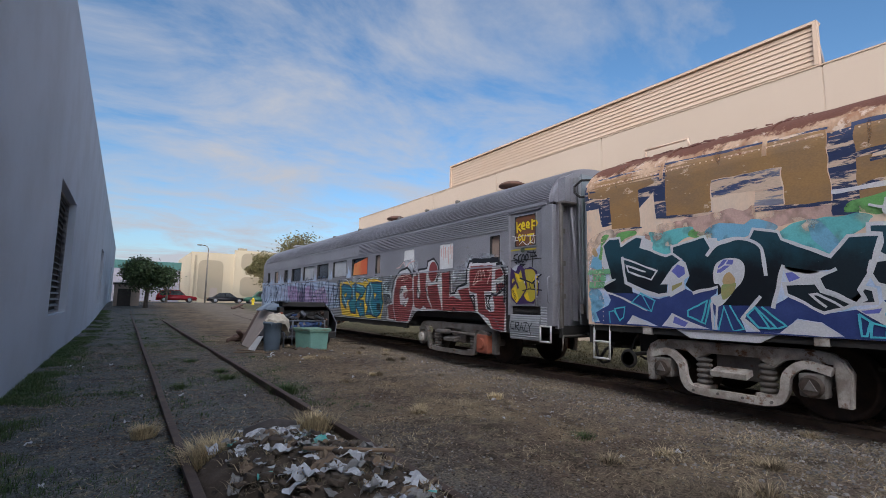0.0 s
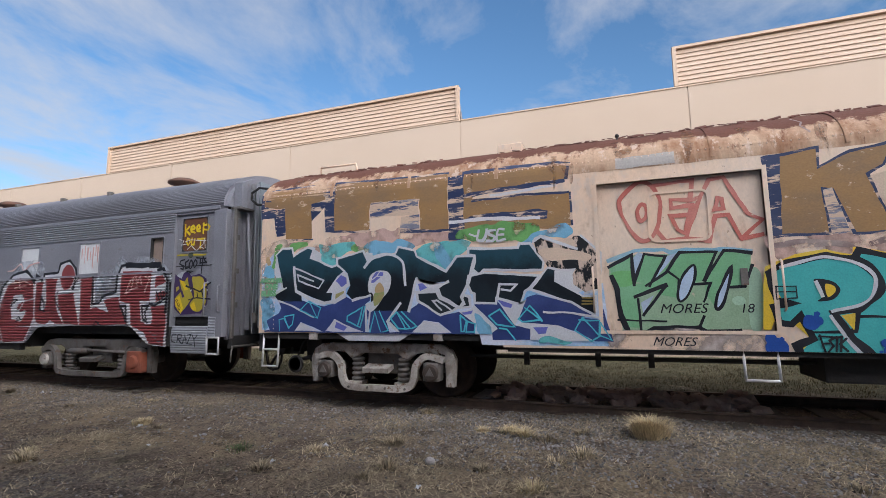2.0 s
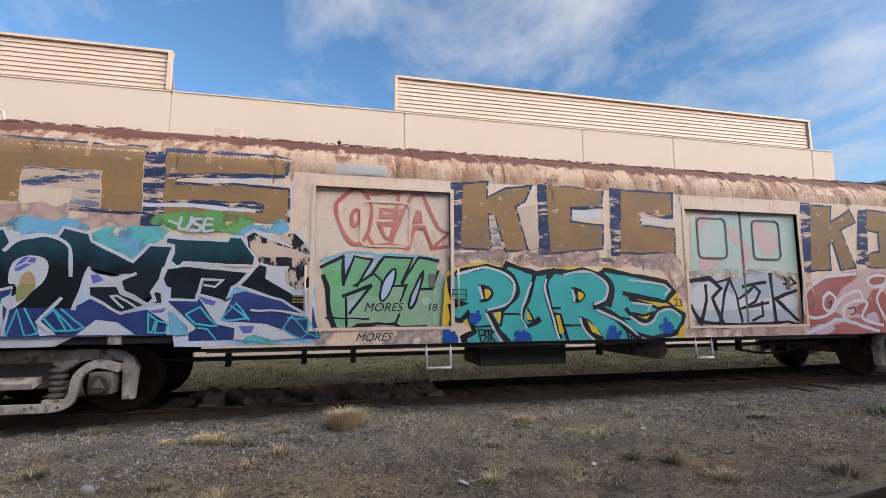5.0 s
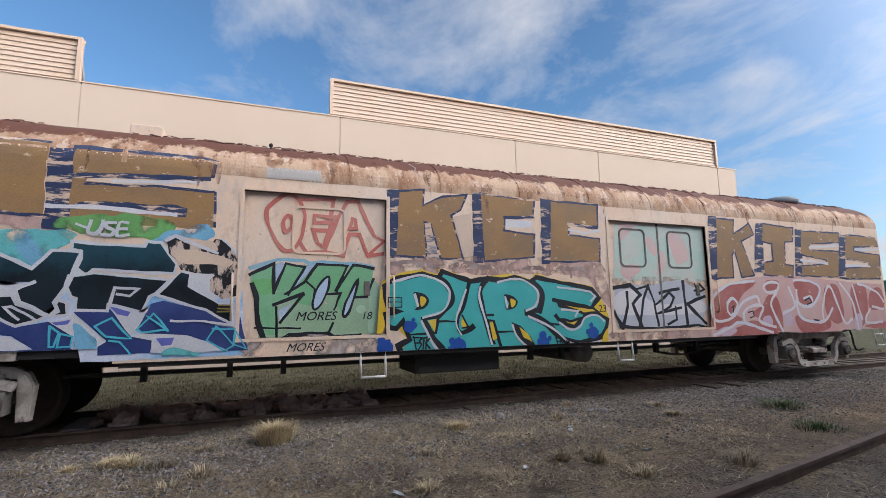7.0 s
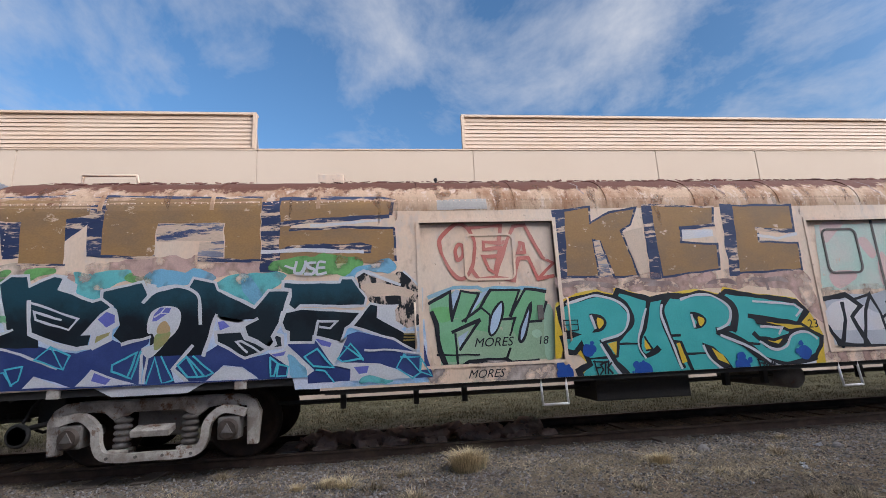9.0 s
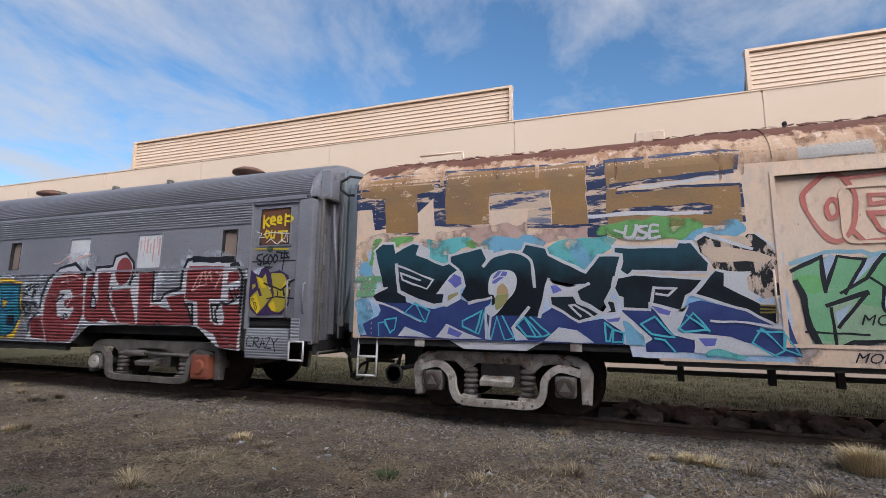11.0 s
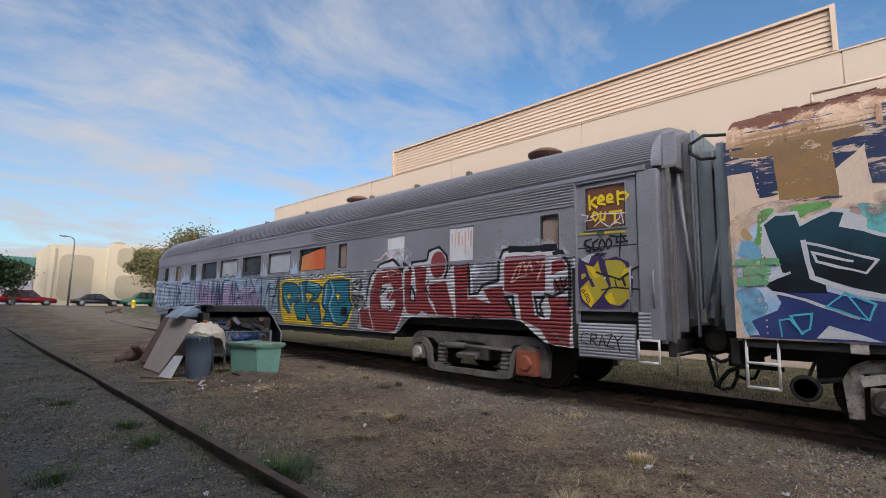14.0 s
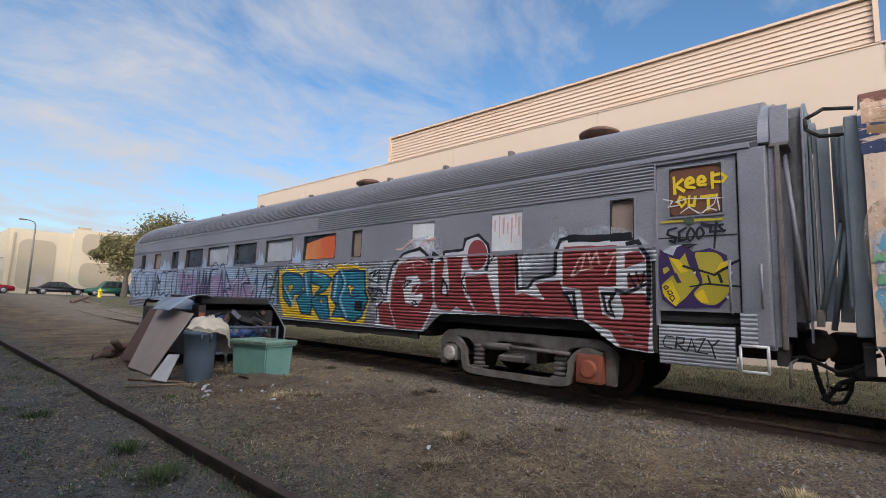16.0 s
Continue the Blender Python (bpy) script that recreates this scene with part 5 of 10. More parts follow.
# brown block letters over old blue ones
AT = (BAG_SIDE, 5.4, 2.2)
fill(AT, OLD_BLUE, [(-0.04, 1.31), (0.21, 1.35), (0.24, 0.82), (-0.02, 0.81)])
fill(AT, OLD_BLUE, [(0.21, 0.98), (0.46, 0.97), (0.49, 0.52), (0.3, 0.52)])
fill(AT, OLD_BLUE, [(0.83, 1.04), (1.23, 1.05), (1.24, 0.95), (1, 0.73), (0.86, 0.72)])
fill(AT, OLD_BLUE, [(1.2, 1.28), (1.42, 1.3), (1.43, 0.53), (1.25, 0.53)])
fill(AT, OLD_BLUE, [(3.33, 1.21), (3.59, 1.23), (3.57, 0.25), (3.34, 0.26)])
fill(AT, BROWN, [(0.01, 1.27), (1.25, 1.29), (1.24, 1.05), (0.98, 1.01), (1, 0.43), (0.49, 0.44), (0.46, 0.97), (0.04, 1.02)])
fill(AT, BROWN, [(1.4, 1.31), (3.32, 1.26), (3.33, 0.42), (2.91, 0.4), (2.88, 0.92), (2.06, 0.93), (2.04, 0.49), (1.42, 0.53)])
fill(AT, BROWN, [(3.57, 1.23), (4.88, 1.23), (5.02, 1.19), (5.02, 1.02), (4.92, 0.95), (3.74, 0.91), (3.7, 0.83), (4.91, 0.84), (5.06, 0.81), (5.07, 0.37), (4.94, 0.33), (3.57, 0.39)])
fill(AT, SCRAPE, [(2.06, 0.92), (2.87, 0.92), (2.87, 0.69), (2.07, 0.69)])
fill(AT, SCRAPE, [(2.57, 0.67), (2.88, 0.69), (2.9, 0.4), (2.58, 0.42)])
stroke(AT, OLD_BLUE, 0.06, [(3.57, 0.89), (4.07, 0.94), (4.97, 0.98)])
stroke(AT, PALE, 0.035, [(3.98, 0.87), (4.39, 0.89), (4.87, 0.93)])
stroke(AT, OLD_BLUE, 0.03, [(3.7, 0.81), (4.39, 0.84), (5.04, 0.82)])
fill(AT, OLD_BLUE, [(3.59, 0.56), (3.74, 0.61), (4.63, 0.62), (4.76, 0.59), (4.74, 0.49), (3.57, 0.51)])
stroke(AT, PALE, 0.05, [(3.36, 0.53), (3.9, 0.54), (4.63, 0.5)])
stroke(AT, OLD_BLUE, 0.035, [(0, 1.31), (0.55, 1.33), (1.25, 1.33), (2.37, 1.29), (3.32, 1.28)])
stroke(AT, OLD_BLUE, 0.05, [(3.57, 1.25), (4.07, 1.26), (4.88, 1.25), (5.05, 1.22), (5.02, 1.02)])
stroke(AT, OLD_BLUE, 0.025, [(0.49, 0.44), (1.01, 0.42)])
stroke(AT, OLD_BLUE, 0.035, [(1.27, 0.53), (2, 0.48), (2.04, 0.5)])
stroke(AT, OLD_BLUE, 0.045, [(2.6, 0.45), (3.34, 0.41)])
stroke(AT, OLD_BLUE, 0.03, [(5.06, 0.81), (5.07, 0.38)])

# large black and blue wild-style lettering
AT = (BAG_SIDE, 5.4, 1)
fill(AT, PALE_BLUE, [(0.02, 1.18), (0.26, 1.43), (0.62, 1.33), (3.57, 1.2), (4.06, 0.83), (5.42, 0.79), (5.46, -0.01), (3.8, -0.01), (3.77, 0.13), (0.07, 0.18)])
fill(AT, ROSE_CLOUD, [(0.35, 1.55), (1.2, 1.62), (2.2, 1.70), (3.3, 1.62), (3.5, 1.42), (2.4, 1.46), (1.3, 1.38), (0.6, 1.45)], True)
fill(AT, HAZE_CREAM, [(-0.03, 1.35), (0.2, 1.6), (0.67, 1.59), (0.28, 0.84), (0.02, 0.59)], True)
fill(AT, GREEN_CLOUD, [(0.26, 1.4), (0.3, 1.53), (0.42, 1.54), (0.34, 1.4), (0.31, 1.2), (0.23, 1.2)], True)
fill(AT, GREEN_CLOUD, [(0.59, 1.55), (0.88, 1.58), (0.88, 1.51), (0.66, 1.44)], True)
fill(AT, AQUA_CLOUD, [(1.13, 1.43), (1.19, 1.53), (1.72, 1.52), (1.76, 1.41), (1.58, 1.33), (1.53, 1.19), (1.32, 1.2), (1.17, 1.27)], True)
fill(AT, GREEN_CLOUD, [(1.7, 1.4), (1.75, 1.46), (2.05, 1.47), (2.05, 1.4), (1.82, 1.38)], True)
fill(AT, SKY_CLOUD, [(1.99, 1.34), (2.04, 1.51), (2.74, 1.48), (2.77, 1.37), (2.57, 1.38), (2.48, 1.3), (2.17, 1.3)], True)
fill(AT, AQUA_CLOUD, [(2.81, 1.26), (2.91, 1.42), (3.13, 1.42), (3.35, 1.46), (3.66, 1.42), (3.63, 1.32), (3.46, 1.24), (3.29, 1.05), (3.02, 1.18)], True)
fill(AT, SKY_CLOUD, [(3.13, 1.44), (3.27, 1.36), (3.38, 1.11), (3.27, 1.07), (3.1, 1.23)], True)
fill(AT, SKY_CLOUD, [(0.07, 1.18), (0.26, 1.19), (0.3, 1.03), (0.08, 1.04)], True)
fill(AT, SKY_CLOUD, [(0.05, 0.65), (0.27, 0.64), (0.28, 0.37), (0.1, 0.2)], True)
fill(AT, TAN_SPRAY, [(0.1, 1.31), (0.15, 1.38), (0.21, 1.26), (0.15, 1.23)], True)
fill(AT, GREEN_CLOUD, [(3.52, 1.59), (3.9, 1.66), (4.55, 1.63), (4.6, 1.44), (4.38, 1.38), (3.57, 1.45)], True)
fill(AT, SKY_CLOUD, [(4.38, 1.38), (4.6, 1.52), (5.02, 1.59), (5.07, 1.48), (4.96, 1.39), (4.7, 1.44), (4.52, 1.37)], True)
fill(AT, DEEP_BLUE, [(0.16, 0.33), (0.4, 0.45), (0.44, 0.53), (0.39, 0.65), (0.84, 0.64), (1.26, 0.54), (1.44, 0.59), (1.64, 0.7), (1.78, 0.63), (2.08, 0.71), (2.06, 0.62), (1.99, 0.57), (2.01, 0.08), (1.75, 0.13), (1.45, 0.35), (1.28, 0.15), (0.83, 0.3), (0.72, 0.16), (0.23, 0.16)])
fill(AT, DEEP_BLUE, [(1.99, 0.5), (2.08, 0.47), (2.71, 0.47), (2.89, 0.59), (3.22, 0.39), (3.48, 0.44), (3.71, 0.28), (3.7, 0.13), (3.36, 0.14), (3.17, 0.3), (2.94, 0.33), (2.76, 0.15), (2.54, 0.15), (2.35, 0.3), (2.4, 0.14), (2.29, 0.08), (2.09, 0.08)])
fill(AT, DEEP_BLUE, [(3.7, 0.53), (3.71, 0.58), (4.01, 0.56), (4.03, 0.58), (4.27, 0.25), (4.48, 0.22), (4.46, 0.06), (3.95, 0.06), (3.95, 0.16), (4.03, 0.21)])
fill(AT, DEEP_BLUE, [(4.31, 0.34), (4.44, 0.63), (4.56, 0.66), (5.02, 0.55), (5.31, 0.38), (5.12, 0.36), (5.36, 0.32), (5.35, 0.45), (5.4, 0.46), (5.51, 0.05), (5.29, 0.05), (5.04, 0.18), (4.84, 0.25), (4.37, 0.29)])
fill(AT, WHITE, [(0.31, 1.39), (0.46, 0.86), (0.54, 0.85), (0.42, 0.92), (0.29, 1.09)])
fill(AT, INK, [(0.31, 1.39), (0.44, 1.5), (0.63, 1.5), (0.66, 1.37), (0.92, 1.49), (1.05, 1.46), (1, 1.32), (1.38, 1.16), (1.48, 1.19), (1.61, 1.09), (1.48, 1), (1.29, 0.75), (1.4, 0.75), (1.38, 0.62), (1.26, 0.61), (0.83, 0.77), (0.84, 0.62), (0.39, 0.64), (0.29, 0.75), (0.53, 0.85), (0.46, 0.86)])
fill(AT, INK, [(1.48, 1.28), (1.95, 1.39), (2.03, 1.21), (2.28, 1.31), (2.48, 1.29), (2.54, 1.41), (2.81, 1.35), (2.84, 1.26), (3.29, 1.02), (3.45, 1.23), (3.71, 1.22), (3.66, 1.01), (3.56, 0.75), (3.51, 0.65), (3.55, 0.58), (3.48, 0.51), (3.21, 0.67), (3.17, 0.79), (3.32, 0.87), (2.92, 0.86), (2.83, 0.94), (2.76, 0.73), (2.71, 0.46), (2.08, 0.47), (2.08, 0.7), (1.78, 0.63), (1.66, 0.74), (1.72, 0.86), (1.67, 1.05), (1.55, 1.15), (1.48, 1.21)])
letter(AT, INK, WHITE, 0.035, [(2.83, 0.73), (3.14, 0.73), (3.19, 0.64), (3.47, 0.5), (3.64, 0.51), (3.64, 0.65), (3.55, 0.68), (3.53, 0.63), (3.56, 0.55), (3.37, 0.45), (3.2, 0.4), (2.85, 0.61)])
letter(AT, INK, WHITE, 0.035, [(3.63, 1.33), (4.34, 1.3), (4.36, 1.36), (4.5, 1.36), (4.59, 1.23), (4.68, 1.1), (4.66, 0.98), (3.85, 1.02), (3.79, 0.95), (3.68, 1.03), (3.72, 1.14), (3.72, 1.22), (3.62, 1.24)])
letter(AT, INK, WHITE, 0.03, [(3.62, 0.94), (3.86, 0.98), (4.62, 0.91), (4.48, 0.74), (4.42, 0.71), (4.35, 0.54), (4.02, 0.62), (4.01, 0.55), (3.71, 0.56), (3.71, 0.69), (3.66, 0.71), (3.6, 0.84)])
fill(AT, SCRAPED_INK, [(4.56, 1.38), (4.65, 1.43), (4.75, 1.36), (5.11, 1.25), (5.03, 1.36), (5.09, 1.42), (5.18, 1.41), (5.4, 1.18), (5.37, 0.72), (5.19, 0.68), (5.05, 0.79), (5.05, 0.92), (5.11, 0.97), (4.73, 1.02), (4.65, 1.17), (4.59, 1.23)])
fill(AT, CREAM, [(4.61, 1.25), (4.8, 1.28), (5.09, 1.23), (5.29, 1.15), (5.23, 1.08), (5.03, 1.11), (4.8, 1.1), (4.67, 1.17)], True)
fill(AT, CREAM, [(4.83, 1.36), (5.04, 1.4), (5.12, 1.28), (4.99, 1.3)], True)
fill(AT, WHITE, [(4.84, 1), (5.1, 0.99), (5.05, 0.92), (5.05, 0.79), (5.17, 0.7), (5.1, 0.67), (4.83, 0.83)])
letter(AT, INK, WHITE, 0.03, [(4.73, 1.01), (4.84, 0.99), (4.83, 0.84), (5.16, 0.63), (5.32, 0.62), (5.3, 0.38), (5.02, 0.55), (4.49, 0.73)])
stroke(AT, WHITE, 0.03, [(5.18, 1.41), (5.41, 1.18), (5.37, 0.71), (5.19, 0.66)])
stroke(AT, WHITE, 0.04, [(4.56, 1.38), (4.65, 1.44), (4.91, 1.33), (5.11, 1.25)])
stroke(AT, WHITE, 0.035, [(0.46, 0.86), (0.31, 1.39), (0.44, 1.5), (0.63, 1.5), (0.66, 1.37), (0.92, 1.49), (1.05, 1.46), (1, 1.32), (1.38, 1.16), (1.48, 1.19), (1.61, 1.09)])
stroke(AT, WHITE, 0.05, [(0.68, 1.18), (0.72, 0.79), (0.99, 0.67), (1.26, 0.59), (1.39, 0.61)])
stroke(AT, WHITE, 0.03, [(0.29, 0.75), (0.53, 0.85)])
stroke(AT, WHITE, 0.03, [(0.39, 0.64), (0.46, 0.62), (0.67, 0.55), (1.06, 0.38)])
stroke(AT, WHITE, 0.026, [(0.68, 1.18), (1.24, 0.95), (1.15, 0.83), (0.78, 0.96), (0.75, 1.06), (1.05, 0.95)])
fill(AT, WHITE, [(1.05, 1.46), (1.19, 1.37), (1.18, 1.26), (1, 1.32)])
fill(AT, WHITE, [(1.61, 1.09), (1.67, 1.05), (1.72, 0.86), (1.65, 0.81), (1.65, 0.68), (1.44, 0.57), (1.39, 0.62), (1.41, 0.75), (1.29, 0.75), (1.48, 0.99)])
fill(AT, PERIWINKLE, [(1.46, 0.93), (1.55, 1.02), (1.65, 0.98), (1.66, 0.89), (1.57, 0.83), (1.51, 0.89)])
fill(AT, EYE_GREEN, [(1.47, 0.73), (1.62, 0.78), (1.61, 0.74), (1.46, 0.65)])
stroke(AT, WHITE, 0.035, [(1.48, 1.21), (1.48, 1.28), (1.95, 1.39), (2.03, 1.21)])
stroke(AT, WHITE, 0.045, [(1.97, 1.14), (2.08, 1.25), (2.28, 1.31), (2.45, 1.29), (2.59, 1.2), (2.63, 1.08), (2.65, 0.85)], smooth=True)
stroke(AT, WHITE, 0.035, [(2.48, 1.29), (2.54, 1.41), (2.81, 1.35), (2.84, 1.26), (3.29, 1.02), (3.45, 1.23), (3.71, 1.22)])
stroke(AT, WHITE, 0.04, [(3.71, 1.16), (3.62, 0.84), (3.52, 0.65), (3.55, 0.58), (3.49, 0.5), (3.21, 0.66), (3.17, 0.78), (3.32, 0.87)])
stroke(AT, WHITE, 0.04, [(2.83, 0.93), (2.71, 0.46)])
fill(AT, WHITE, [(1.99, 1.37), (2.11, 1.34), (2.11, 1.24), (2.03, 1.21)])
fill(AT, WHITE, [(2.83, 0.93), (2.88, 0.74), (3.14, 0.73), (3.17, 0.79), (3.32, 0.86), (3.08, 0.83), (2.91, 0.87)])
fill(AT, PERIWINKLE, [(2.86, 0.85), (2.93, 0.86), (3, 0.79), (2.89, 0.75)])
fill(AT, WHITE, [(2.04, 0.91), (2.08, 1.01), (2.22, 1.07), (2.35, 1.06), (2.42, 0.95), (2.4, 0.79), (2.27, 0.63), (2.09, 0.45), (1.99, 0.56), (2.12, 0.62), (2.11, 0.74), (2.05, 0.76)], True)
fill(AT, EYE_GREEN, [(2.14, 0.54), (2.14, 0.73), (2.3, 0.76), (2.29, 0.65)], True)
fill(AT, TAN_SPRAY, [(2.16, 0.75), (2.17, 0.84), (2.24, 0.89), (2.3, 0.82), (2.29, 0.75)], True)
fill(AT, PERIWINKLE, [(2.1, 0.97), (2.17, 1.05), (2.3, 1.05), (2.28, 0.99), (2.14, 0.89), (2.09, 0.89)])
stroke(AT, WHITE, 0.018, [(2.11, 0.94), (2.18, 0.98), (2.22, 1.04)])
stroke(AT, WHITE, 0.018, [(2.18, 0.98), (2.26, 0.98)])
fill(AT, WHITE, [(1.28, 0.15), (1.46, 0.35), (1.74, 0.23), (2, 0.14), (2.01, 0.08), (1.75, 0.15)])
fill(AT, PERIWINKLE, [(1.46, 0.22), (1.49, 0.31), (1.68, 0.23), (1.63, 0.17)])
fill(AT, WHITE, [(0.72, 0.16), (0.83, 0.3), (1.09, 0.19), (1.28, 0.15)])
fill(AT, WHITE, [(2.76, 0.15), (2.94, 0.32), (3.17, 0.29), (3.36, 0.14)])
stroke(AT, WHITE, 0.04, [(1.78, 0.63), (2.07, 0.7)])
stroke(AT, WHITE, 0.03, [(2, 0.49), (2.01, 0.08)])
stroke(AT, WHITE, 0.03, [(2.07, 0.47), (2.03, 0.08)])
stroke(AT, WHITE, 0.035, [(2.57, 0.57), (2.37, 0.31), (2.54, 0.15)])
fill(AT, WHITE, [(3.7, 0.53), (4.03, 0.2), (3.95, 0.15), (3.95, 0.06), (3.79, 0.06), (3.71, 0.28), (3.48, 0.44), (3.64, 0.47)])
fill(AT, PERIWINKLE, [(3.51, 0.43), (3.68, 0.46), (3.65, 0.41), (3.55, 0.4)])
fill(AT, WHITE, [(4.02, 0.61), (4.27, 0.25), (4.32, 0.34), (4.44, 0.61), (4.37, 0.53)])
fill(AT, PERIWINKLE, [(4.03, 0.6), (4.24, 0.54), (4.22, 0.49), (4.11, 0.51)])
fill(AT, WHITE, [(4.27, 0.25), (4.37, 0.29), (4.84, 0.25), (5.04, 0.17), (5.29, 0.05), (4.47, 0.06), (4.47, 0.21)])
fill(AT, PERIWINKLE, [(4.51, 0.23), (4.7, 0.23), (4.68, 0.15), (4.58, 0.14)])
fill(AT, SKY_CLOUD, [(3.66, 0.4), (3.77, 0.37), (3.95, 0.16), (3.95, 0.06), (3.82, 0.06)], True)
fill(AT, AQUA_CLOUD, [(4.6, 0.05), (4.73, 0.12), (4.93, 0.08), (5.01, 0.02), (4.63, 0.02)], True)
stroke(AT, WHITE, 0.028, [(4.66, 0.43), (5.02, 0.41), (5.36, 0.35)])
stroke(AT, WHITE, 0.03, [(4.03, 0.61), (4.07, 0.82), (4.3, 0.8), (4.22, 0.72), (4.1, 0.74)])
stroke(AT, WHITE, 0.026, [(3.22, 0.47), (3.09, 0.6), (3.15, 0.61), (3.37, 0.46)])
stroke(AT, CYAN, 0.02, [(0.82, 0.49), (0.98, 0.64), (1.14, 0.37)])
stroke(AT, CYAN, 0.02, [(0.98, 0.64), (1.2, 0.52), (1.14, 0.37), (0.82, 0.49)])
stroke(AT, CYAN, 0.02, [(0.43, 0.17), (0.42, 0.34), (0.51, 0.36), (0.61, 0.21)])
stroke(AT, CYAN, 0.02, [(0.52, 0.39), (0.7, 0.42), (0.67, 0.26), (0.6, 0.21), (0.52, 0.39)])
stroke(AT, CYAN, 0.02, [(1.68, 0.39), (1.76, 0.44), (1.95, 0.52), (1.86, 0.24), (1.68, 0.32), (1.68, 0.39)])
stroke(AT, CYAN, 0.02, [(1.99, 0.53), (1.91, 0.22), (1.86, 0.24)])
stroke(AT, CYAN, 0.02, [(2.07, 0.13), (2.15, 0.45), (2.26, 0.14), (2.09, 0.12)])
stroke(AT, CYAN, 0.02, [(2.23, 0.46), (2.38, 0.18), (2.27, 0.15)])
stroke(AT, CYAN, 0.02, [(2.42, 0.35), (2.52, 0.45), (2.65, 0.2), (2.54, 0.2), (2.42, 0.35)])
stroke(AT, CYAN, 0.02, [(2.53, 0.44), (2.73, 0.21), (2.65, 0.2)])
stroke(AT, CYAN, 0.02, [(2.6, 0.45), (2.83, 0.24), (2.76, 0.21)])
stroke(AT, CYAN, 0.02, [(3.91, 0.38), (4.06, 0.47), (4.27, 0.23), (4.02, 0.26), (3.91, 0.38)])
stroke(AT, CYAN, 0.02, [(4.32, 0.34), (4.48, 0.52), (4.63, 0.32), (4.37, 0.3), (4.32, 0.34)])
stroke(AT, CYAN, 0.02, [(4.41, 0.49), (4.63, 0.31)])
stroke(AT, CYAN, 0.02, [(3.5, 0.39), (3.59, 0.32), (3.55, 0.17), (3.51, 0.17), (3.5, 0.39)])
stroke(AT, CYAN, 0.02, [(3.6, 0.31), (3.71, 0.28), (3.7, 0.16), (3.58, 0.16), (3.6, 0.31)])
stroke(AT, CYAN, 0.02, [(5.05, 0.19), (5.14, 0.35), (5.35, 0.12), (5.24, 0.05), (5.05, 0.19)])
stroke(AT, CYAN, 0.02, [(5.1, 0.32), (5.36, 0.31), (5.34, 0.15)])
stroke(AT, CYAN, 0.02, [(5.37, 0.28), (5.49, 0.07), (5.35, 0.13), (5.37, 0.28)])
stroke(AT, CYAN, 0.02, [(4.06, 0.21), (4.16, 0.2), (4.27, 0.06)])
stroke(AT, DULL_GOLD, 0.022, [(5.16, 0.61), (5.3, 0.6)])
stroke(AT, DULL_GOLD, 0.022, [(5.16, 0.57), (5.3, 0.56)])
stroke(AT, DULL_GOLD, 0.022, [(5.16, 0.53), (5.29, 0.53)])
stroke(AT, DEEP_BLUE, 0.02, [(0.14, 0.16), (3.71, 0.13)])

# red and green lettering on the sliding door
AT = (DOOR_SIDE, 0, 1.2)
fill(AT, GREEN_WASH, [(0.1, 0.82), (0.23, 0.89), (0.42, 0.94), (0.78, 0.93), (1.04, 0.94), (1.31, 0.93), (1.46, 0.93), (1.69, 0.89), (1.66, 0.52), (1.67, 0.26), (1.63, 0.01), (0.23, -0.01), (0.17, 0.55), (0.1, 0.68)])
fill(AT, PALE_GREEN, [(1.68, 0.72), (1.78, 0.62), (1.75, 0.06), (1.63, 0.01), (1.63, 0.41)], True)
stroke(AT, SKY_BLUE, 0.05, [(0.1, 0.87), (0.42, 0.99), (0.76, 0.99), (0.83, 0.95), (1.01, 0.98), (1.29, 0.95), (1.37, 0.96), (1.68, 0.91)])
fill(AT, SPRAY_GREEN, [(0.11, 0.79), (0.39, 0.93), (0.39, 0.57), (0.61, 0.57), (0.75, 0.54), (0.42, 0.41), (0.45, 0.02), (0.24, 0.03), (0.16, 0.5)])
fill(AT, SPRAY_GREEN, [(0.4, 0.6), (0.53, 0.93), (0.76, 0.9), (0.57, 0.54)])
fill(AT, SPRAY_GREEN, [(0.61, 0.57), (0.93, 0.95), (1.32, 0.92), (1.18, 0.59), (0.94, 0.55), (0.88, 0.38), (0.68, 0.43)])
fill(AT, SPRAY_GREEN, [(1.18, 0.58), (1.41, 0.93), (1.69, 0.9), (1.67, 0.67), (1.6, 0.5), (1.4, 0.5), (1.25, 0.29), (1.19, 0.42)])
fill(AT, GREEN, [(0.12, 0.71), (0.38, 0.73), (0.36, 0.57), (0.19, 0.55)], True)
fill(AT, HAZE_BLUE, [(0.39, 0.89), (0.46, 0.97), (0.53, 0.93), (0.4, 0.62)])
fill(AT, HAZE_BLUE, [(0.78, 0.9), (0.92, 0.95), (0.69, 0.68), (0.61, 0.57)])
fill(AT, HAZE_BLUE, [(0.46, 0.33), (0.61, 0.42), (0.48, 0.18)])
stroke(AT, BLACK, 0.04, [(0.1, 0.79), (0.38, 0.94), (0.39, 0.56)])
stroke(AT, BLACK, 0.035, [(0.39, 0.57), (0.53, 0.94), (0.77, 0.9), (0.57, 0.54)])
stroke(AT, BLACK, 0.05, [(0.75, 0.54), (0.4, 0.41)])
stroke(AT, BLACK, 0.035, [(0.43, 0.37), (0.44, -0)])
stroke(AT, BLACK, 0.035, [(0.75, 0.53), (0.48, 0.18)])
stroke(AT, BLACK, 0.035, [(0.53, 0.54), (0.77, 0.69), (0.93, 0.95), (1.33, 0.93), (1.18, 0.59)])
stroke(AT, BLACK, 0.03, [(0.94, 0.55), (1.24, 0.55), (1.16, 0.34)])
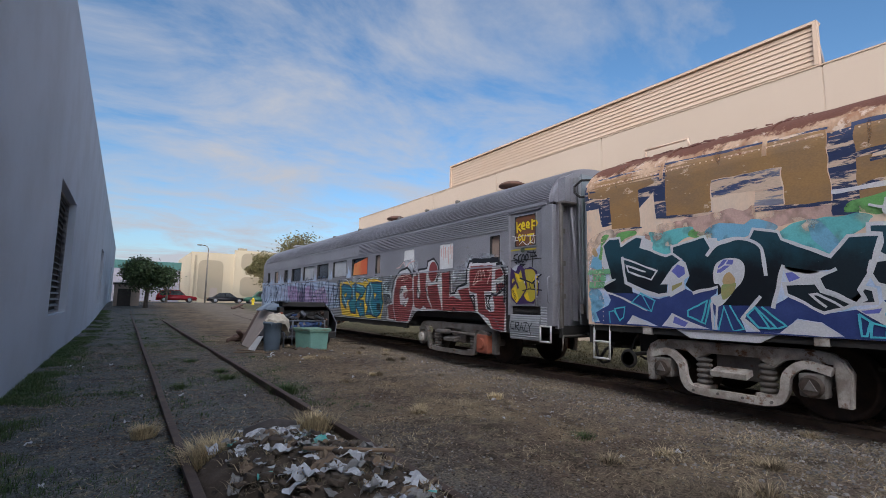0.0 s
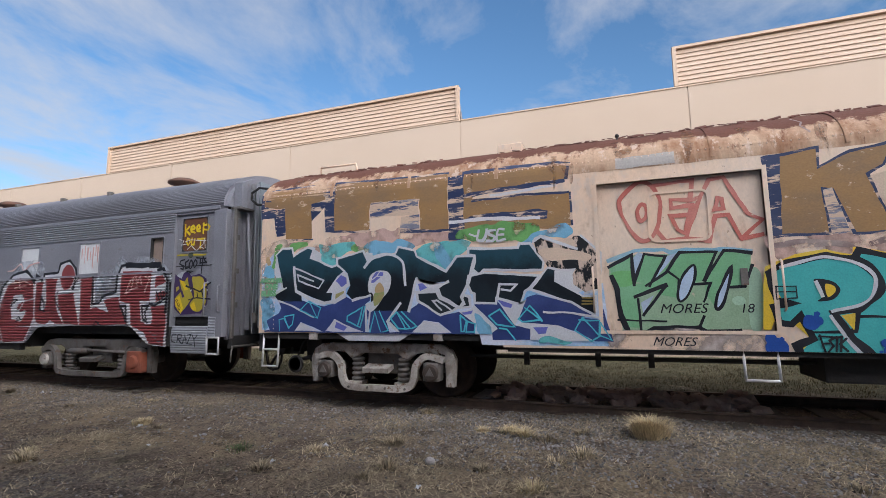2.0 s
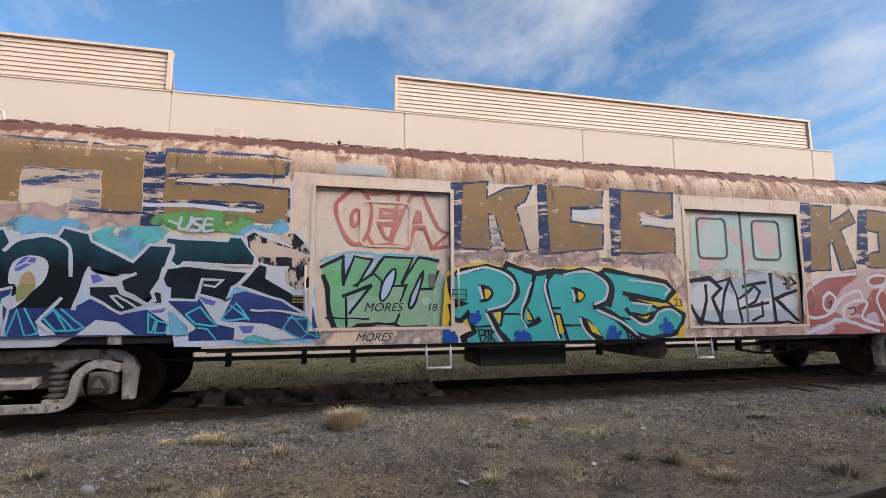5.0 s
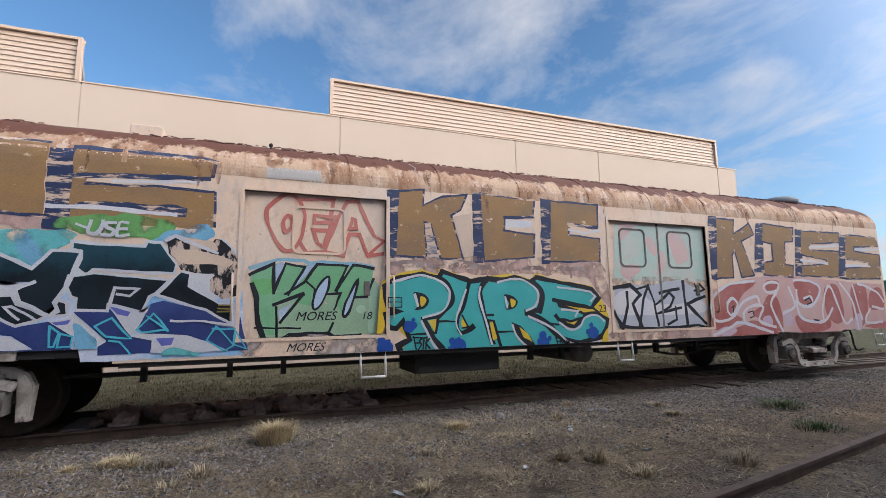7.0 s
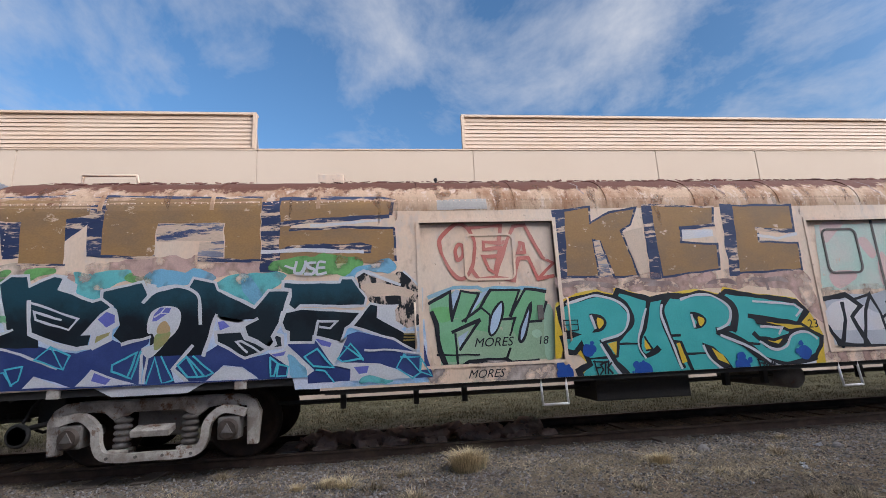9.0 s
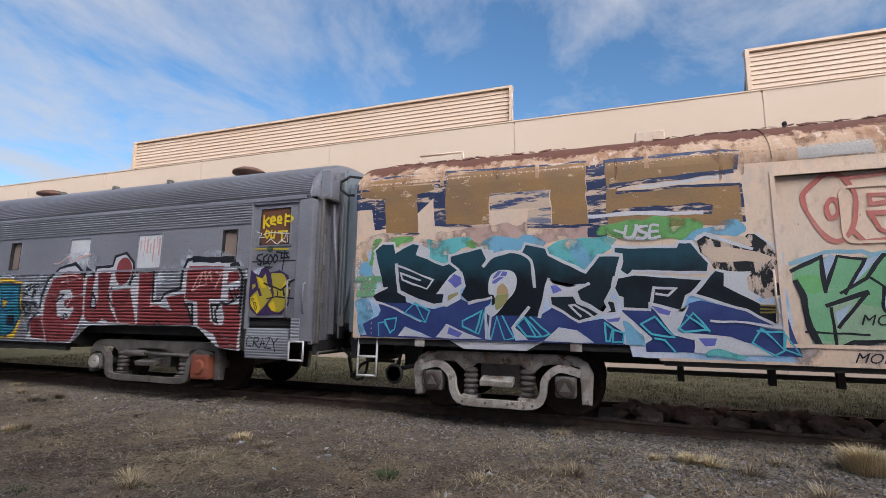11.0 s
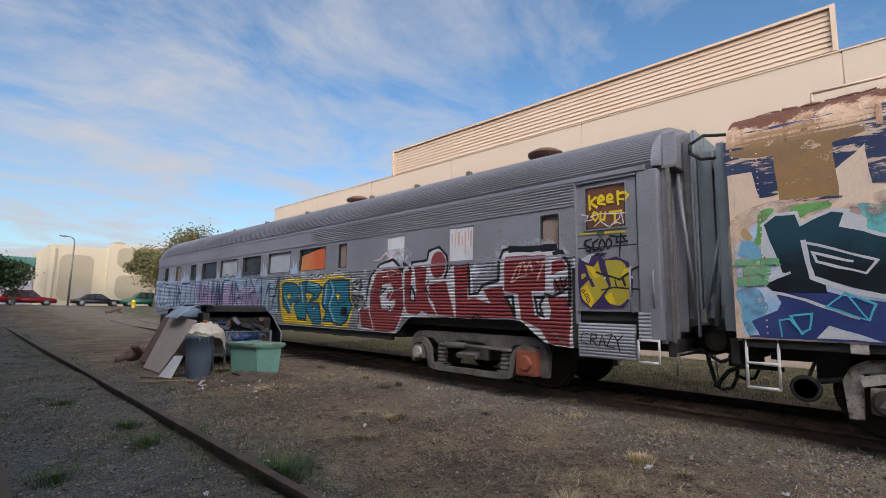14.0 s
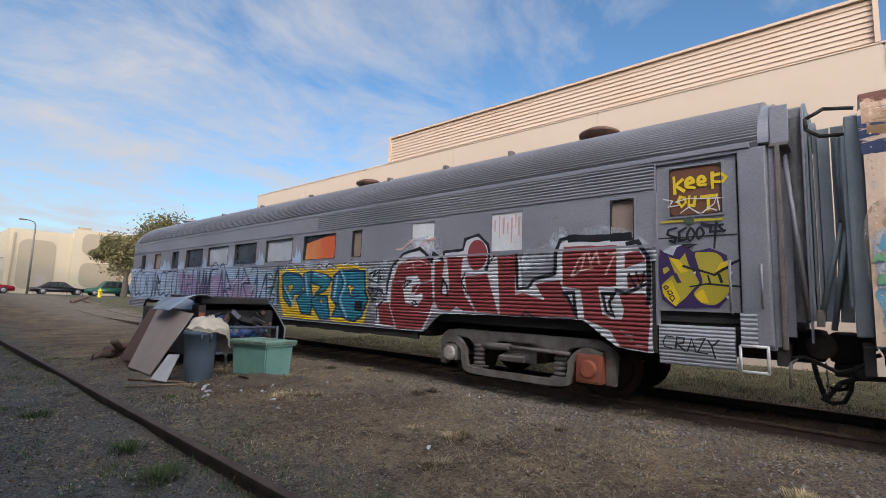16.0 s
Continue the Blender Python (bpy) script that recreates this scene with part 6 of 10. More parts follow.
stroke(AT, BLACK, 0.03, [(0.81, 0.69), (0.9, 0.61), (0.89, 0.51)])
stroke(AT, BLACK, 0.035, [(1.18, 0.59), (1.41, 0.94), (1.69, 0.9)])
stroke(AT, BLACK, 0.035, [(1.4, 0.5), (1.6, 0.5), (1.69, 0.75)])
stroke(AT, BLACK, 0.06, [(0.13, 0.66), (0.18, 0.5), (0.21, 0.18), (0.28, 0)])
stroke(AT, BLACK, 0.045, [(0.17, -0.06), (0.46, -0.04), (0.59, 0.02), (1.09, 0.03), (1.16, -0.02), (1.51, -0.01)])
stroke(AT, BLACK, 0.02, [(0.18, 0.12), (0.73, 0.1)])
stroke(AT, BLACK, 0.03, [(1.15, 0.16), (1.09, 0.03)])
letter(AT, HAZE_BLUE, BLACK, 0.03, [(1.07, 0.78), (0.94, 0.64), (0.88, 0.43), (0.91, 0.34), (1, 0.43), (1.08, 0.66)], True)
letter(AT, HAZE_BLUE, BLACK, 0.03, [(1.48, 0.74), (1.33, 0.47), (1.27, 0.29), (1.31, 0.25), (1.4, 0.41)], True)
fill(AT, PALE_GREEN, [(1.59, 0.34), (1.58, 0.37), (1.55, 0.39), (1.51, 0.39), (1.47, 0.37), (1.46, 0.34), (1.47, 0.31), (1.5, 0.29), (1.54, 0.29), (1.58, 0.31)], True)
stroke(AT, RED, 0.05, [(0.5, 1.87), (0.31, 1.7), (0.27, 1.57), (0.33, 1.35), (0.49, 1.12), (0.63, 1.15), (0.72, 1.33), (0.75, 1.6), (0.66, 1.81)], closed=True, smooth=True)
stroke(AT, RED, 0.05, [(0.53, 1.58), (0.48, 1.49), (0.51, 1.37), (0.58, 1.42), (0.59, 1.54)], closed=True, smooth=True)
stroke(AT, RED, 0.048, [(0.71, 1.81), (1.13, 1.84), (1.09, 1.59), (1.2, 1.61), (1.02, 1.12), (0.79, 1.09), (0.69, 1.24)])
stroke(AT, RED, 0.048, [(1.02, 1.12), (1.27, 1.06), (1.35, 1.37), (1.49, 1.37), (1.61, 1.07), (1.82, 1.11)])
stroke(AT, RED, 0.048, [(1.61, 1.07), (1.84, 1.29), (1.69, 1.37), (1.47, 1.84), (1.31, 1.82), (1.2, 1.61)])
stroke(AT, RED, 0.048, [(1.09, 1.59), (0.87, 1.61), (0.87, 1.5), (1.11, 1.52)])
stroke(AT, RED, 0.048, [(1.11, 1.52), (1.01, 1.17), (0.93, 1.22), (0.86, 1.4), (1.1, 1.4)])
stroke(AT, RED, 0.048, [(1.39, 1.59), (1.35, 1.45), (1.44, 1.45), (1.43, 1.58), (1.39, 1.59)])

# brown block letters beyond the door
AT = (BAG_SIDE, -1.85, 2.2)
fill(AT, OLD_BLUE, [(0.02, 1.02), (0.2, 1.05), (0.14, 0.06), (0.06, 0.05)])
fill(AT, OLD_BLUE, [(1.36, 1.1), (1.52, 1.11), (1.52, 0.02), (1.36, 0.02)])
fill(AT, OLD_BLUE, [(2.58, 1.09), (2.77, 1.09), (2.71, 0.03), (2.56, 0.03)])
letter(AT, BROWN, OLD_BLUE, 0.03, [(0.19, 1.03), (0.58, 1.08), (0.57, 0.84), (0.87, 1), (1.27, 1.05), (1.16, 0.81), (1.01, 0.72), (1.19, 0.07), (0.83, 0.05), (0.68, 0.56), (0.58, 0.59), (0.62, 0.07), (0.14, 0.08)])
letter(AT, BROWN, OLD_BLUE, 0.03, [(1.49, 1.09), (2.47, 1.05), (2.43, 0.77), (1.92, 0.74), (1.9, 0.53), (2.45, 0.49), (2.42, 0.13), (1.54, 0.04)])
letter(AT, BROWN, OLD_BLUE, 0.03, [(2.77, 1.07), (3.72, 1.07), (3.7, 0.64), (3.12, 0.69), (3.11, 0.52), (3.72, 0.48), (3.71, 0.09), (2.71, 0.06)])
fill(AT, PALE, [(1.93, 0.72), (2.41, 0.71), (2.4, 0.61), (1.92, 0.57)])
stroke(AT, OLD_BLUE, 0.05, [(1.92, 0.74), (2.43, 0.78)])
stroke(AT, PALE, 0.04, [(3.12, 0.61), (3.4, 0.56), (3.72, 0.62)])
stroke(AT, OLD_BLUE, 0.05, [(3.1, 0.71), (3.66, 0.67)])
fill(AT, SCRAPE, [(0.58, 0.56), (0.68, 0.58), (0.79, 0.07), (0.63, 0.07)])
fill(AT, CREAM, [(1.03, 0.7), (1.33, 0.76), (1.35, 0.11), (1.21, 0.09)])
stroke(AT, SOOT, 0.06, [(0.09, -0.03), (0.41, 0), (0.74, -0.06)], smooth=True)
stroke(AT, SOOT, 0.06, [(0.98, -0.06), (1.29, 0.01), (1.51, -0.08)], smooth=True)
stroke(AT, SOOT, 0.05, [(2.78, -0.05), (3.06, -0.02), (3.11, -0.17)], smooth=True)

# overspray over and under the letters
AT = (BAG_SIDE, -1.85, 2.1)
fill(AT, ROSE_CLOUD, [(0.0, 0.2), (0.9, 0.22), (2.0, 0.2), (3.2, 0.2), (3.75, 0.15), (3.85, -0.6), (3.4, -0.1), (2.2, -0.05), (1.0, -0.05), (0.2, -0.12)], True)
for u0 in (0.32, 1.25, 2.15, 2.95):
    fill(AT, SOOT, [(u0, 0.02), (u0 + 0.18, 0.09), (u0 + 0.42, 0.08), (u0 + 0.5, 0.0), (u0 + 0.3, 0.03)], True)
AT = (BAG_SIDE, 0.0, 0.96)
fill(AT, DUST_CLOUD, [(0.1, 0.22), (0.9, 0.24), (1.7, 0.2), (1.7, 0.01), (0.1, 0.01)], True)
AT = (BAG_SIDE, -5.8, 0.96)
fill(AT, ROSE_CLOUD, [(0.0, 0.15), (1.2, 0.16), (2.3, 0.16), (2.3, 0.01), (0.0, 0.01)], True)

# turquoise four-letter piece on yellow
AT = (BAG_SIDE, -1.85, 0.95)
fill(AT, YELLOW, [(-0.05, 0.97), (0.26, 1.11), (0.55, 1.15), (0.79, 1.08), (0.8, 1.16), (1.02, 1.11), (1.29, 1.02), (1.59, 1.06), (1.98, 1.11), (2.36, 1.03), (2.41, 1.12), (2.68, 1.05), (3.51, 0.93), (3.67, 0.75), (3.77, 0.56), (3.82, 0.41), (3.77, -0.08), (3.16, -0.07), (0.19, -0.01), (0.31, 0.16), (0.2, 0.3), (0, 0.37), (-0.05, 0.25), (-0.12, 0.25), (-0.08, 0.75)])
fill(AT, TURQUOISE, [(-0.02, 0.9), (0.17, 1.01), (0.55, 1.08), (0.8, 1.04), (0.85, 1.12), (1.29, 1), (1.27, 0.96), (1.57, 1.02), (1.74, 1.01), (2.04, 1.06), (2.37, 0.99), (2.44, 1.05), (3.51, 0.88), (3.63, 0.72), (3.49, 0.56), (3.29, 0.42), (3.59, 0.48), (3.77, 0.35), (3.74, 0.26), (3.63, 0.06), (3.6, -0.08), (0.21, -0.01), (0.34, 0.16), (0.27, 0.35), (0.04, 0.33), (0, 0.51), (0.1, 0.57)])
stroke(AT, BLACK, 0.07, [(0.22, -0.01), (0.19, 0.08), (0.34, 0.16), (0.25, 0.41), (0.16, 0.32), (0.04, 0.33), (0, 0.51), (0.18, 0.55), (0.04, 0.59), (-0.02, 0.9), (0.17, 1.01), (0.55, 1.08), (0.8, 1.03), (0.85, 1.12), (1.28, 0.99)])
stroke(AT, BLACK, 0.07, [(1.28, 0.98), (1.59, 1.02), (1.8, 1.01), (2.04, 1.05), (2.34, 0.99), (2.44, 1.05), (2.96, 0.97), (3.51, 0.88), (3.63, 0.73), (3.48, 0.57)])
stroke(AT, BLACK, 0.06, [(3.48, 0.57), (2.75, 0.7)])
stroke(AT, BLACK, 0.06, [(2.78, 0.45), (2.92, 0.29), (3.11, 0.27), (3.27, 0.36), (3.32, 0.43), (3.59, 0.49), (3.79, 0.37), (3.76, 0.26), (3.65, 0.11)])
stroke(AT, BLACK, 0.085, [(0.8, 1.03), (0.94, 0.91), (1, 0.75), (0.94, 0.61), (0.78, 0.48)], smooth=True)
stroke(AT, BLACK, 0.06, [(0.78, 0.48), (0.55, 0.44), (0.64, 0.23), (0.73, 0.25), (0.77, 0.48)])
stroke(AT, BLACK, 0.08, [(0.59, 0.37), (0.71, 0.15), (0.86, -0.02)])
fill(AT, BLACK, [(0.41, 0.81), (0.57, 0.79), (0.64, 0.69), (0.56, 0.58), (0.42, 0.57), (0.47, 0.63)], True)
fill(AT, YELLOW, [(0.51, 0.75), (0.59, 0.73), (0.59, 0.67), (0.52, 0.61)], True)
fill(AT, YELLOW, [(0.62, 0.41), (0.75, 0.44), (0.72, 0.25)])
stroke(AT, BLACK, 0.07, [(1.28, 0.98), (1.21, 0.73), (1.11, 0.51), (1.07, 0.34), (1.14, 0.23), (1.32, 0.31)], smooth=True)
fill(AT, YELLOW, [(1.16, 0.48), (1.23, 0.31), (1.16, 0.3), (1.13, 0.36)])
stroke(AT, BLACK, 0.03, [(1.16, 0.48), (1.24, 0.31), (1.16, 0.3)])
stroke(AT, BLACK, 0.03, [(0.78, 0.4), (1.09, 0.4)])
stroke(AT, BLACK, 0.03, [(0.35, 0.23), (0.64, 0.23)])
stroke(AT, BLACK, 0.03, [(1.65, 0.23), (2.04, 0.22)])
stroke(AT, BLACK, 0.03, [(2.62, 0.34), (2.82, 0.31)])
stroke(AT, BLACK, 0.075, [(1.58, 1.02), (1.48, 0.9), (1.46, 0.73), (1.52, 0.47), (1.64, 0.07)], smooth=True)
stroke(AT, BLACK, 0.04, [(1.52, 0.47), (1.66, 0.48)])
stroke(AT, BLACK, 0.05, [(1.59, 0.39), (1.66, 0.38), (1.77, 0.03)])
fill(AT, YELLOW, [(1.6, 0.38), (1.65, 0.38), (1.72, 0.13), (1.65, 0.11)])
stroke(AT, BLACK, 0.09, [(2.36, 0.99), (2.5, 0.86), (2.53, 0.72), (2.47, 0.54)], smooth=True)
stroke(AT, BLACK, 0.07, [(2.24, 0.53), (2.49, 0.54), (2.53, 0.7)])
fill(AT, BLACK, [(1.86, 0.78), (2.02, 0.76), (2.09, 0.67), (2.01, 0.57), (1.89, 0.56), (1.94, 0.65)], True)
fill(AT, YELLOW, [(1.97, 0.72), (2.05, 0.7), (2.05, 0.64), (1.98, 0.59)], True)
fill(AT, BLACK, [(1.97, 0.37), (2.13, 0.31), (2.29, 0.15), (2.37, 0.02), (2.39, -0.06), (2.26, -0.06), (2.06, 0.15)])
fill(AT, YELLOW, [(2.1, 0.3), (2.25, 0.19), (2.33, 0.06), (2.18, 0.13)])
stroke(AT, BLACK, 0.1, [(2.27, 0.5), (2.59, 0.33), (2.85, 0.11), (3.05, 0.03), (3.3, 0.01), (3.61, 0.09)], smooth=True)
letter(AT, YELLOW, BLACK, 0.045, [(2.83, 0.65), (3.29, 0.59), (3.51, 0.57), (3.6, 0.5), (3.31, 0.47), (3.19, 0.53), (2.85, 0.61)])
letter(AT, YELLOW, BLACK, 0.045, [(2.87, 0.4), (3.05, 0.36), (3.26, 0.41), (3.12, 0.28), (2.97, 0.32)])
stroke(AT, BLACK, 0.04, [(2.78, 0.7), (2.85, 0.64)])
stroke(AT, WHITE, 0.034, [(0.11, 0.96), (0.34, 1.03), (0.55, 1.06), (0.78, 1), (0.94, 0.88), (0.96, 0.75), (0.89, 0.59), (0.76, 0.51), (0.55, 0.46)], smooth=True)
stroke(AT, WHITE, 0.034, [(1.22, 0.85), (1.08, 0.51), (1.06, 0.34), (1.13, 0.21)], smooth=True)
stroke(AT, WHITE, 0.034, [(1.46, 0.89), (1.44, 0.73), (1.54, 0.39), (1.63, 0.05)], smooth=True)
stroke(AT, WHITE, 0.034, [(1.76, 0.97), (1.98, 1.02), (2.22, 1), (2.42, 0.88), (2.47, 0.75), (2.39, 0.6), (2.24, 0.54)], smooth=True)
stroke(AT, WHITE, 0.034, [(2.28, 0.45), (2.73, 0.24), (2.99, 0.04), (3.26, -0.02), (3.62, 0.03)], smooth=True)
stroke(AT, WHITE, 0.034, [(2.84, 0.34), (3.04, 0.23), (3.23, 0.27), (3.34, 0.41), (3.56, 0.45), (3.71, 0.35)], smooth=True)
stroke(AT, WHITE, 0.034, [(0.53, 0.4), (0.64, 0.18), (0.77, -0.01)], smooth=True)
stroke(AT, WHITE, 0.034, [(1.99, 0.32), (2.06, 0.15), (2.27, -0.04)], smooth=True)
stroke(AT, WHITE, 0.034, [(2.84, 0.9), (3.46, 0.84), (3.56, 0.76), (3.47, 0.68)])
stroke(AT, WHITE, 0.034, [(2.9, 0.55), (3.21, 0.52), (3.15, 0.44)])
stroke(AT, WHITE, 0.034, [(1.88, 0.74), (1.9, 0.59)])
stroke(AT, WHITE, 0.034, [(0.43, 0.78), (0.47, 0.63)])
fill(AT, SPOT_BLUE, [(0.11, 0.06), (0.09, 0.12), (0.04, 0.16), (-0.03, 0.16), (-0.09, 0.12), (-0.12, 0.06), (-0.1, -0), (-0.04, -0.04), (0.03, -0.05), (0.09, -0.01)], True)
fill(AT, SPOT_BLUE, [(-0, 0.15), (-0.01, 0.18), (-0.04, 0.21), (-0.08, 0.21), (-0.11, 0.19), (-0.12, 0.15), (-0.11, 0.12), (-0.08, 0.09), (-0.05, 0.09), (-0.01, 0.11)], True)
fill(AT, SPOT_BLUE, [(0.07, 0.16), (0.06, 0.17), (0.05, 0.18), (0.04, 0.18), (0.03, 0.17), (0.02, 0.16), (0.03, 0.14), (0.04, 0.14), (0.05, 0.13), (0.06, 0.14)], True)
fill(AT, SPOT_BLUE, [(0.43, 0.33), (0.42, 0.38), (0.37, 0.41), (0.32, 0.42), (0.28, 0.39), (0.26, 0.34), (0.27, 0.29), (0.31, 0.26), (0.37, 0.26), (0.41, 0.29)], True)
fill(AT, SPOT_BLUE, [(0.46, 0.35), (0.45, 0.38), (0.43, 0.4), (0.39, 0.4), (0.37, 0.38), (0.36, 0.35), (0.36, 0.32), (0.39, 0.3), (0.42, 0.3), (0.45, 0.32)], True)
fill(AT, SPOT_BLUE, [(0.43, 0.43), (0.43, 0.44), (0.41, 0.46), (0.39, 0.46), (0.37, 0.45), (0.37, 0.43), (0.37, 0.41), (0.39, 0.4), (0.41, 0.4), (0.42, 0.41)], True)
fill(AT, SPOT_BLUE, [(0.36, 0.38), (0.35, 0.4), (0.33, 0.42), (0.3, 0.42), (0.28, 0.4), (0.27, 0.38), (0.27, 0.35), (0.3, 0.34), (0.32, 0.34), (0.35, 0.35)], True)
fill(AT, SPOT_BLUE, [(1.21, 0.03), (1.19, 0.11), (1.13, 0.15), (1.05, 0.15), (0.98, 0.11), (0.95, 0.04), (0.97, -0.03), (1.03, -0.08), (1.11, -0.08), (1.18, -0.04)], True)
fill(AT, SPOT_BLUE, [(1.03, 0.11), (1.02, 0.14), (1, 0.16), (0.97, 0.16), (0.94, 0.14), (0.93, 0.12), (0.94, 0.09), (0.97, 0.07), (1, 0.07), (1.02, 0.09)], True)
fill(AT, SPOT_BLUE, [(1.11, 0.15), (1.11, 0.16), (1.1, 0.17), (1.08, 0.17), (1.07, 0.16), (1.06, 0.15), (1.07, 0.13), (1.08, 0.13), (1.09, 0.13), (1.1, 0.13)], True)
fill(AT, SPOT_BLUE, [(0.95, 0.03), (0.94, 0.04), (0.92, 0.04), (0.91, 0.03), (0.91, 0.02), (0.92, 0.01), (0.93, 0.01), (0.94, 0.02)], True)
fill(AT, SPOT_BLUE, [(2.63, 0.03), (2.61, 0.09), (2.56, 0.13), (2.49, 0.13), (2.44, 0.09), (2.41, 0.03), (2.43, -0.03), (2.48, -0.07), (2.54, -0.07), (2.6, -0.03)], True)
fill(AT, SPOT_BLUE, [(2.58, 0.15), (2.57, 0.18), (2.54, 0.21), (2.5, 0.21), (2.46, 0.19), (2.45, 0.15), (2.46, 0.11), (2.49, 0.09), (2.53, 0.09), (2.56, 0.11)], True)
fill(AT, SPOT_BLUE, [(2.67, 0.11), (2.67, 0.13), (2.65, 0.14), (2.63, 0.14), (2.61, 0.13), (2.6, 0.11), (2.61, 0.09), (2.62, 0.07), (2.65, 0.07), (2.67, 0.09)], True)
fill(AT, SPOT_BLUE, [(2.49, 0.07), (2.48, 0.1), (2.46, 0.11), (2.44, 0.11), (2.42, 0.1), (2.41, 0.07), (2.41, 0.05), (2.43, 0.04), (2.46, 0.04), (2.48, 0.05)], True)
fill(AT, SPOT_BLUE, [(3.59, 0.17), (3.57, 0.22), (3.52, 0.26), (3.46, 0.26), (3.4, 0.23), (3.38, 0.17), (3.39, 0.11), (3.44, 0.08), (3.51, 0.07), (3.56, 0.11)], True)
fill(AT, SPOT_BLUE, [(3.49, 0.29), (3.48, 0.31), (3.47, 0.33), (3.44, 0.33), (3.42, 0.31), (3.41, 0.29), (3.41, 0.27), (3.43, 0.26), (3.46, 0.26), (3.48, 0.27)], True)
fill(AT, SPOT_BLUE, [(3.41, 0.18), (3.41, 0.21), (3.39, 0.22), (3.36, 0.22), (3.34, 0.21), (3.33, 0.18), (3.33, 0.16), (3.35, 0.15), (3.38, 0.15), (3.4, 0.16)], True)
stroke(AT, BLACK, 0.022, [(0.4, 0.2), (0.44, 0.02)])
stroke(AT, BLACK, 0.022, [(0.39, 0.19), (0.51, 0.18)])
stroke(AT, BLACK, 0.022, [(0.42, 0.11), (0.48, 0.11)])
stroke(AT, BLACK, 0.022, [(0.55, 0.17), (0.49, 0.14), (0.52, 0.08), (0.47, 0.02)])
stroke(AT, BLACK, 0.022, [(0.51, 0.17), (0.6, 0.18)])
stroke(AT, BLACK, 0.022, [(0.56, 0.17), (0.54, 0.03)])
stroke(AT, BLACK, 0.022, [(0.6, 0.18), (0.58, 0.03)])
stroke(AT, BLACK, 0.022, [(0.64, 0.16), (0.58, 0.1), (0.64, 0.03)])
stroke(AT, BLACK, 0.022, [(2.76, 0.1), (2.78, -0.02)])
stroke(AT, BLACK, 0.022, [(2.75, 0.1), (2.84, 0.1)])
stroke(AT, BLACK, 0.022, [(2.77, 0.05), (2.83, 0.05)])
stroke(AT, BLACK, 0.022, [(2.82, -0.02), (2.84, 0.07), (2.87, 0.01), (2.9, 0.06), (2.91, -0.02)])
stroke(AT, BLACK, 0.022, [(2.92, -0.02), (2.96, 0.07), (2.97, -0.02)])
stroke(AT, BLACK, 0.022, [(2.98, -0.02), (2.99, 0.06), (3.02, -0.02)])
stroke(AT, BLACK, 0.014, [(0.04, 0.74), (0.23, 0.74), (0.23, 0.61), (0.04, 0.6), (0.04, 0.74)])
stroke(AT, BLACK, 0.014, [(0.04, 0.68), (0.23, 0.68)])
stroke(AT, BLACK, 0.014, [(0.13, 0.68), (0.12, 0.6)])

# silver lettering on the double door
AT = (DOOR_SIDE, -5.8, 1.1)
fill(AT, MINT, [(0.16, 1.87), (0.24, 1.86), (1.11, 1.87), (2.32, 1.9), (2.19, 0.88), (0.07, 0.87)])
fill(AT, BLUSH, [(0.3, 1.9), (0.64, 1.89), (0.52, 1.77), (0.3, 1.58), (0.23, 1.76)], True)
fill(AT, BLUSH, [(0.97, 1.65), (1.09, 1.42), (0.99, 1.33), (0.82, 1.6)], True)
fill(AT, BLUSH, [(1.37, 1.76), (1.65, 1.72), (1.85, 1.35), (1.58, 1.18), (1.43, 1.43)], True)
fill(AT, BLUSH, [(0.28, 1.14), (0.63, 1.16), (0.67, 1.05), (0.37, 0.89), (0.24, 1)], True)
fill(AT, BLUSH, [(1.18, 1.43), (1.28, 1.2), (1.09, 0.92), (1.07, 1.19)], True)
fill(AT, HAZE_CREAM, [(0.1, 0.91), (1.13, 0.96), (2.19, 0.9), (2.18, 0.78), (0.08, 0.74)], True)
fill(AT, CHROME_PAINT, [(0.07, 0.76), (0.42, 0.82), (0.82, 0.78), (1.18, 0.87), (1.61, 0.9), (2.15, 0.66), (2.1, 0.07), (1.62, 0.05), (0.85, 0.06), (0.08, 0.1)])
fill(AT, PALE, [(0.13, 0.65), (0.52, 0.72), (0.9, 0.51), (1.49, 0.46), (2, 0.55), (2.07, 0.31), (0.1, 0.31)], True)
stroke(AT, BLACK, 0.07, [(0.07, 0.75), (0.42, 0.8), (0.63, 0.63), (0.45, 0.48), (0.62, 0.08)])
stroke(AT, BLACK, 0.06, [(0.34, 0.67), (0.33, 0.43), (0.21, 0.09), (0.09, 0.25)])
stroke(AT, BLACK, 0.05, [(0.57, 0.09), (0.7, 0.56), (0.82, 0.78), (0.93, 0.51), (1, 0.1)])
stroke(AT, BLACK, 0.05, [(0.98, 0.47), (1.3, 0.67), (1.4, 0.58), (1.3, 0.42), (0.96, 0.3), (1.55, 0.4)])
stroke(AT, BLACK, 0.04, [(1.43, 0.42), (1.43, 0.19), (1.22, 0.11)])
stroke(AT, BLACK, 0.06, [(1.65, 0.87), (1.66, 0.55), (1.69, 0.05)])
stroke(AT, BLACK, 0.06, [(2.15, 0.6), (1.71, 0.47), (2.14, 0.11)])
stroke(AT, BLACK, 0.05, [(0.04, 0.35), (0.16, 0.1), (0.85, 0.04), (1.94, 0.08), (2.31, 0)])
stroke(AT, BLACK, 0.04, [(0.52, 0.72), (0.82, 0.79)])
stroke(AT, BLACK, 0.05, [(1.07, 0.67), (1.53, 0.74)])
stroke(AT, BLACK, 0.035, [(1.93, 0.83), (2, 0.73), (1.91, 0.71)])
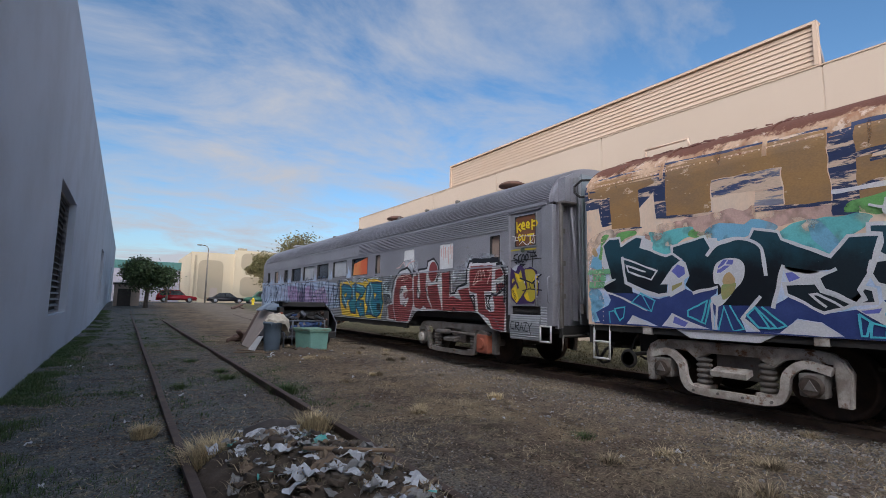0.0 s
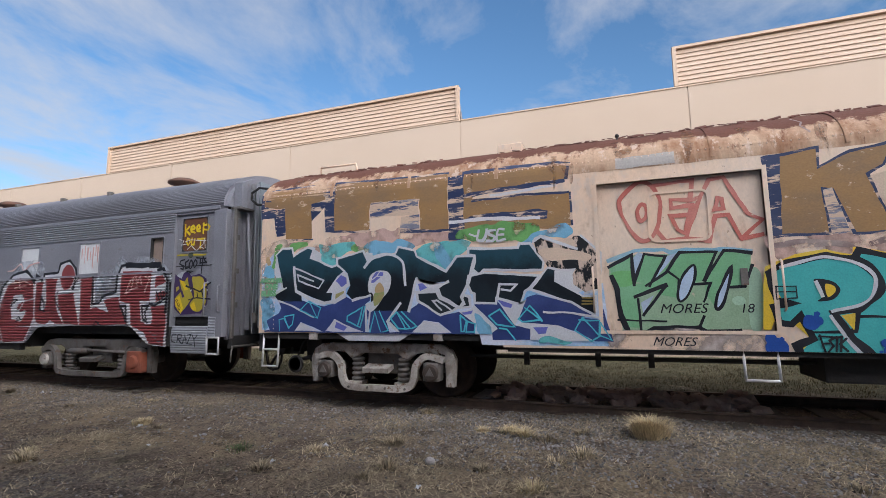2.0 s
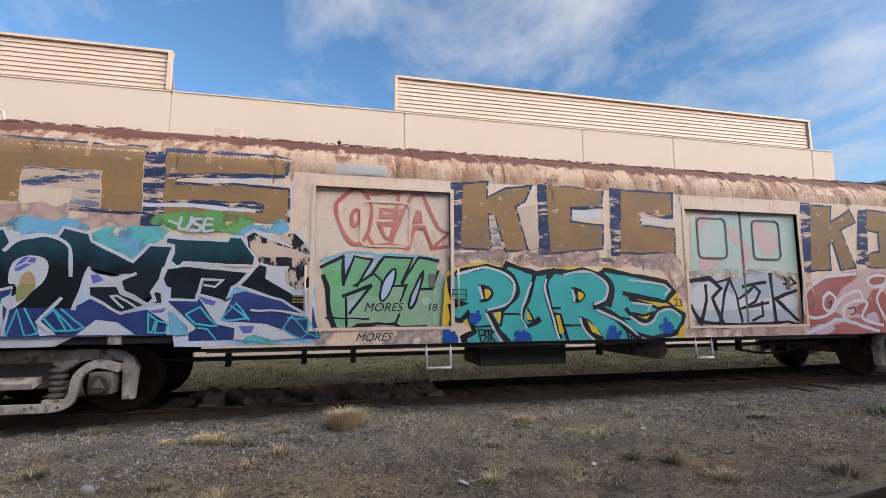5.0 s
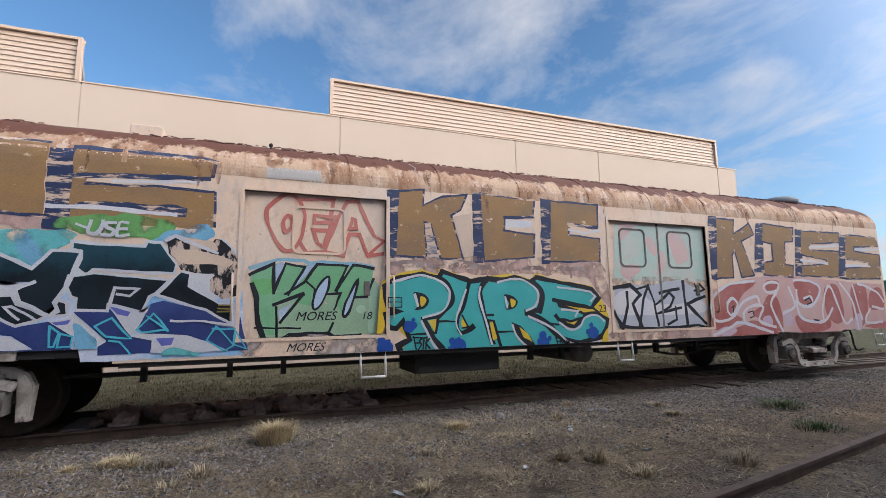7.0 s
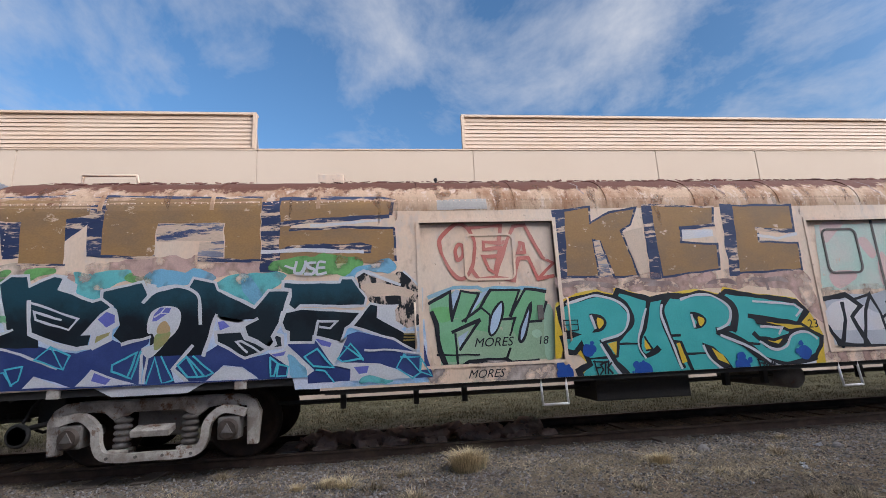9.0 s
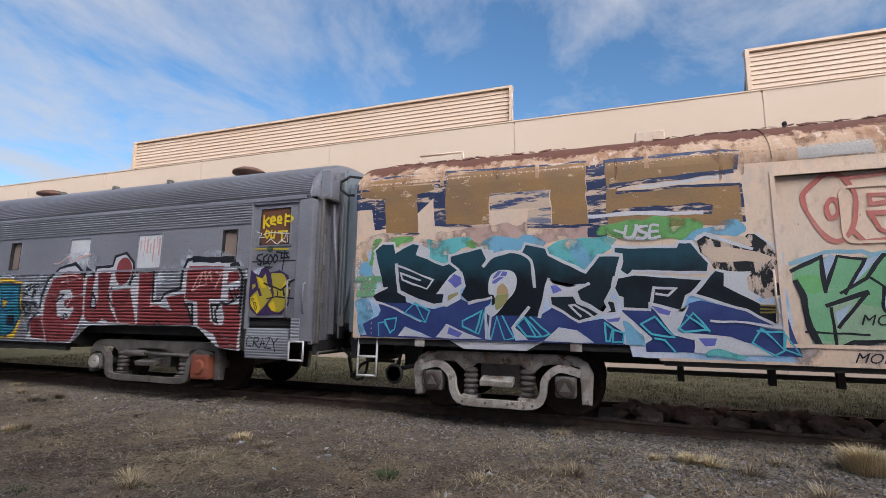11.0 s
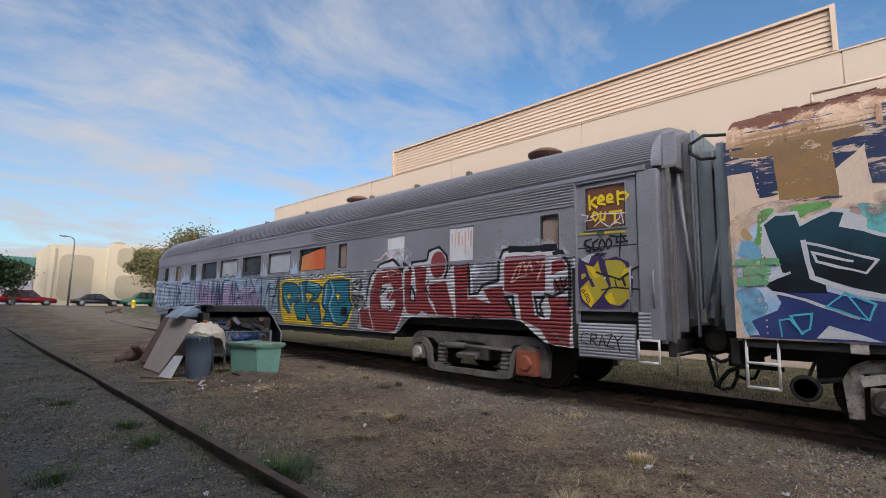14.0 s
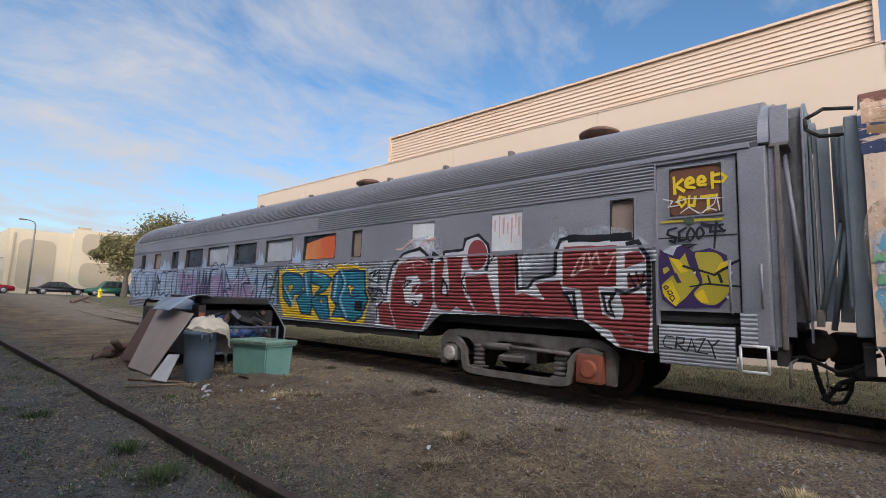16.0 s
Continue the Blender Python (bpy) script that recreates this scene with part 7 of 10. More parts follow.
stroke(AT, BLACK, 0.035, [(2.07, 0.83), (2.17, 0.74), (2.07, 0.7)])

# brown block letters near the far end
AT = (BAG_SIDE, -8.1, 2.05)
fill(AT, OLD_BLUE, [(0.06, 1.18), (0.3, 1.19), (0.34, -0.01), (0.01, -0.04)])
fill(AT, OLD_BLUE, [(1.37, 1.11), (1.6, 1.12), (1.49, 0.11), (1.2, 0.13)])
fill(AT, OLD_BLUE, [(2.56, 1.05), (2.78, 1.06), (2.66, 0.07), (2.41, 0.07)])
fill(AT, OLD_BLUE, [(4.04, 1.01), (4.24, 1.02), (4.06, 0.03), (3.82, 0.03)])
letter(AT, BROWN, OLD_BLUE, 0.03, [(0.27, 1.15), (0.76, 1.15), (0.71, 0.86), (1.17, 1.1), (1.29, 0.88), (0.92, 0.73), (1.19, 0.06), (0.83, 0.01), (0.7, 0.54), (0.62, 0.43), (0.61, 0.01), (0.16, -0.01)])
letter(AT, BROWN, OLD_BLUE, 0.03, [(1.57, 1.12), (2.5, 1.07), (2.44, 0.78), (2.19, 0.77), (2.14, 0.3), (2.38, 0.28), (2.33, 0.04), (1.46, 0.08), (1.5, 0.33), (1.77, 0.36), (1.8, 0.71), (1.5, 0.75)])
letter(AT, BROWN, OLD_BLUE, 0.03, [(2.74, 1.03), (4.01, 1.04), (4, 0.83), (2.98, 0.75), (2.96, 0.63), (3.95, 0.63), (3.83, 0.06), (2.59, 0.07), (2.63, 0.28), (3.46, 0.35), (3.48, 0.42), (2.64, 0.52)])
letter(AT, BROWN, OLD_BLUE, 0.03, [(4.24, 1.02), (5.33, 0.99), (5.42, 0.8), (4.51, 0.75), (4.48, 0.65), (5.41, 0.59), (5.35, 0.04), (4.06, 0.03), (4.11, 0.26), (4.95, 0.32), (4.97, 0.4), (4.12, 0.48)])
stroke(AT, PALE, 0.05, [(2.97, 0.68), (3.94, 0.76)])
stroke(AT, PALE, 0.05, [(2.65, 0.4), (3.5, 0.35)])
stroke(AT, PALE, 0.05, [(4.54, 0.69), (5.35, 0.72)])
stroke(AT, PALE, 0.05, [(4.13, 0.33), (4.99, 0.32)])

# faded red lettering near the far end
AT = (BAG_SIDE, -8.1, 0.95)
fill(AT, ROSE, [(-0.05, 0.85), (0.57, 1.03), (1.44, 1.15), (2.52, 1.16), (4.28, 1.06), (5.35, 1.02), (5.34, 0.03), (3.78, 0.04), (3.06, -0.13), (2.3, 0.03), (1.69, 0.05), (1.59, -0.08), (-0.12, -0.05)])
fill(AT, FADED_RED, [(-0.01, 0.69), (0.35, 0.92), (0.85, 1.02), (1.2, 1.02), (0.81, 0.78), (0.55, 0.44), (0.73, 0.3), (0.1, 0.13), (-0.08, 0.23)], True)
fill(AT, FADED_RED, [(0.72, 0.2), (1.08, 0.29), (1.63, 0.12), (1.6, -0.02), (0.41, -0.05), (-0.05, -0.03)], True)
fill(AT, FADED_RED, [(1.5, 1.05), (1.87, 1.05), (1.76, 0.82), (1.5, 0.82)], True)
fill(AT, FADED_RED, [(1.53, 0.77), (1.81, 0.67), (1.84, 0.07), (1.29, 0.28), (1.03, 0.43), (1.34, 0.58)], True)
fill(AT, FADED_RED, [(2.34, 1.05), (2.98, 1.05), (3.15, 0.84), (2.8, 0.55), (2.48, 0.56), (2.41, 0.82)], True)
fill(AT, FADED_RED, [(2.28, 0.36), (2.9, 0.24), (3.32, 0.28), (3.27, 0.07), (2.45, 0.02)], True)
fill(AT, FADED_RED, [(3.29, 0.92), (3.73, 0.97), (3.84, 0.32), (3.55, 0.17), (3.26, 0.39)], True)
fill(AT, FADED_RED, [(4.22, 0.97), (4.72, 0.97), (4.65, 0.3), (4.22, 0.04), (4.15, 0.48)], True)
fill(AT, FADED_RED, [(4.88, 0.86), (5.28, 0.92), (5.32, 0.52), (4.78, 0.47)], True)
fill(AT, FADED_RED, [(4.5, 0.09), (5.28, 0.18), (5.32, 0.03)], True)
fill(AT, LILAC, [(0.03, 0.11), (0.31, 0.19), (0.57, 0.11), (0.28, 0)], True)
fill(AT, LILAC, [(1.9, 0.37), (2.14, 0.41), (2.18, 0.21), (1.94, 0.16)], True)
fill(AT, LILAC, [(4.2, 0.31), (4.43, 0.36), (4.4, 0.04), (4.18, 0.04)], True)
fill(AT, LILAC, [(1.3, 0.33), (1.53, 0.37), (1.57, 0.18), (1.35, 0.18)], True)
stroke(AT, PALE, 0.055, [(1.14, 1.05), (0.43, 0.97), (-0.01, 0.69), (-0, 0.32), (0.47, 0.35), (0.79, 0.63), (1.16, 0.75), (1.25, 0.63)], smooth=True)
stroke(AT, PALE, 0.055, [(0.38, 0.63), (0.52, 0.71), (0.64, 0.59), (0.47, 0.4), (0.35, 0.49), (0.38, 0.63)], smooth=True)
stroke(AT, PALE, 0.055, [(0.79, 0.25), (0.79, 0.44), (1.06, 0.58), (1.34, 0.53), (1.19, 0.28), (1.64, 0.15)], smooth=True)
stroke(AT, PALE, 0.055, [(-0.04, 0.04), (0.44, 0.19), (0.72, 0.25), (1.54, 0.05)], smooth=True)
stroke(AT, PALE, 0.055, [(1.76, 0.82), (1.58, 0.57), (1.84, 0.07)], smooth=True)
stroke(AT, PALE, 0.055, [(2.16, 0.92), (2.28, 0.56), (1.92, 0.42)], smooth=True)
stroke(AT, PALE, 0.055, [(2.34, 1.08), (2.9, 1.05), (3.13, 0.87), (2.8, 0.55), (2.41, 0.61), (2.38, 0.87)], smooth=True)
stroke(AT, PALE, 0.055, [(2.34, 0.64), (2.47, 0.3), (3.14, 0.23), (3.47, 0.49)], smooth=True)
stroke(AT, PALE, 0.055, [(3.14, 0.23), (3.17, 0.55), (3.47, 0.97), (3.82, 0.21), (4.09, 0.26)], smooth=True)
stroke(AT, PALE, 0.055, [(3.83, 1.03), (4.18, 0.64), (4.3, -0.02)], smooth=True)
stroke(AT, PALE, 0.055, [(4.26, 0.97), (4.45, 0.25)], smooth=True)
stroke(AT, PALE, 0.055, [(4.78, 0.47), (4.58, 0.19), (5.18, 0.18)], smooth=True)
stroke(AT, PALE, 0.055, [(4.46, 1.03), (5.07, 0.86), (5.32, 0.63)], smooth=True)
stroke(AT, PALE, 0.055, [(2.59, 0.71), (2.8, 0.74), (2.83, 0.61), (2.65, 0.56)], smooth=True)
stroke(AT, PALE, 0.055, [(4.89, 0.52), (5.26, 0.46)], smooth=True)
stroke(AT, PALE, 0.05, [(1.41, 0.95), (1.63, 1.03), (1.85, 1), (1.77, 0.86), (1.5, 0.83)], closed=True, smooth=True)
stroke(AT, BLACK, 0.03, [(0.47, 0.54), (0.53, 0.56), (0.5, 0.46)])
stroke(AT, BLACK, 0.03, [(0.91, 0.44), (1.04, 0.47), (1.06, 0.38), (0.95, 0.34)])
stroke(AT, BLACK, 0.03, [(2.6, 0.67), (2.75, 0.72), (2.82, 0.63), (2.66, 0.58)])
stroke(AT, BLACK, 0.03, [(2.82, 0.27), (2.98, 0.25)])

# tags in words
for spot in ((BAG_SIDE, 1.74, 2.36), (PLAIN_SIDE, 7.4, 2.0), ("step", 7.4, 0.85)):
    layers[spot] = max(layers.values()) + 0.0005
words((DOOR_SIDE, 0.0, 1.2), "MORES", 0.66, 0.20, 0.165, BLACK, 0.3)
words((DOOR_SIDE, 0.0, 1.2), "18", 1.52, 0.20, 0.15, BLACK, 0.2)
words((BAG_SIDE, 0.0, 0.95), "MORES", 0.55, 0.06, 0.15, BLACK, 0.4)
words((BAG_SIDE, -5.45, 1.45), "23", 0.02, 0.0, 0.17, BLACK, 0.0)
for line in ([(0.00, 0.17), (0.10, 0.14)], [(0.13, 0.22), (0.11, 0.10), (0.17, 0.07), (0.22, 0.10), (0.25, 0.22)], [(0.36, 0.21), (0.28, 0.20), (0.28, 0.15), (0.35, 0.12), (0.33, 0.06), (0.25, 0.06)], [(0.49, 0.21), (0.41, 0.21), (0.39, 0.06), (0.50, 0.07)], [(0.40, 0.14), (0.48, 0.14)]):
    stroke((BAG_SIDE, 1.74, 2.36), WHITE, 0.036, line, False, True)
fill((BAG_SIDE, -0.25, 3.26), mat("grey_patch_paint", (0.5, 0.45, 0.4), 0.7, 0, (0.42, 0.38, 0.34), 3, 0.6), [(0, 0), (0.7, 0.01), (0.7, 0.16), (0, 0.15)])
words((BAG_SIDE, 5.4, 1.0), "ANOTHER", 0.02, 0.95, 0.092, SPRAY_GREEN, 0.1, 0.009)
words((BAG_SIDE, 5.4, 1.0), "ONE", 0.11, 0.84, 0.12, SPRAY_GREEN, 0.1, 0.009)
words((BAG_SIDE, 5.4, 1.0), "BLESS", 0.04, 0.73, 0.12, SPRAY_GREEN, 0.1, 0.009)

# red five-letter piece across the flutes
AT = (FLUTED_SIDE, 12.6, 0.9)
fill(AT, WHITE_HAZE, [(0.35, 1.46), (0.72, 1.67), (1.44, 1.69), (1.61, 1.57), (1.51, 1.33), (0.93, 1.39)], True)
fill(AT, WHITE_HAZE, [(3.2, 1.04), (3.32, 1.36), (3.64, 1.42), (3.82, 1.65), (4.22, 1.63), (4.75, 1.59), (5.05, 1.4), (5.19, 1.24), (5.16, 1.12), (4.87, 1.22), (3.94, 1.3), (3.48, 1.04)], True)
fill(AT, WHITE_HAZE, [(-0.25, 1.16), (0.3, 1.28), (0.35, 0.52), (-0.19, 0.46)], True)
fill(AT, WHITE, [(0.21, 0.6), (0.28, 1.1), (0.61, 1.43), (1.1, 1.46), (1.34, 1.25), (1.62, 1.37), (2.06, 1.42), (2.11, 1.6), (2.38, 1.64), (2.57, 1.49), (2.62, 1.28), (3.15, 1.26), (3.2, 1.19), (3.25, 0.76), (3.45, 0.91), (3.79, 1), (3.83, 1.4), (3.94, 1.45), (4.74, 1.42), (5.02, 1.35), (5.1, 1.12), (5.12, 0.53), (5.14, -0.03), (4.7, 0), (4.22, 0.34), (2.83, 0.34), (1.39, 0.32), (1.21, -0.01), (0.48, -0.01), (-0.09, 0.03), (-0.09, 0.46), (0.22, 0.51)])
stroke(AT, ROSE, 0.035, [(0.41, 1.5), (0.61, 1.52), (0.82, 1.64), (0.95, 1.48), (1.12, 1.6), (1.41, 1.65)], smooth=True)
fill(AT, BRICK_RED, [(0.33, 0.83), (0.5, 1.19), (0.84, 1.34), (1.27, 1.32), (1.35, 1.16), (1.37, 0.91), (1.11, 0.83), (1.01, 0.99), (0.76, 0.98), (0.65, 0.78), (0.73, 0.48), (1.01, 0.42), (1.15, 0.58), (1.17, 0.66), (0.92, 0.61), (1.1, 0.85), (1.39, 0.88), (1.45, 0.54), (1.33, 0.29), (1.18, 0.03), (0.51, -0.01), (0.32, 0.38)])
fill(AT, BRICK_RED, [(-0.05, 0.42), (0.28, 0.48), (0.48, 0.03), (0.05, 0.06)])
fill(AT, BRICK_RED, [(1.41, 1.22), (1.67, 1.24), (1.62, 0.95), (1.63, 0.67), (1.77, 0.63), (1.79, 0.83), (1.72, 1.3), (2.08, 1.29), (2.04, 0.95), (2.14, 0.63), (2.37, 0.38), (2.12, 0.38), (1.97, 0.45), (1.82, 0.37), (1.55, 0.39), (1.44, 0.58)])
fill(AT, BRICK_RED, [(2.13, 0.95), (2.59, 0.99), (2.66, 0.79), (2.82, 0.36), (2.39, 0.38), (2.19, 0.71)])
fill(AT, BRICK_RED, [(2.78, 1.27), (3.12, 1.28), (3.12, 0.66), (3.25, 0.7), (3.64, 0.59), (3.47, 0.83), (3.87, 0.88), (3.98, 0.6), (4.15, 0.37), (3.29, 0.35), (2.85, 0.35)])
fill(AT, BRICK_RED, [(3.91, 1.37), (4.69, 1.35), (4.69, 0.8), (4.44, 0.79), (4.5, 0.42), (4.63, 0.36), (4.76, 0.37), (4.78, 0.49), (4.73, 0.7), (5.05, 0.71), (5.12, 0.48), (5.08, -0.02), (4.73, 0.02), (4.61, 0.21), (4.25, 0.35), (4.18, 0.76), (3.92, 0.8)])
fill(AT, BRICK_RED, [(4.8, 1.23), (4.99, 1.26), (5.06, 1.13), (4.8, 1.03)])
fill(AT, BRICK_RED, [(4.83, 0.93), (5.05, 0.98), (5.1, 0.89), (4.85, 0.77)])
fill(AT, BRICK_RED, [(2.57, 1.3), (2.53, 1.45), (2.43, 1.55), (2.3, 1.56), (2.2, 1.47), (2.17, 1.32), (2.21, 1.16), (2.32, 1.07), (2.44, 1.07), (2.54, 1.16)], True)
stroke(AT, WHITE, 0.03, [(1.43, 0.89), (1.1, 0.85), (0.92, 0.61)])
stroke(AT, WHITE, 0.04, [(1.41, 1.2), (1.44, 0.58)])
stroke(AT, WHITE, 0.03, [(0.32, 0.38), (0.51, -0.01)])
fill(AT, WHITE, [(0.66, 0.78), (0.75, 0.98), (1.01, 1), (1.12, 0.85), (0.94, 0.62), (1.15, 0.67), (1.17, 0.58), (1.04, 0.42), (0.75, 0.47)])
fill(AT, BRICK_RED, [(0.91, 0.78), (1.08, 0.84), (0.96, 0.68), (0.88, 0.66)])
stroke(AT, BLACK, 0.055, [(0.21, 0.65), (0.22, 0.87), (0.34, 1.17), (0.61, 1.41), (1.04, 1.48), (1.31, 1.29), (1.36, 1.23), (1.38, 1.38), (1.61, 1.26), (1.63, 1.39), (2.06, 1.42), (2.11, 1.59), (2.38, 1.65), (2.58, 1.47), (2.62, 1.28), (2.58, 1.07)])
stroke(AT, BLACK, 0.05, [(3.13, 1.29), (3.17, 0.75), (3.35, 0.77), (3.45, 0.9), (3.79, 0.98), (3.81, 1.34), (3.87, 1.48), (4.04, 1.5)])
stroke(AT, BLACK, 0.1, [(4.04, 1.48), (4.42, 1.46), (4.84, 1.46)])
stroke(AT, BLACK, 0.06, [(4.84, 1.36), (4.96, 1.38), (5.09, 1.18), (5.11, 0.95), (5.09, 0.59)])
stroke(AT, BLACK, 0.03, [(0.68, 0.76), (0.72, 0.89), (0.87, 0.89), (0.68, 0.76)])
stroke(AT, BLACK, 0.03, [(0.89, 0.43), (0.95, 0.53), (1.05, 0.47), (0.89, 0.43)])
stroke(AT, BLACK, 0.035, [(1.64, 0.92), (1.62, 0.67), (1.77, 0.63), (1.74, 0.79), (1.64, 0.92)])
stroke(AT, BLACK, 0.03, [(3.25, 0.35), (3.31, 0.42), (3.43, 0.35)])
stroke(AT, BLACK, 0.04, [(3.94, 0.7), (4.08, 0.71), (4.1, 0.53), (4.13, 0.38), (3.98, 0.66), (3.94, 0.7)])
stroke(AT, BLACK, 0.04, [(4.5, 0.7), (4.66, 0.7), (4.59, 0.58), (4.65, 0.41), (4.56, 0.45), (4.5, 0.7)])
stroke(AT, BLACK, 0.035, [(-0.06, 0.14), (-0.06, 0.37), (0.15, 0.53)])
stroke(AT, BLACK, 0.035, [(4.69, 0.75), (4.81, 0.71), (5.07, 0.83)])
stroke(AT, BLACK, 0.03, [(4.86, 0.96), (4.95, 0.77)])
stroke(AT, BLACK, 0.03, [(4.95, 0.98), (5.01, 0.8), (5.05, 0.98)])
stroke(AT, BLACK, 0.025, [(2.13, 1.02), (2.06, 0.87), (2.21, 0.67)])
stroke(AT, BLACK, 0.03, [(2.54, 1.07), (2.72, 1.28)])
stroke(AT, ROSE, 0.03, [(4.05, 0.94), (4.15, 1.16), (4.26, 1.25), (4.19, 1.02), (4.08, 0.94)])
stroke(AT, ROSE, 0.03, [(4.19, 1.02), (4.36, 1.05)])
stroke(AT, ROSE, 0.03, [(4.31, 1.25), (4.34, 1.12), (4.42, 1.26), (4.46, 1.1)])
stroke(AT, ROSE, 0.03, [(4.55, 1.25), (4.6, 1.22), (4.68, 1.25), (4.55, 0.97)])
stroke(AT, ROSE, 0.03, [(0.63, 1.23), (1.05, 1.26), (1.26, 1.19)])
stroke(AT, ROSE, 0.03, [(0.76, 1.13), (1.12, 1.17)])
stroke(AT, ROSE, 0.03, [(0.87, 1.26), (0.94, 1.09)])

# turquoise letters on yellow across the flutes
AT = (FLUTED_SIDE, 16.6, 0.9)
fill(AT, WHITE_HAZE, [(0.06, 1.16), (0.48, 1.36), (3.33, 1.32), (3.7, 1.17), (4.15, 1.09), (4.22, 0.1), (3.72, 0.08), (3.58, 1.1)], True)
fill(AT, YELLOW, [(0.1, 1.02), (0.15, 1.18), (0.5, 1.2), (1.08, 1.22), (1.64, 1.15), (2.22, 1.17), (2.62, 1.26), (3.08, 1.23), (3.55, 1.16), (3.6, 0.83), (3.7, 0.53), (3.55, 0.03), (3.06, 0.04), (2.68, 0.02), (2.33, 0.08), (1.98, 0.03), (1.22, 0.04), (0.52, 0.05), (0.29, 0.5)])
letter(AT, SEA_BLUE, NAVY, 0.05, [(0.36, 1.06), (0.6, 1.12), (1.1, 1.06), (1.32, 0.92), (1.24, 0.61), (0.95, 0.6), (0.79, 0.29), (0.46, 0.51)])
letter(AT, SEA_BLUE, NAVY, 0.05, [(1.3, 1.05), (1.6, 1.13), (1.6, 0.83), (1.7, 0.61), (1.68, 0.14), (1.29, 0.17), (1.05, 0.47), (1.27, 0.61), (1.39, 0.65)])
letter(AT, SEA_BLUE, NAVY, 0.05, [(1.64, 1.11), (2.24, 1.02), (2.42, 0.93), (2.2, 0.7), (1.85, 0.58), (2.28, 0.56), (2.41, 0.11), (2.05, 0.05), (1.64, 0.44), (2.05, 0.78), (1.63, 0.87)])
letter(AT, SEA_BLUE, NAVY, 0.05, [(2.48, 0.99), (2.7, 1.13), (3.52, 1.1), (3.56, 0.68), (3.66, 0.53), (3.48, 0.18), (3.25, 0.07), (2.8, 0.15), (2.5, 0.14), (2.64, 0.38), (2.42, 0.54)])
stroke(AT, SKY_BLUE, 0.07, [(0.52, 0.74), (0.95, 0.34)], smooth=True)
stroke(AT, SKY_BLUE, 0.07, [(2.74, 1.1), (2.9, 0.83), (2.75, 0.51), (2.99, 0.16)], smooth=True)
stroke(AT, SKY_BLUE, 0.07, [(2.6, 0.99), (2.53, 0.58)], smooth=True)
stroke(AT, SKY_BLUE, 0.07, [(1.38, 1.03), (1.51, 0.61)], smooth=True)
stroke(AT, SKY_BLUE, 0.07, [(1.74, 1.07), (2.21, 0.98)], smooth=True)
stroke(AT, NAVY, 0.035, [(0.46, 0.71), (0.87, 0.29)], smooth=True)
stroke(AT, NAVY, 0.035, [(2.67, 1.11), (2.8, 0.83), (2.67, 0.48), (2.89, 0.15)], smooth=True)
stroke(AT, NAVY, 0.035, [(2.98, 0.95), (3.08, 0.59), (3.38, 0.6)], smooth=True)
letter(AT, YELLOW, NAVY, 0.025, [(0.64, 0.76), (0.84, 0.85), (0.9, 0.74), (0.74, 0.62)])
letter(AT, YELLOW, NAVY, 0.025, [(1.97, 0.49), (2.15, 0.47), (2.05, 0.38)])
letter(AT, YELLOW, NAVY, 0.025, [(2.99, 0.81), (3.22, 0.77), (3.08, 0.59)])
letter(AT, YELLOW, NAVY, 0.025, [(1.27, 0.67), (1.34, 0.83), (1.38, 0.66)])
fill(AT, BLACK, [(3.24, 0.49), (3.48, 0.49), (3.5, 0.27), (3.25, 0.28)])
stroke(AT, WHITE, 0.08, [(0.46, 1.18), (0.61, 1.33), (0.91, 1.26), (1.09, 1.14)], smooth=True)
stroke(AT, BLACK, 0.03, [(0.46, 1.2), (0.61, 1.35), (0.91, 1.28), (1.09, 1.17)], smooth=True)
stroke(AT, WHITE, 0.08, [(1.78, 1.21), (1.92, 1.26), (2.08, 1.18)], smooth=True)
stroke(AT, BLACK, 0.03, [(1.78, 1.23), (1.92, 1.29), (2.07, 1.21)], smooth=True)
stroke(AT, WHITE, 0.08, [(2.15, 1.18), (2.32, 1.26), (2.53, 1.17)], smooth=True)
stroke(AT, BLACK, 0.03, [(2.15, 1.2), (2.31, 1.28), (2.53, 1.19)], smooth=True)
stroke(AT, WHITE, 0.08, [(2.82, 1.25), (3.01, 1.32), (3.27, 1.26)], smooth=True)
stroke(AT, BLACK, 0.03, [(2.82, 1.27), (3.01, 1.34), (3.27, 1.28)], smooth=True)
stroke(AT, BLACK, 0.03, [(3.68, 1.04), (3.87, 1.11), (3.77, 0.96), (3.99, 1.09), (3.94, 0.9)])
stroke(AT, BLACK, 0.03, [(3.66, 0.92), (3.95, 0.85), (4.02, 0.96)])
stroke(AT, BLACK, 0.03, [(3.64, 0.71), (3.74, 0.6), (3.79, 0.73), (3.91, 0.6), (3.96, 0.74), (4.13, 0.63)])
stroke(AT, BLACK, 0.03, [(3.66, 0.75), (4.1, 0.72)])
stroke(AT, BLACK, 0.03, [(3.77, 0.55), (3.92, 0.53), (3.8, 0.49)])
stroke(AT, BLACK, 0.03, [(-0.44, 1.07), (-0.21, 1.12), (0, 0.92), (-0.38, 0.98)])
stroke(AT, BLACK, 0.03, [(-0.36, 0.73), (0.03, 0.76), (-0.27, 0.59), (0.1, 0.55)])
stroke(AT, BLACK, 0.03, [(-0.25, 0.42), (0.07, 0.48), (-0.05, 0.33)])

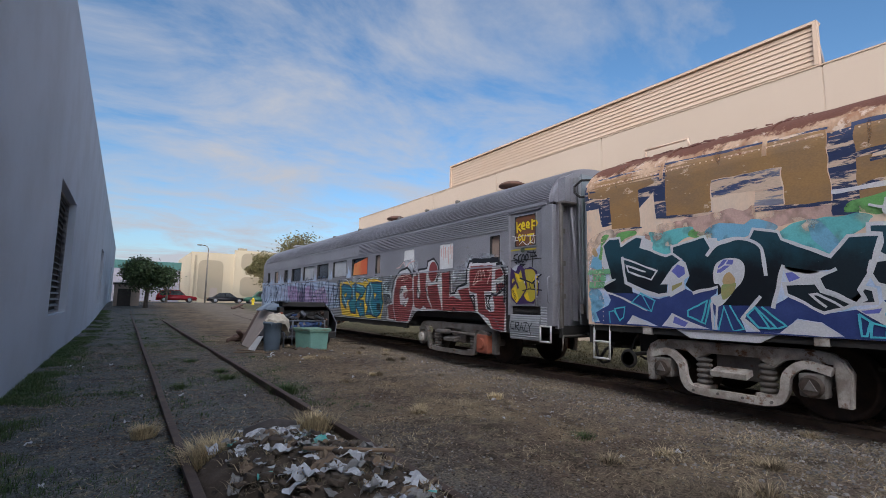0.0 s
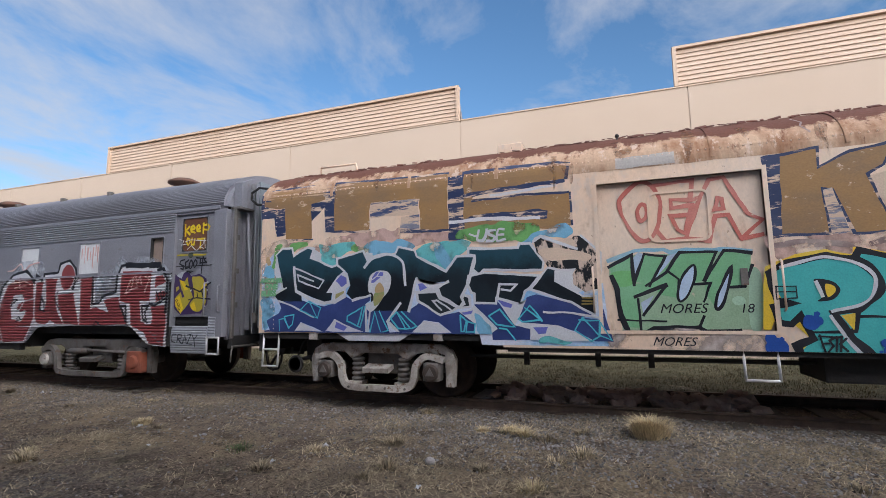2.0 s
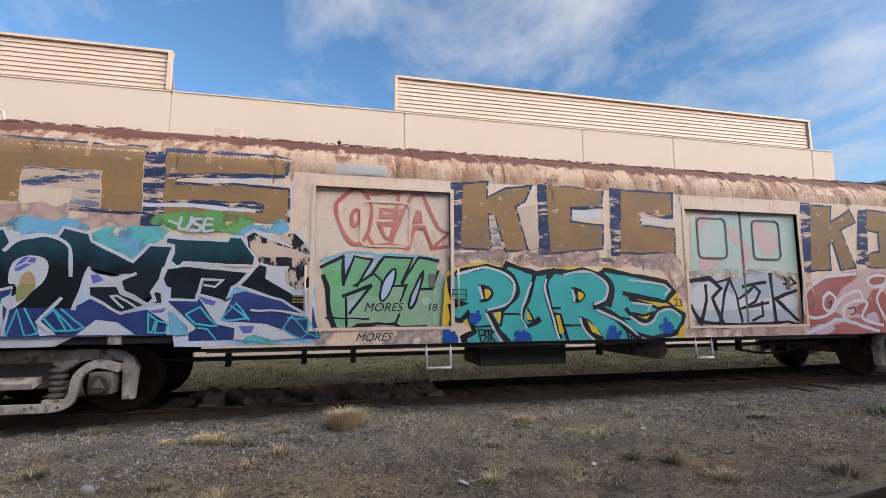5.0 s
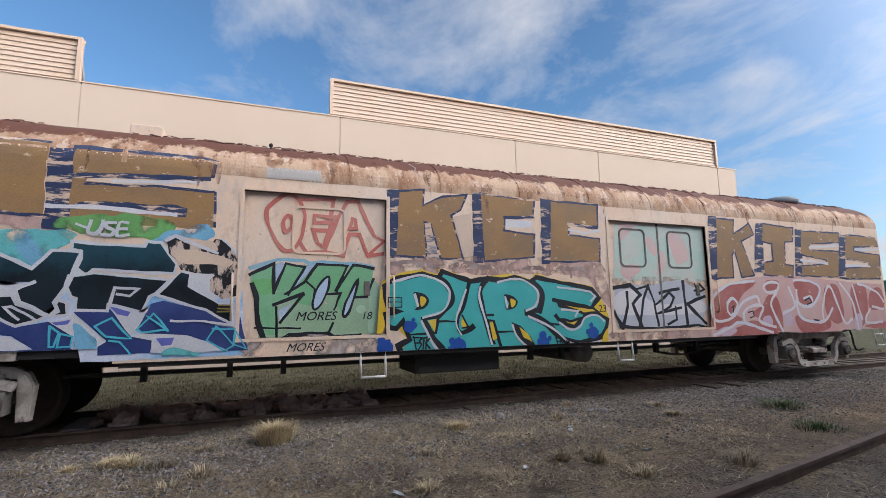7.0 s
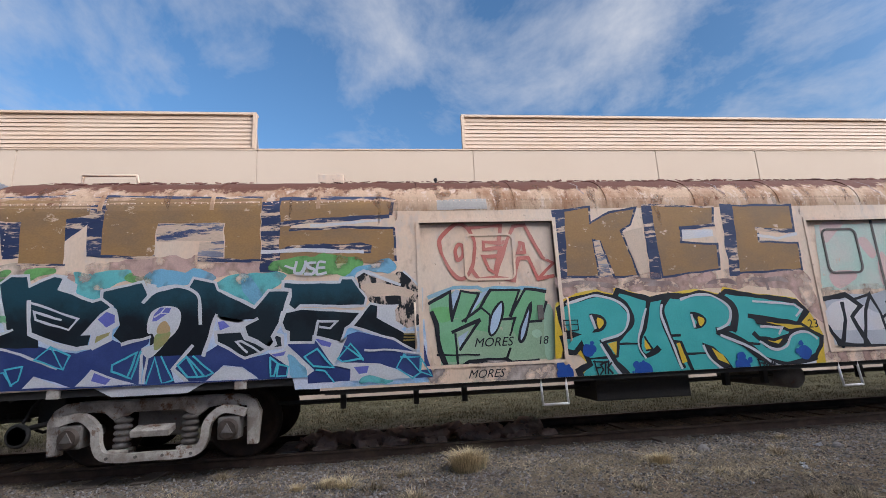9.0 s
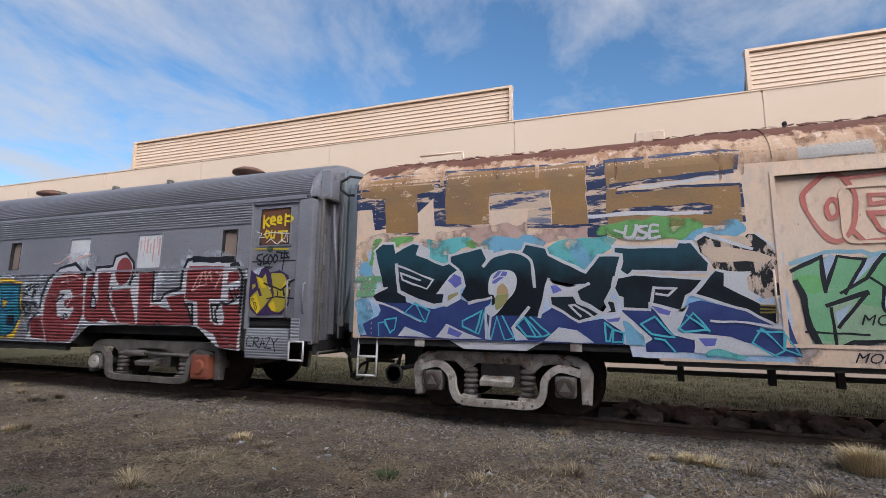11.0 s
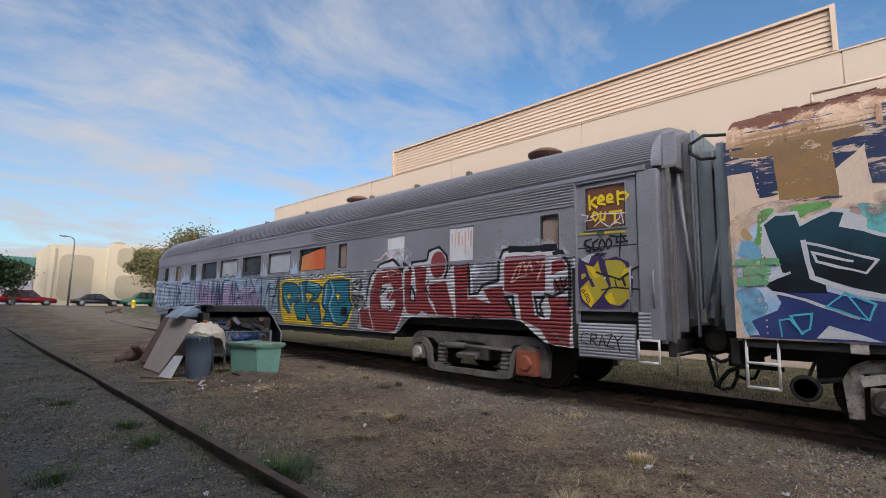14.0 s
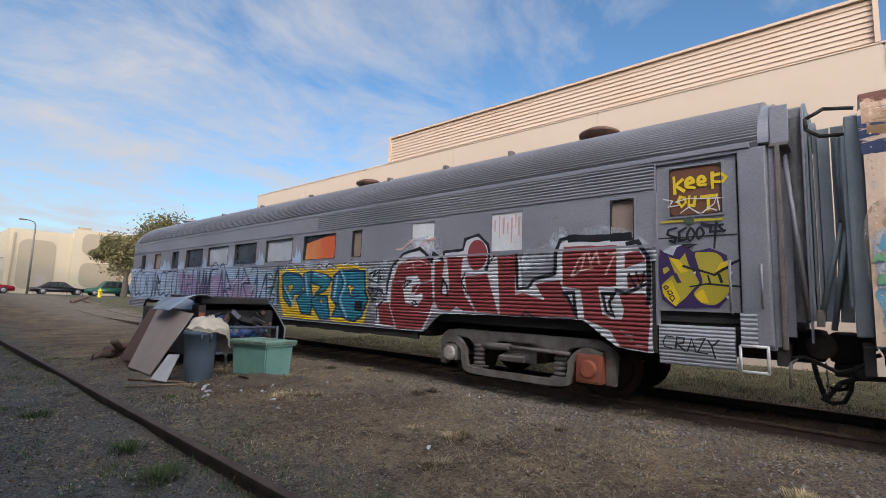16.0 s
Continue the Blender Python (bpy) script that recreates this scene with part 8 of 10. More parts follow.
# pale blue and violet tags across the flutes
AT = (FLUTED_SIDE, 28, 0.9)
fill(AT, HAZE_BLUE, [(-0.07, 1.47), (4.19, 1.34), (8.59, 1.38), (11.32, 1.19), (11.58, 0.31), (10.15, 0.2), (5.95, 0.25), (0.61, 0.28)])
fill(AT, HAZE_BLUE, [(0.26, 0.91), (4.27, 1.02), (4.39, 0.58), (0.55, 0.46)], True)
fill(AT, VIOLET, [(5.05, 1.2), (6.42, 1.15), (6.7, 0.89), (8.18, 1.16), (8.68, 0.89), (10, 1.1), (10.6, 0.43), (9.47, 0.38), (5.93, 0.34), (5.17, 0.7)])
tag_rnd = random.Random(41)
for row, (u0, u1, v0, v1) in enumerate(((0.3, 5.2, 0.42, 1.25), (5.3, 11.3, 0.35, 1.22))):
    u = u0
    while u < u1:
        w = tag_rnd.uniform(0.28, 0.5)
        lean = tag_rnd.uniform(0.02, 0.16)
        hi, lo = v1 + tag_rnd.uniform(-0.12, 0.12), v0 + tag_rnd.uniform(-0.08, 0.08)
        mid = (hi + lo) / 2 + tag_rnd.uniform(-0.1, 0.1)
        pick = tag_rnd.randrange(5)
        wide = tag_rnd.uniform(0.045, 0.085)
        shape = ([(u, lo), (u + lean, hi), (u + w, mid), (u + lean, mid), (u + w, lo)],
                 [(u + w, hi), (u + lean, hi - 0.05), (u, mid), (u + lean, lo), (u + w, lo + 0.1)],
                 [(u, lo), (u + w * 0.5 + lean, hi), (u + w, lo)],
                 [(u, hi), (u + lean * 0.5, lo), (u + w, lo + 0.06), (u + w, hi)],
                 [(u, lo), (u + lean, hi), (u + w * 0.55, lo + 0.1), (u + w, hi), (u + w + 0.03, lo)])[pick]
        stroke(AT, NAVY, wide, shape, False, pick in (1, 3))
        if tag_rnd.random() < 0.6:
            stroke(AT, NAVY, 0.04, [(u - 0.05, hi + 0.05), (u + w * 0.5, hi + 0.2), (u + w, hi + 0.04)], False, True)
        if tag_rnd.random() < 0.5:
            stroke(AT, WHITE, 0.05, [(u + 0.06, mid), (u + w * 0.7, mid + 0.15)])
        u += w + tag_rnd.uniform(0.05, 0.12)
# overspray running up between the windows
for lo_y, hi_y in ((15.47, 15.86), (17.24, 17.65), (19.01, 19.33), (20.79, 21.09), (22.53, 23.07), (23.75, 24.77), (25.48, 26.37)):
    a0, b0 = 28 - hi_y, 28 - lo_y
    fill(AT, HAZE_BLUE, [(a0, 1.34), (a0, 1.50), (a0 + 0.25 * (b0 - a0), 1.46), (a0 + 0.4 * (b0 - a0), 1.78), (a0 + 0.55 * (b0 - a0), 1.50), (a0 + 0.75 * (b0 - a0), 1.68), (b0, 1.44), (b0, 1.34)])

# yellow bubble lettering and words on the vestibule door
AT = (PLAIN_SIDE, 7.4, 1.3)
fill(AT, WHITE_HAZE, [(0.02, 0.79), (0.14, 0.89), (0.29, 0.91), (0.3, 0.83), (0.14, 0.73)], True)
fill(AT, PURPLE_INK, [(0.02, 0.87), (0.08, 0.82), (0.18, 0.78), (0.22, 0.88), (0.3, 0.92), (0.41, 0.82), (0.59, 0.86), (0.76, 0.76), (0.81, 0.56), (0.79, 0.3), (0.67, 0.15), (0.37, 0.15), (0.2, 0.13), (0.04, 0.24), (0.01, 0.44)])
letter(AT, MUSTARD, PURPLE_INK, 0.02, [(0.11, 0.8), (0.17, 0.74), (0.25, 0.74), (0.32, 0.84), (0.37, 0.67), (0.48, 0.44), (0.2, 0.14), (0.04, 0.31), (0.03, 0.43), (0.18, 0.57)])
letter(AT, MUSTARD, PURPLE_INK, 0.02, [(0.05, 0.63), (0.12, 0.66), (0.15, 0.6), (0.06, 0.53)])
letter(AT, MUSTARD, PURPLE_INK, 0.02, [(0.42, 0.8), (0.52, 0.82), (0.67, 0.79), (0.77, 0.63), (0.79, 0.46), (0.77, 0.32), (0.64, 0.18), (0.5, 0.19), (0.4, 0.31), (0.49, 0.44), (0.46, 0.59)], True)
fill(AT, LETTER_YELLOW, [(0.65, 0.59), (0.7, 0.67), (0.78, 0.7), (0.78, 0.63), (0.66, 0.53)])
fill(AT, LETTER_YELLOW, [(0.04, 0.41), (0.15, 0.48), (0.25, 0.26), (0.2, 0.15), (0.07, 0.28)])
fill(AT, LETTER_YELLOW, [(0.42, 0.3), (0.51, 0.37), (0.57, 0.2), (0.48, 0.21)])
fill(AT, LETTER_YELLOW, [(0.14, 0.76), (0.24, 0.73), (0.35, 0.59), (0.26, 0.57)])
fill(AT, PURPLE_INK, [(0.16, 0.55), (0.21, 0.57), (0.27, 0.45), (0.22, 0.44)])
fill(AT, PURPLE_INK, [(0.29, 0.22), (0.35, 0.24), (0.39, 0.16), (0.26, 0.16)])
stroke(AT, BLACK, 0.03, [(0.3, 0.65), (0.47, 0.59), (0.63, 0.53), (0.78, 0.63)])
stroke(AT, BLACK, 0.022, [(0.37, 0.4), (0.55, 0.43), (0.9, 0.4)])
stroke(AT, BLACK, 0.03, [(0.8, 0.65), (0.93, 0.72)])
stroke(AT, BLACK, 0.03, [(0.68, 0.53), (0.7, 0.46)])
stroke(AT, BLACK, 0.02, [(0.56, 0.52), (0.58, 0.45)])
fill(AT, WHITE, [(0.81, 0.56), (0.81, 0.57), (0.8, 0.58), (0.79, 0.58), (0.78, 0.57), (0.78, 0.56), (0.78, 0.55), (0.79, 0.55), (0.8, 0.54), (0.81, 0.55)], True)
fill(AT, WHITE, [(0.77, 0.28), (0.77, 0.29), (0.76, 0.3), (0.75, 0.3), (0.74, 0.29), (0.74, 0.28), (0.74, 0.27), (0.75, 0.26), (0.76, 0.26), (0.77, 0.27)], True)
fill(AT, WHITE, [(0.43, 0.57), (0.43, 0.58), (0.42, 0.58), (0.41, 0.58), (0.4, 0.57), (0.41, 0.56), (0.41, 0.55), (0.42, 0.55), (0.43, 0.56)], True)
stroke(AT, BLACK, 0.012, [(0.06, 0.39), (0.09, 0.41), (0.12, 0.39), (0.09, 0.36)], closed=True)
stroke(AT, BLACK, 0.012, [(0.13, 0.27), (0.17, 0.3), (0.19, 0.26), (0.16, 0.22)], closed=True)
stroke(AT, BLACK, 0.012, [(0.11, 0.34), (0.15, 0.35), (0.17, 0.32), (0.13, 0.3)], closed=True)
stroke(AT, MUSTARD, 0.03, [(0.05, 1.21), (0.39, 1.21), (0.72, 1.2)])
fill(AT, SOOT_GREEN, [(0.31, 1.21), (0.36, 1.25), (0.42, 1.24), (0.42, 1.17), (0.36, 1.15)], True)
stroke(AT, BLACK, 0.026, [(0.23, 1.13), (0.14, 1.11), (0.12, 1.05), (0.22, 1.01), (0.2, 0.95), (0.15, 0.97)])
stroke(AT, BLACK, 0.026, [(0.33, 1.12), (0.26, 1.08), (0.26, 0.97), (0.33, 0.98)])
stroke(AT, BLACK, 0.026, [(0.51, 1.15), (0.73, 1.13)])
stroke(AT, BLACK, 0.026, [(0.39, 1.11), (0.35, 1.03), (0.38, 0.96), (0.43, 1.04)], closed=True, smooth=True)
stroke(AT, BLACK, 0.026, [(0.49, 1.11), (0.45, 1.05), (0.47, 0.97), (0.53, 1.04)], closed=True, smooth=True)
stroke(AT, BLACK, 0.026, [(0.61, 1.13), (0.6, 1.05)])
stroke(AT, BLACK, 0.026, [(0.64, 0.86), (0.67, 1.17), (0.74, 1.05)])
stroke(AT, BLACK, 0.026, [(0.62, 1.06), (0.75, 1.06)])
stroke(AT, BLACK, 0.026, [(0.3, 0.91), (0.45, 0.91), (0.36, 0.88)])
stroke(AT, LETTER_YELLOW, 0.036, [(0.21, 1.77), (0.22, 1.57)])
stroke(AT, LETTER_YELLOW, 0.036, [(0.31, 1.73), (0.23, 1.66), (0.32, 1.59)])
stroke(AT, LETTER_YELLOW, 0.036, [(0.36, 1.67), (0.43, 1.68), (0.4, 1.74), (0.36, 1.71), (0.36, 1.63), (0.44, 1.61)], smooth=True)
stroke(AT, LETTER_YELLOW, 0.036, [(0.49, 1.67), (0.56, 1.68), (0.53, 1.74), (0.49, 1.72), (0.49, 1.64), (0.56, 1.63)], smooth=True)
stroke(AT, LETTER_YELLOW, 0.036, [(0.64, 1.76), (0.64, 1.59)])
stroke(AT, LETTER_YELLOW, 0.036, [(0.64, 1.73), (0.74, 1.74), (0.78, 1.69), (0.74, 1.64), (0.64, 1.66)])
stroke(AT, LETTER_YELLOW, 0.036, [(0.38, 1.5), (0.37, 1.39), (0.43, 1.39), (0.45, 1.49)])
stroke(AT, LETTER_YELLOW, 0.036, [(0.52, 1.49), (0.68, 1.49)])
stroke(AT, LETTER_YELLOW, 0.036, [(0.59, 1.48), (0.59, 1.33)])
stroke(AT, LETTER_YELLOW, 0.036, [(0.28, 1.51), (0.25, 1.45), (0.29, 1.38), (0.34, 1.43), (0.33, 1.49)], closed=True)
stroke(AT, PALE, 0.016, [(0.09, 1.51), (0.19, 1.47), (0.15, 1.4), (0.25, 1.41)])
stroke(AT, PALE, 0.016, [(0.23, 1.45), (0.37, 1.48), (0.74, 1.45)])
stroke(AT, PALE, 0.016, [(0.28, 1.31), (0.37, 1.37), (0.51, 1.28), (0.65, 1.39), (0.68, 1.48), (0.71, 1.28)])
stroke(AT, PALE, 0.016, [(0.58, 1.35), (0.67, 1.31)])

CRAZY = ([(0.17, 0.24), (0.09, 0.25), (0.05, 0.18), (0.07, 0.12), (0.15, 0.10)], [(0.20, 0.10), (0.21, 0.24), (0.29, 0.23), (0.28, 0.17), (0.21, 0.16), (0.30, 0.08)],
         [(0.32, 0.08), (0.37, 0.23), (0.42, 0.08)], [(0.33, 0.14), (0.42, 0.15)], [(0.43, 0.23), (0.52, 0.24), (0.44, 0.08), (0.54, 0.07)], [(0.55, 0.22), (0.59, 0.15), (0.66, 0.23)], [(0.59, 0.15), (0.62, 0.03)])
for line in CRAZY:
    stroke(("step", 7.4, 0.85), BLACK, 0.016, line)
# ---- yard things ----
CAN_BLUE = mat("blue_grey_plastic", (0.115, 0.15, 0.19), 0.5, 0, (0.09, 0.12, 0.15), 4.0, 0.6, 50, 0.08)
BOX_GREEN = mat("faded_mint_fibreglass", (0.22, 0.42, 0.34), 0.55, 0, (0.18, 0.34, 0.28), 2.5, 0.7, 50, 0.08, third=(0.15, 0.16, 0.12), third_scale=5, third_spread=(0.62, 0.72))
BOX_LID = mat("dirty_mint_lid", (0.20, 0.33, 0.25), 0.65, 0, (0.14, 0.17, 0.12), 4, 0.8, 50, 0.1)
CLOTH = mat("cream_cloth", (0.62, 0.55, 0.44), 0.9, 0, (0.50, 0.42, 0.32), 5, 0.7, 80, 0.2)
PLY = mat("beige_panel_board", (0.36, 0.29, 0.245), 0.7, 0, (0.31, 0.25, 0.21), 2, 0.6, 40, 0.06)
PLY_DARK = mat("brown_panel_board", (0.14, 0.085, 0.065), 0.75, 0, (0.10, 0.065, 0.05), 3, 0.6, 40, 0.1)
CHIP_WHITE = mat("white_faced_chipboard", (0.56, 0.55, 0.53), 0.6, 0, (0.46, 0.44, 0.42), 3, 0.6, 40, 0.05)
WOOD = mat("weathered_wood", (0.28, 0.19, 0.12), 0.85, 0, (0.18, 0.12, 0.08), 6, 0.7, 60, 0.3)
PAPER = mat("torn_white_paper", (0.62, 0.62, 0.63), 0.9, 0, (0.40, 0.40, 0.42), 12, 0.6, 60, 0.1, island=0.2)
PAPER_DIRTY = mat("dirty_grey_paper", (0.30, 0.285, 0.27), 0.9, 0, (0.20, 0.18, 0.16), 12, 0.7, 60, 0.1)
CARD = mat("brown_cardboard", (0.24, 0.17, 0.11), 0.9, 0, (0.16, 0.11, 0.08), 9, 0.7, 60, 0.1)
CARPET = mat("grey_brown_carpet", (0.10, 0.085, 0.075), 0.95, 0, (0.065, 0.055, 0.05), 8, 0.7, 90, 0.5)
TEAL_PAPER = mat("teal_plastic_scrap", (0.10, 0.42, 0.38), 0.5, 0, (0.3, 0.5, 0.45), 9, 0.6)
CAR_GREY = mat("scuffed_grey_car_paint", (0.22, 0.23, 0.26), 0.4, 0.3, (0.15, 0.15, 0.17), 3, 0.7, 40, 0.05)
TARP = mat("blue_grey_sheet_metal", (0.30, 0.34, 0.40), 0.45, 0.2, (0.22, 0.25, 0.30), 3, 0.7, 40, 0.1)
BLUE_BAG = mat("blue_plastic_bag", (0.015, 0.035, 0.11), 0.4, 0, (0.05, 0.12, 0.3), 7, 0.7)
FRAME_STEEL = mat("grey_tube_steel", (0.13, 0.14, 0.16), 0.6, 0.3, (0.09, 0.09, 0.1), 5, 0.6)
DARK_SOIL = mat("dark_debris_soil", (0.085, 0.062, 0.045), 0.95, 0, (0.14, 0.105, 0.075), 4, 0.8, 30, 0.9, third=(0.04, 0.03, 0.024), third_scale=9)
STRAW = mat("dry_straw", (0.58, 0.46, 0.27), 0.9, 0, (0.44, 0.34, 0.19), 3, 0.7, 50, 0.0, island=0.4)
STRAW_DULL = mat("dull_straw", (0.44, 0.345, 0.215), 0.95, 0, (0.17, 0.13, 0.085), 1.2, 0.9, 50, 0.0, island=0.6)
WEED = mat("green_weed", (0.062, 0.105, 0.034), 0.8, 0, (0.10, 0.125, 0.045), 3, 0.7, 50, 0.0, island=0.4)
ROCK = mat("reddish_rubble", (0.58, 0.41, 0.32), 0.95, 0, (0.38, 0.26, 0.20), 5, 0.8, 40, 0.7, third=(0.30, 0.25, 0.21), third_scale=4)
LEAF_DARK = mat("dark_green_leaves", (0.035, 0.06, 0.022), 0.7, 0, (0.06, 0.085, 0.03), 1.2, 0.8, 30, 0.0, island=0.5)
LEAF_OLIVE = mat("olive_leaves", (0.12, 0.11, 0.045), 0.7, 0, (0.18, 0.14, 0.06), 1.0, 0.8, 30, 0.0, island=0.5)
BARK = mat("grey_bark", (0.12, 0.095, 0.075), 0.95, 0, (0.07, 0.055, 0.045), 5, 0.7, 40, 0.6)


def moved(bm, m):
    bmesh.ops.transform(bm, matrix=m, verts=bm.verts)
    return bm


def crumpled(bm, m, sx, sy, bend, rnd, k=3):
    """A creased sheet, with two sides apart by a millimetre or two."""
    vs = []
    ph = rnd.uniform(0, 9)
    for i in range(k + 1):
        for j in range(k + 1):
            u, v = i / k - 0.5, j / k - 0.5
            vs.append(bm.verts.new(m @ Vector((u * sx, v * sy * (1 + 0.3 * math.sin(ph + i)), bend * noise.noise((u * 3 + ph, v * 3, ph))))))
    for i in range(k):
        for j in range(k):
            a = i * (k + 1) + j
            bm.faces.new((vs[a], vs[a + 1], vs[a + k + 2], vs[a + k + 1]))


def trash_can():
    x, y, z = 3.38, 13.1, ground_z(3.38, 13.1)
    can = thing("trash_can", "blue-grey plastic trash can with a cloth hanging over it", "trash can", (x, y, z))
    bm = lathe(bmesh.new(), (x, y, z), [(0, 0.175), (0.02, 0.19), (0.34, 0.21), (0.68, 0.228), (0.69, 0.245), (0.74, 0.25), (0.76, 0.235), (0.72, 0.215), (0.1, 0.18)], 32, 'Z')
    part("body", bm, CAN_BLUE, can, "", True)
    for s in (-1, 1):
        bm = pipe(bmesh.new(), [(x + 0.07 * s - 0.04, y - 0.23, z + 0.71), (x + 0.07 * s - 0.04, y - 0.29, z + 0.71), (x + 0.07 * s - 0.04, y - 0.29, z + 0.62), (x + 0.07 * s - 0.04, y - 0.25, z + 0.60)], 0.012)
        part("handle", bm, CAN_BLUE, can, "", True)
    cloth = thing("cloth", "crumpled cream cloth draped over the trash can rim", "cloth", (x + 0.05, y, z + 0.66))
    bm = bmesh.new()
    n, rows = 30, []
    for i in range(14):
        t = i / 13
        row = []
        for j in range(n):
            a = 2 * math.pi * j / n
            hang = 0.03 + 0.42 * max(0, math.cos(a - 0.1)) ** 2
            if t < 0.6:
                r, h = 0.275 * t / 0.6, 0.16 * (1 - (t / 0.6) ** 2) + 0.035
            else:
                r, h = 0.275 + 0.05 * (t - 0.6), 0.035 - hang * (t - 0.6) / 0.4
            w = 0.055 * noise.noise((math.cos(a) * 2.4, math.sin(a) * 2.4, t * 3.5)) + 0.02 * noise.noise((a * 4, t * 7, 3))
            row.append(bm.verts.new((x + 0.08 + (r + w) * math.cos(a) * (1.15 if math.cos(a) > 0 else 1), y + (r + w) * math.sin(a), z + 0.755 + h + 1.3 * w)))
        rows.append(row)
    for p, q in zip(rows, rows[1:]):
        for j in range(n):
            bm.faces.new((p[j], p[(j + 1) % n], q[(j + 1) % n], q[j]))
    bmesh.ops.remove_doubles(bm, verts=bm.verts, dist=0.001)
    part("fabric", bm, CLOTH, cloth, "", True)


trash_can()


def green_box():
    z = ground_z(4.48, 13.25) - 0.01
    base = Matrix.Translation((4.48, 13.25, z)) @ Euler((0, 0, radians(10))).to_matrix().to_4x4()
    ob = thing("storage_box", "mint green fibreglass storage box with a grimy lid", "storage box", (4.48, 13.25, z))
    bm = bmesh.new()
    prism_x(bm, [(-0.41, 0.0), (0.41, 0.0), (0.44, 0.52), (-0.44, 0.52)], -0.27, 0.27)
    for v in bm.verts:
        v.co.x *= 0.95 + 0.1 * v.co.z / 0.52
    bmesh.ops.bevel(bm, geom=bm.edges[:], offset=0.02, segments=2, affect='EDGES')
    part("body", moved(bm, base), BOX_GREEN, ob)
    part("lid", moved(boxes((-0.33, 0.33, -0.48, 0.48, 0.525, 0.59), bevel=0.015), base), BOX_LID, ob, "grimy mint lid with a rim")
    part("lid_rim", moved(boxes((-0.31, 0.31, -0.465, 0.465, 0.50, 0.524), bevel=0.006), base), BOX_GREEN, ob)


green_box()


def leaning(name, label, a, b, c, d, thick, material):
    """A board from its four corners, bottom pair first."""
    a, b, c, d = (Vector(p) for p in (a, b, c, d))
    flat = (b - a).cross(c - a).normalized()
    d = d - flat * flat.dot(d - a)
    nrm = (b - a).cross(d - a).normalized() * thick
    ob = thing(name, label, "board", (a + b) / 2)
    bm = bmesh.new()
    lo = [bm.verts.new(p) for p in (a, b, c, d)]
    hi = [bm.verts.new(p + nrm) for p in (a, b, c, d)]
    bm.faces.new(lo)
    bm.faces.new(hi[::-1])
    for i in range(4):
        j = (i + 1) % 4
        bm.faces.new((lo[i], hi[i], hi[j], lo[j]))
    bmesh.ops.recalc_face_normals(bm, faces=bm.faces)
    bmesh.ops.bevel(bm, geom=bm.edges[:], offset=0.003, segments=1, affect='EDGES')
    part("panel", bm, material, ob)


leaning("wall_board", "large beige panel board leaning on the wreck", (3.07, 15.22, 0.10), (3.04, 14.05, 0.11), (3.68, 14.2, 1.07), (3.78, 16.19, 1.133), 0.02, PLY)
leaning("wall_board", "dark brown panel board leaning behind the beige one", (3.33, 16.66, 0.09), (3.39, 15.54, 0.09), (3.83, 15.76, 1.02), (3.82, 16.75, 1.09), 0.018, PLY_DARK)
leaning("chipboard", "small white-faced chipboard leaning on the panel", (2.92, 13.64, 0.11), (2.99, 13.22, 0.11), (3.27, 13.55, 0.46), (3.13, 13.80, 0.51), 0.016, CHIP_WHITE)


def gate_frame():
    ob = thing("gate_frame", "grey tube-steel frame standing beside the bins", "metal frame", (4.55, 13.75, 0.1))
    y = 13.78
    for z in (0.84, 0.62, 0.40):
        bm = rod(bmesh.new(), (3.85, y, z + 0.02), (5.05, y + 0.05, z), 0.022)
        part("rail", bm, FRAME_STEEL, ob, "", True)
    for x in (3.87, 4.10, 5.03):
        bm = rod(bmesh.new(), (x, y, 0.05), (x, y, 0.87), 0.024)
        part("post", bm, FRAME_STEEL, ob, "", True)


gate_frame()


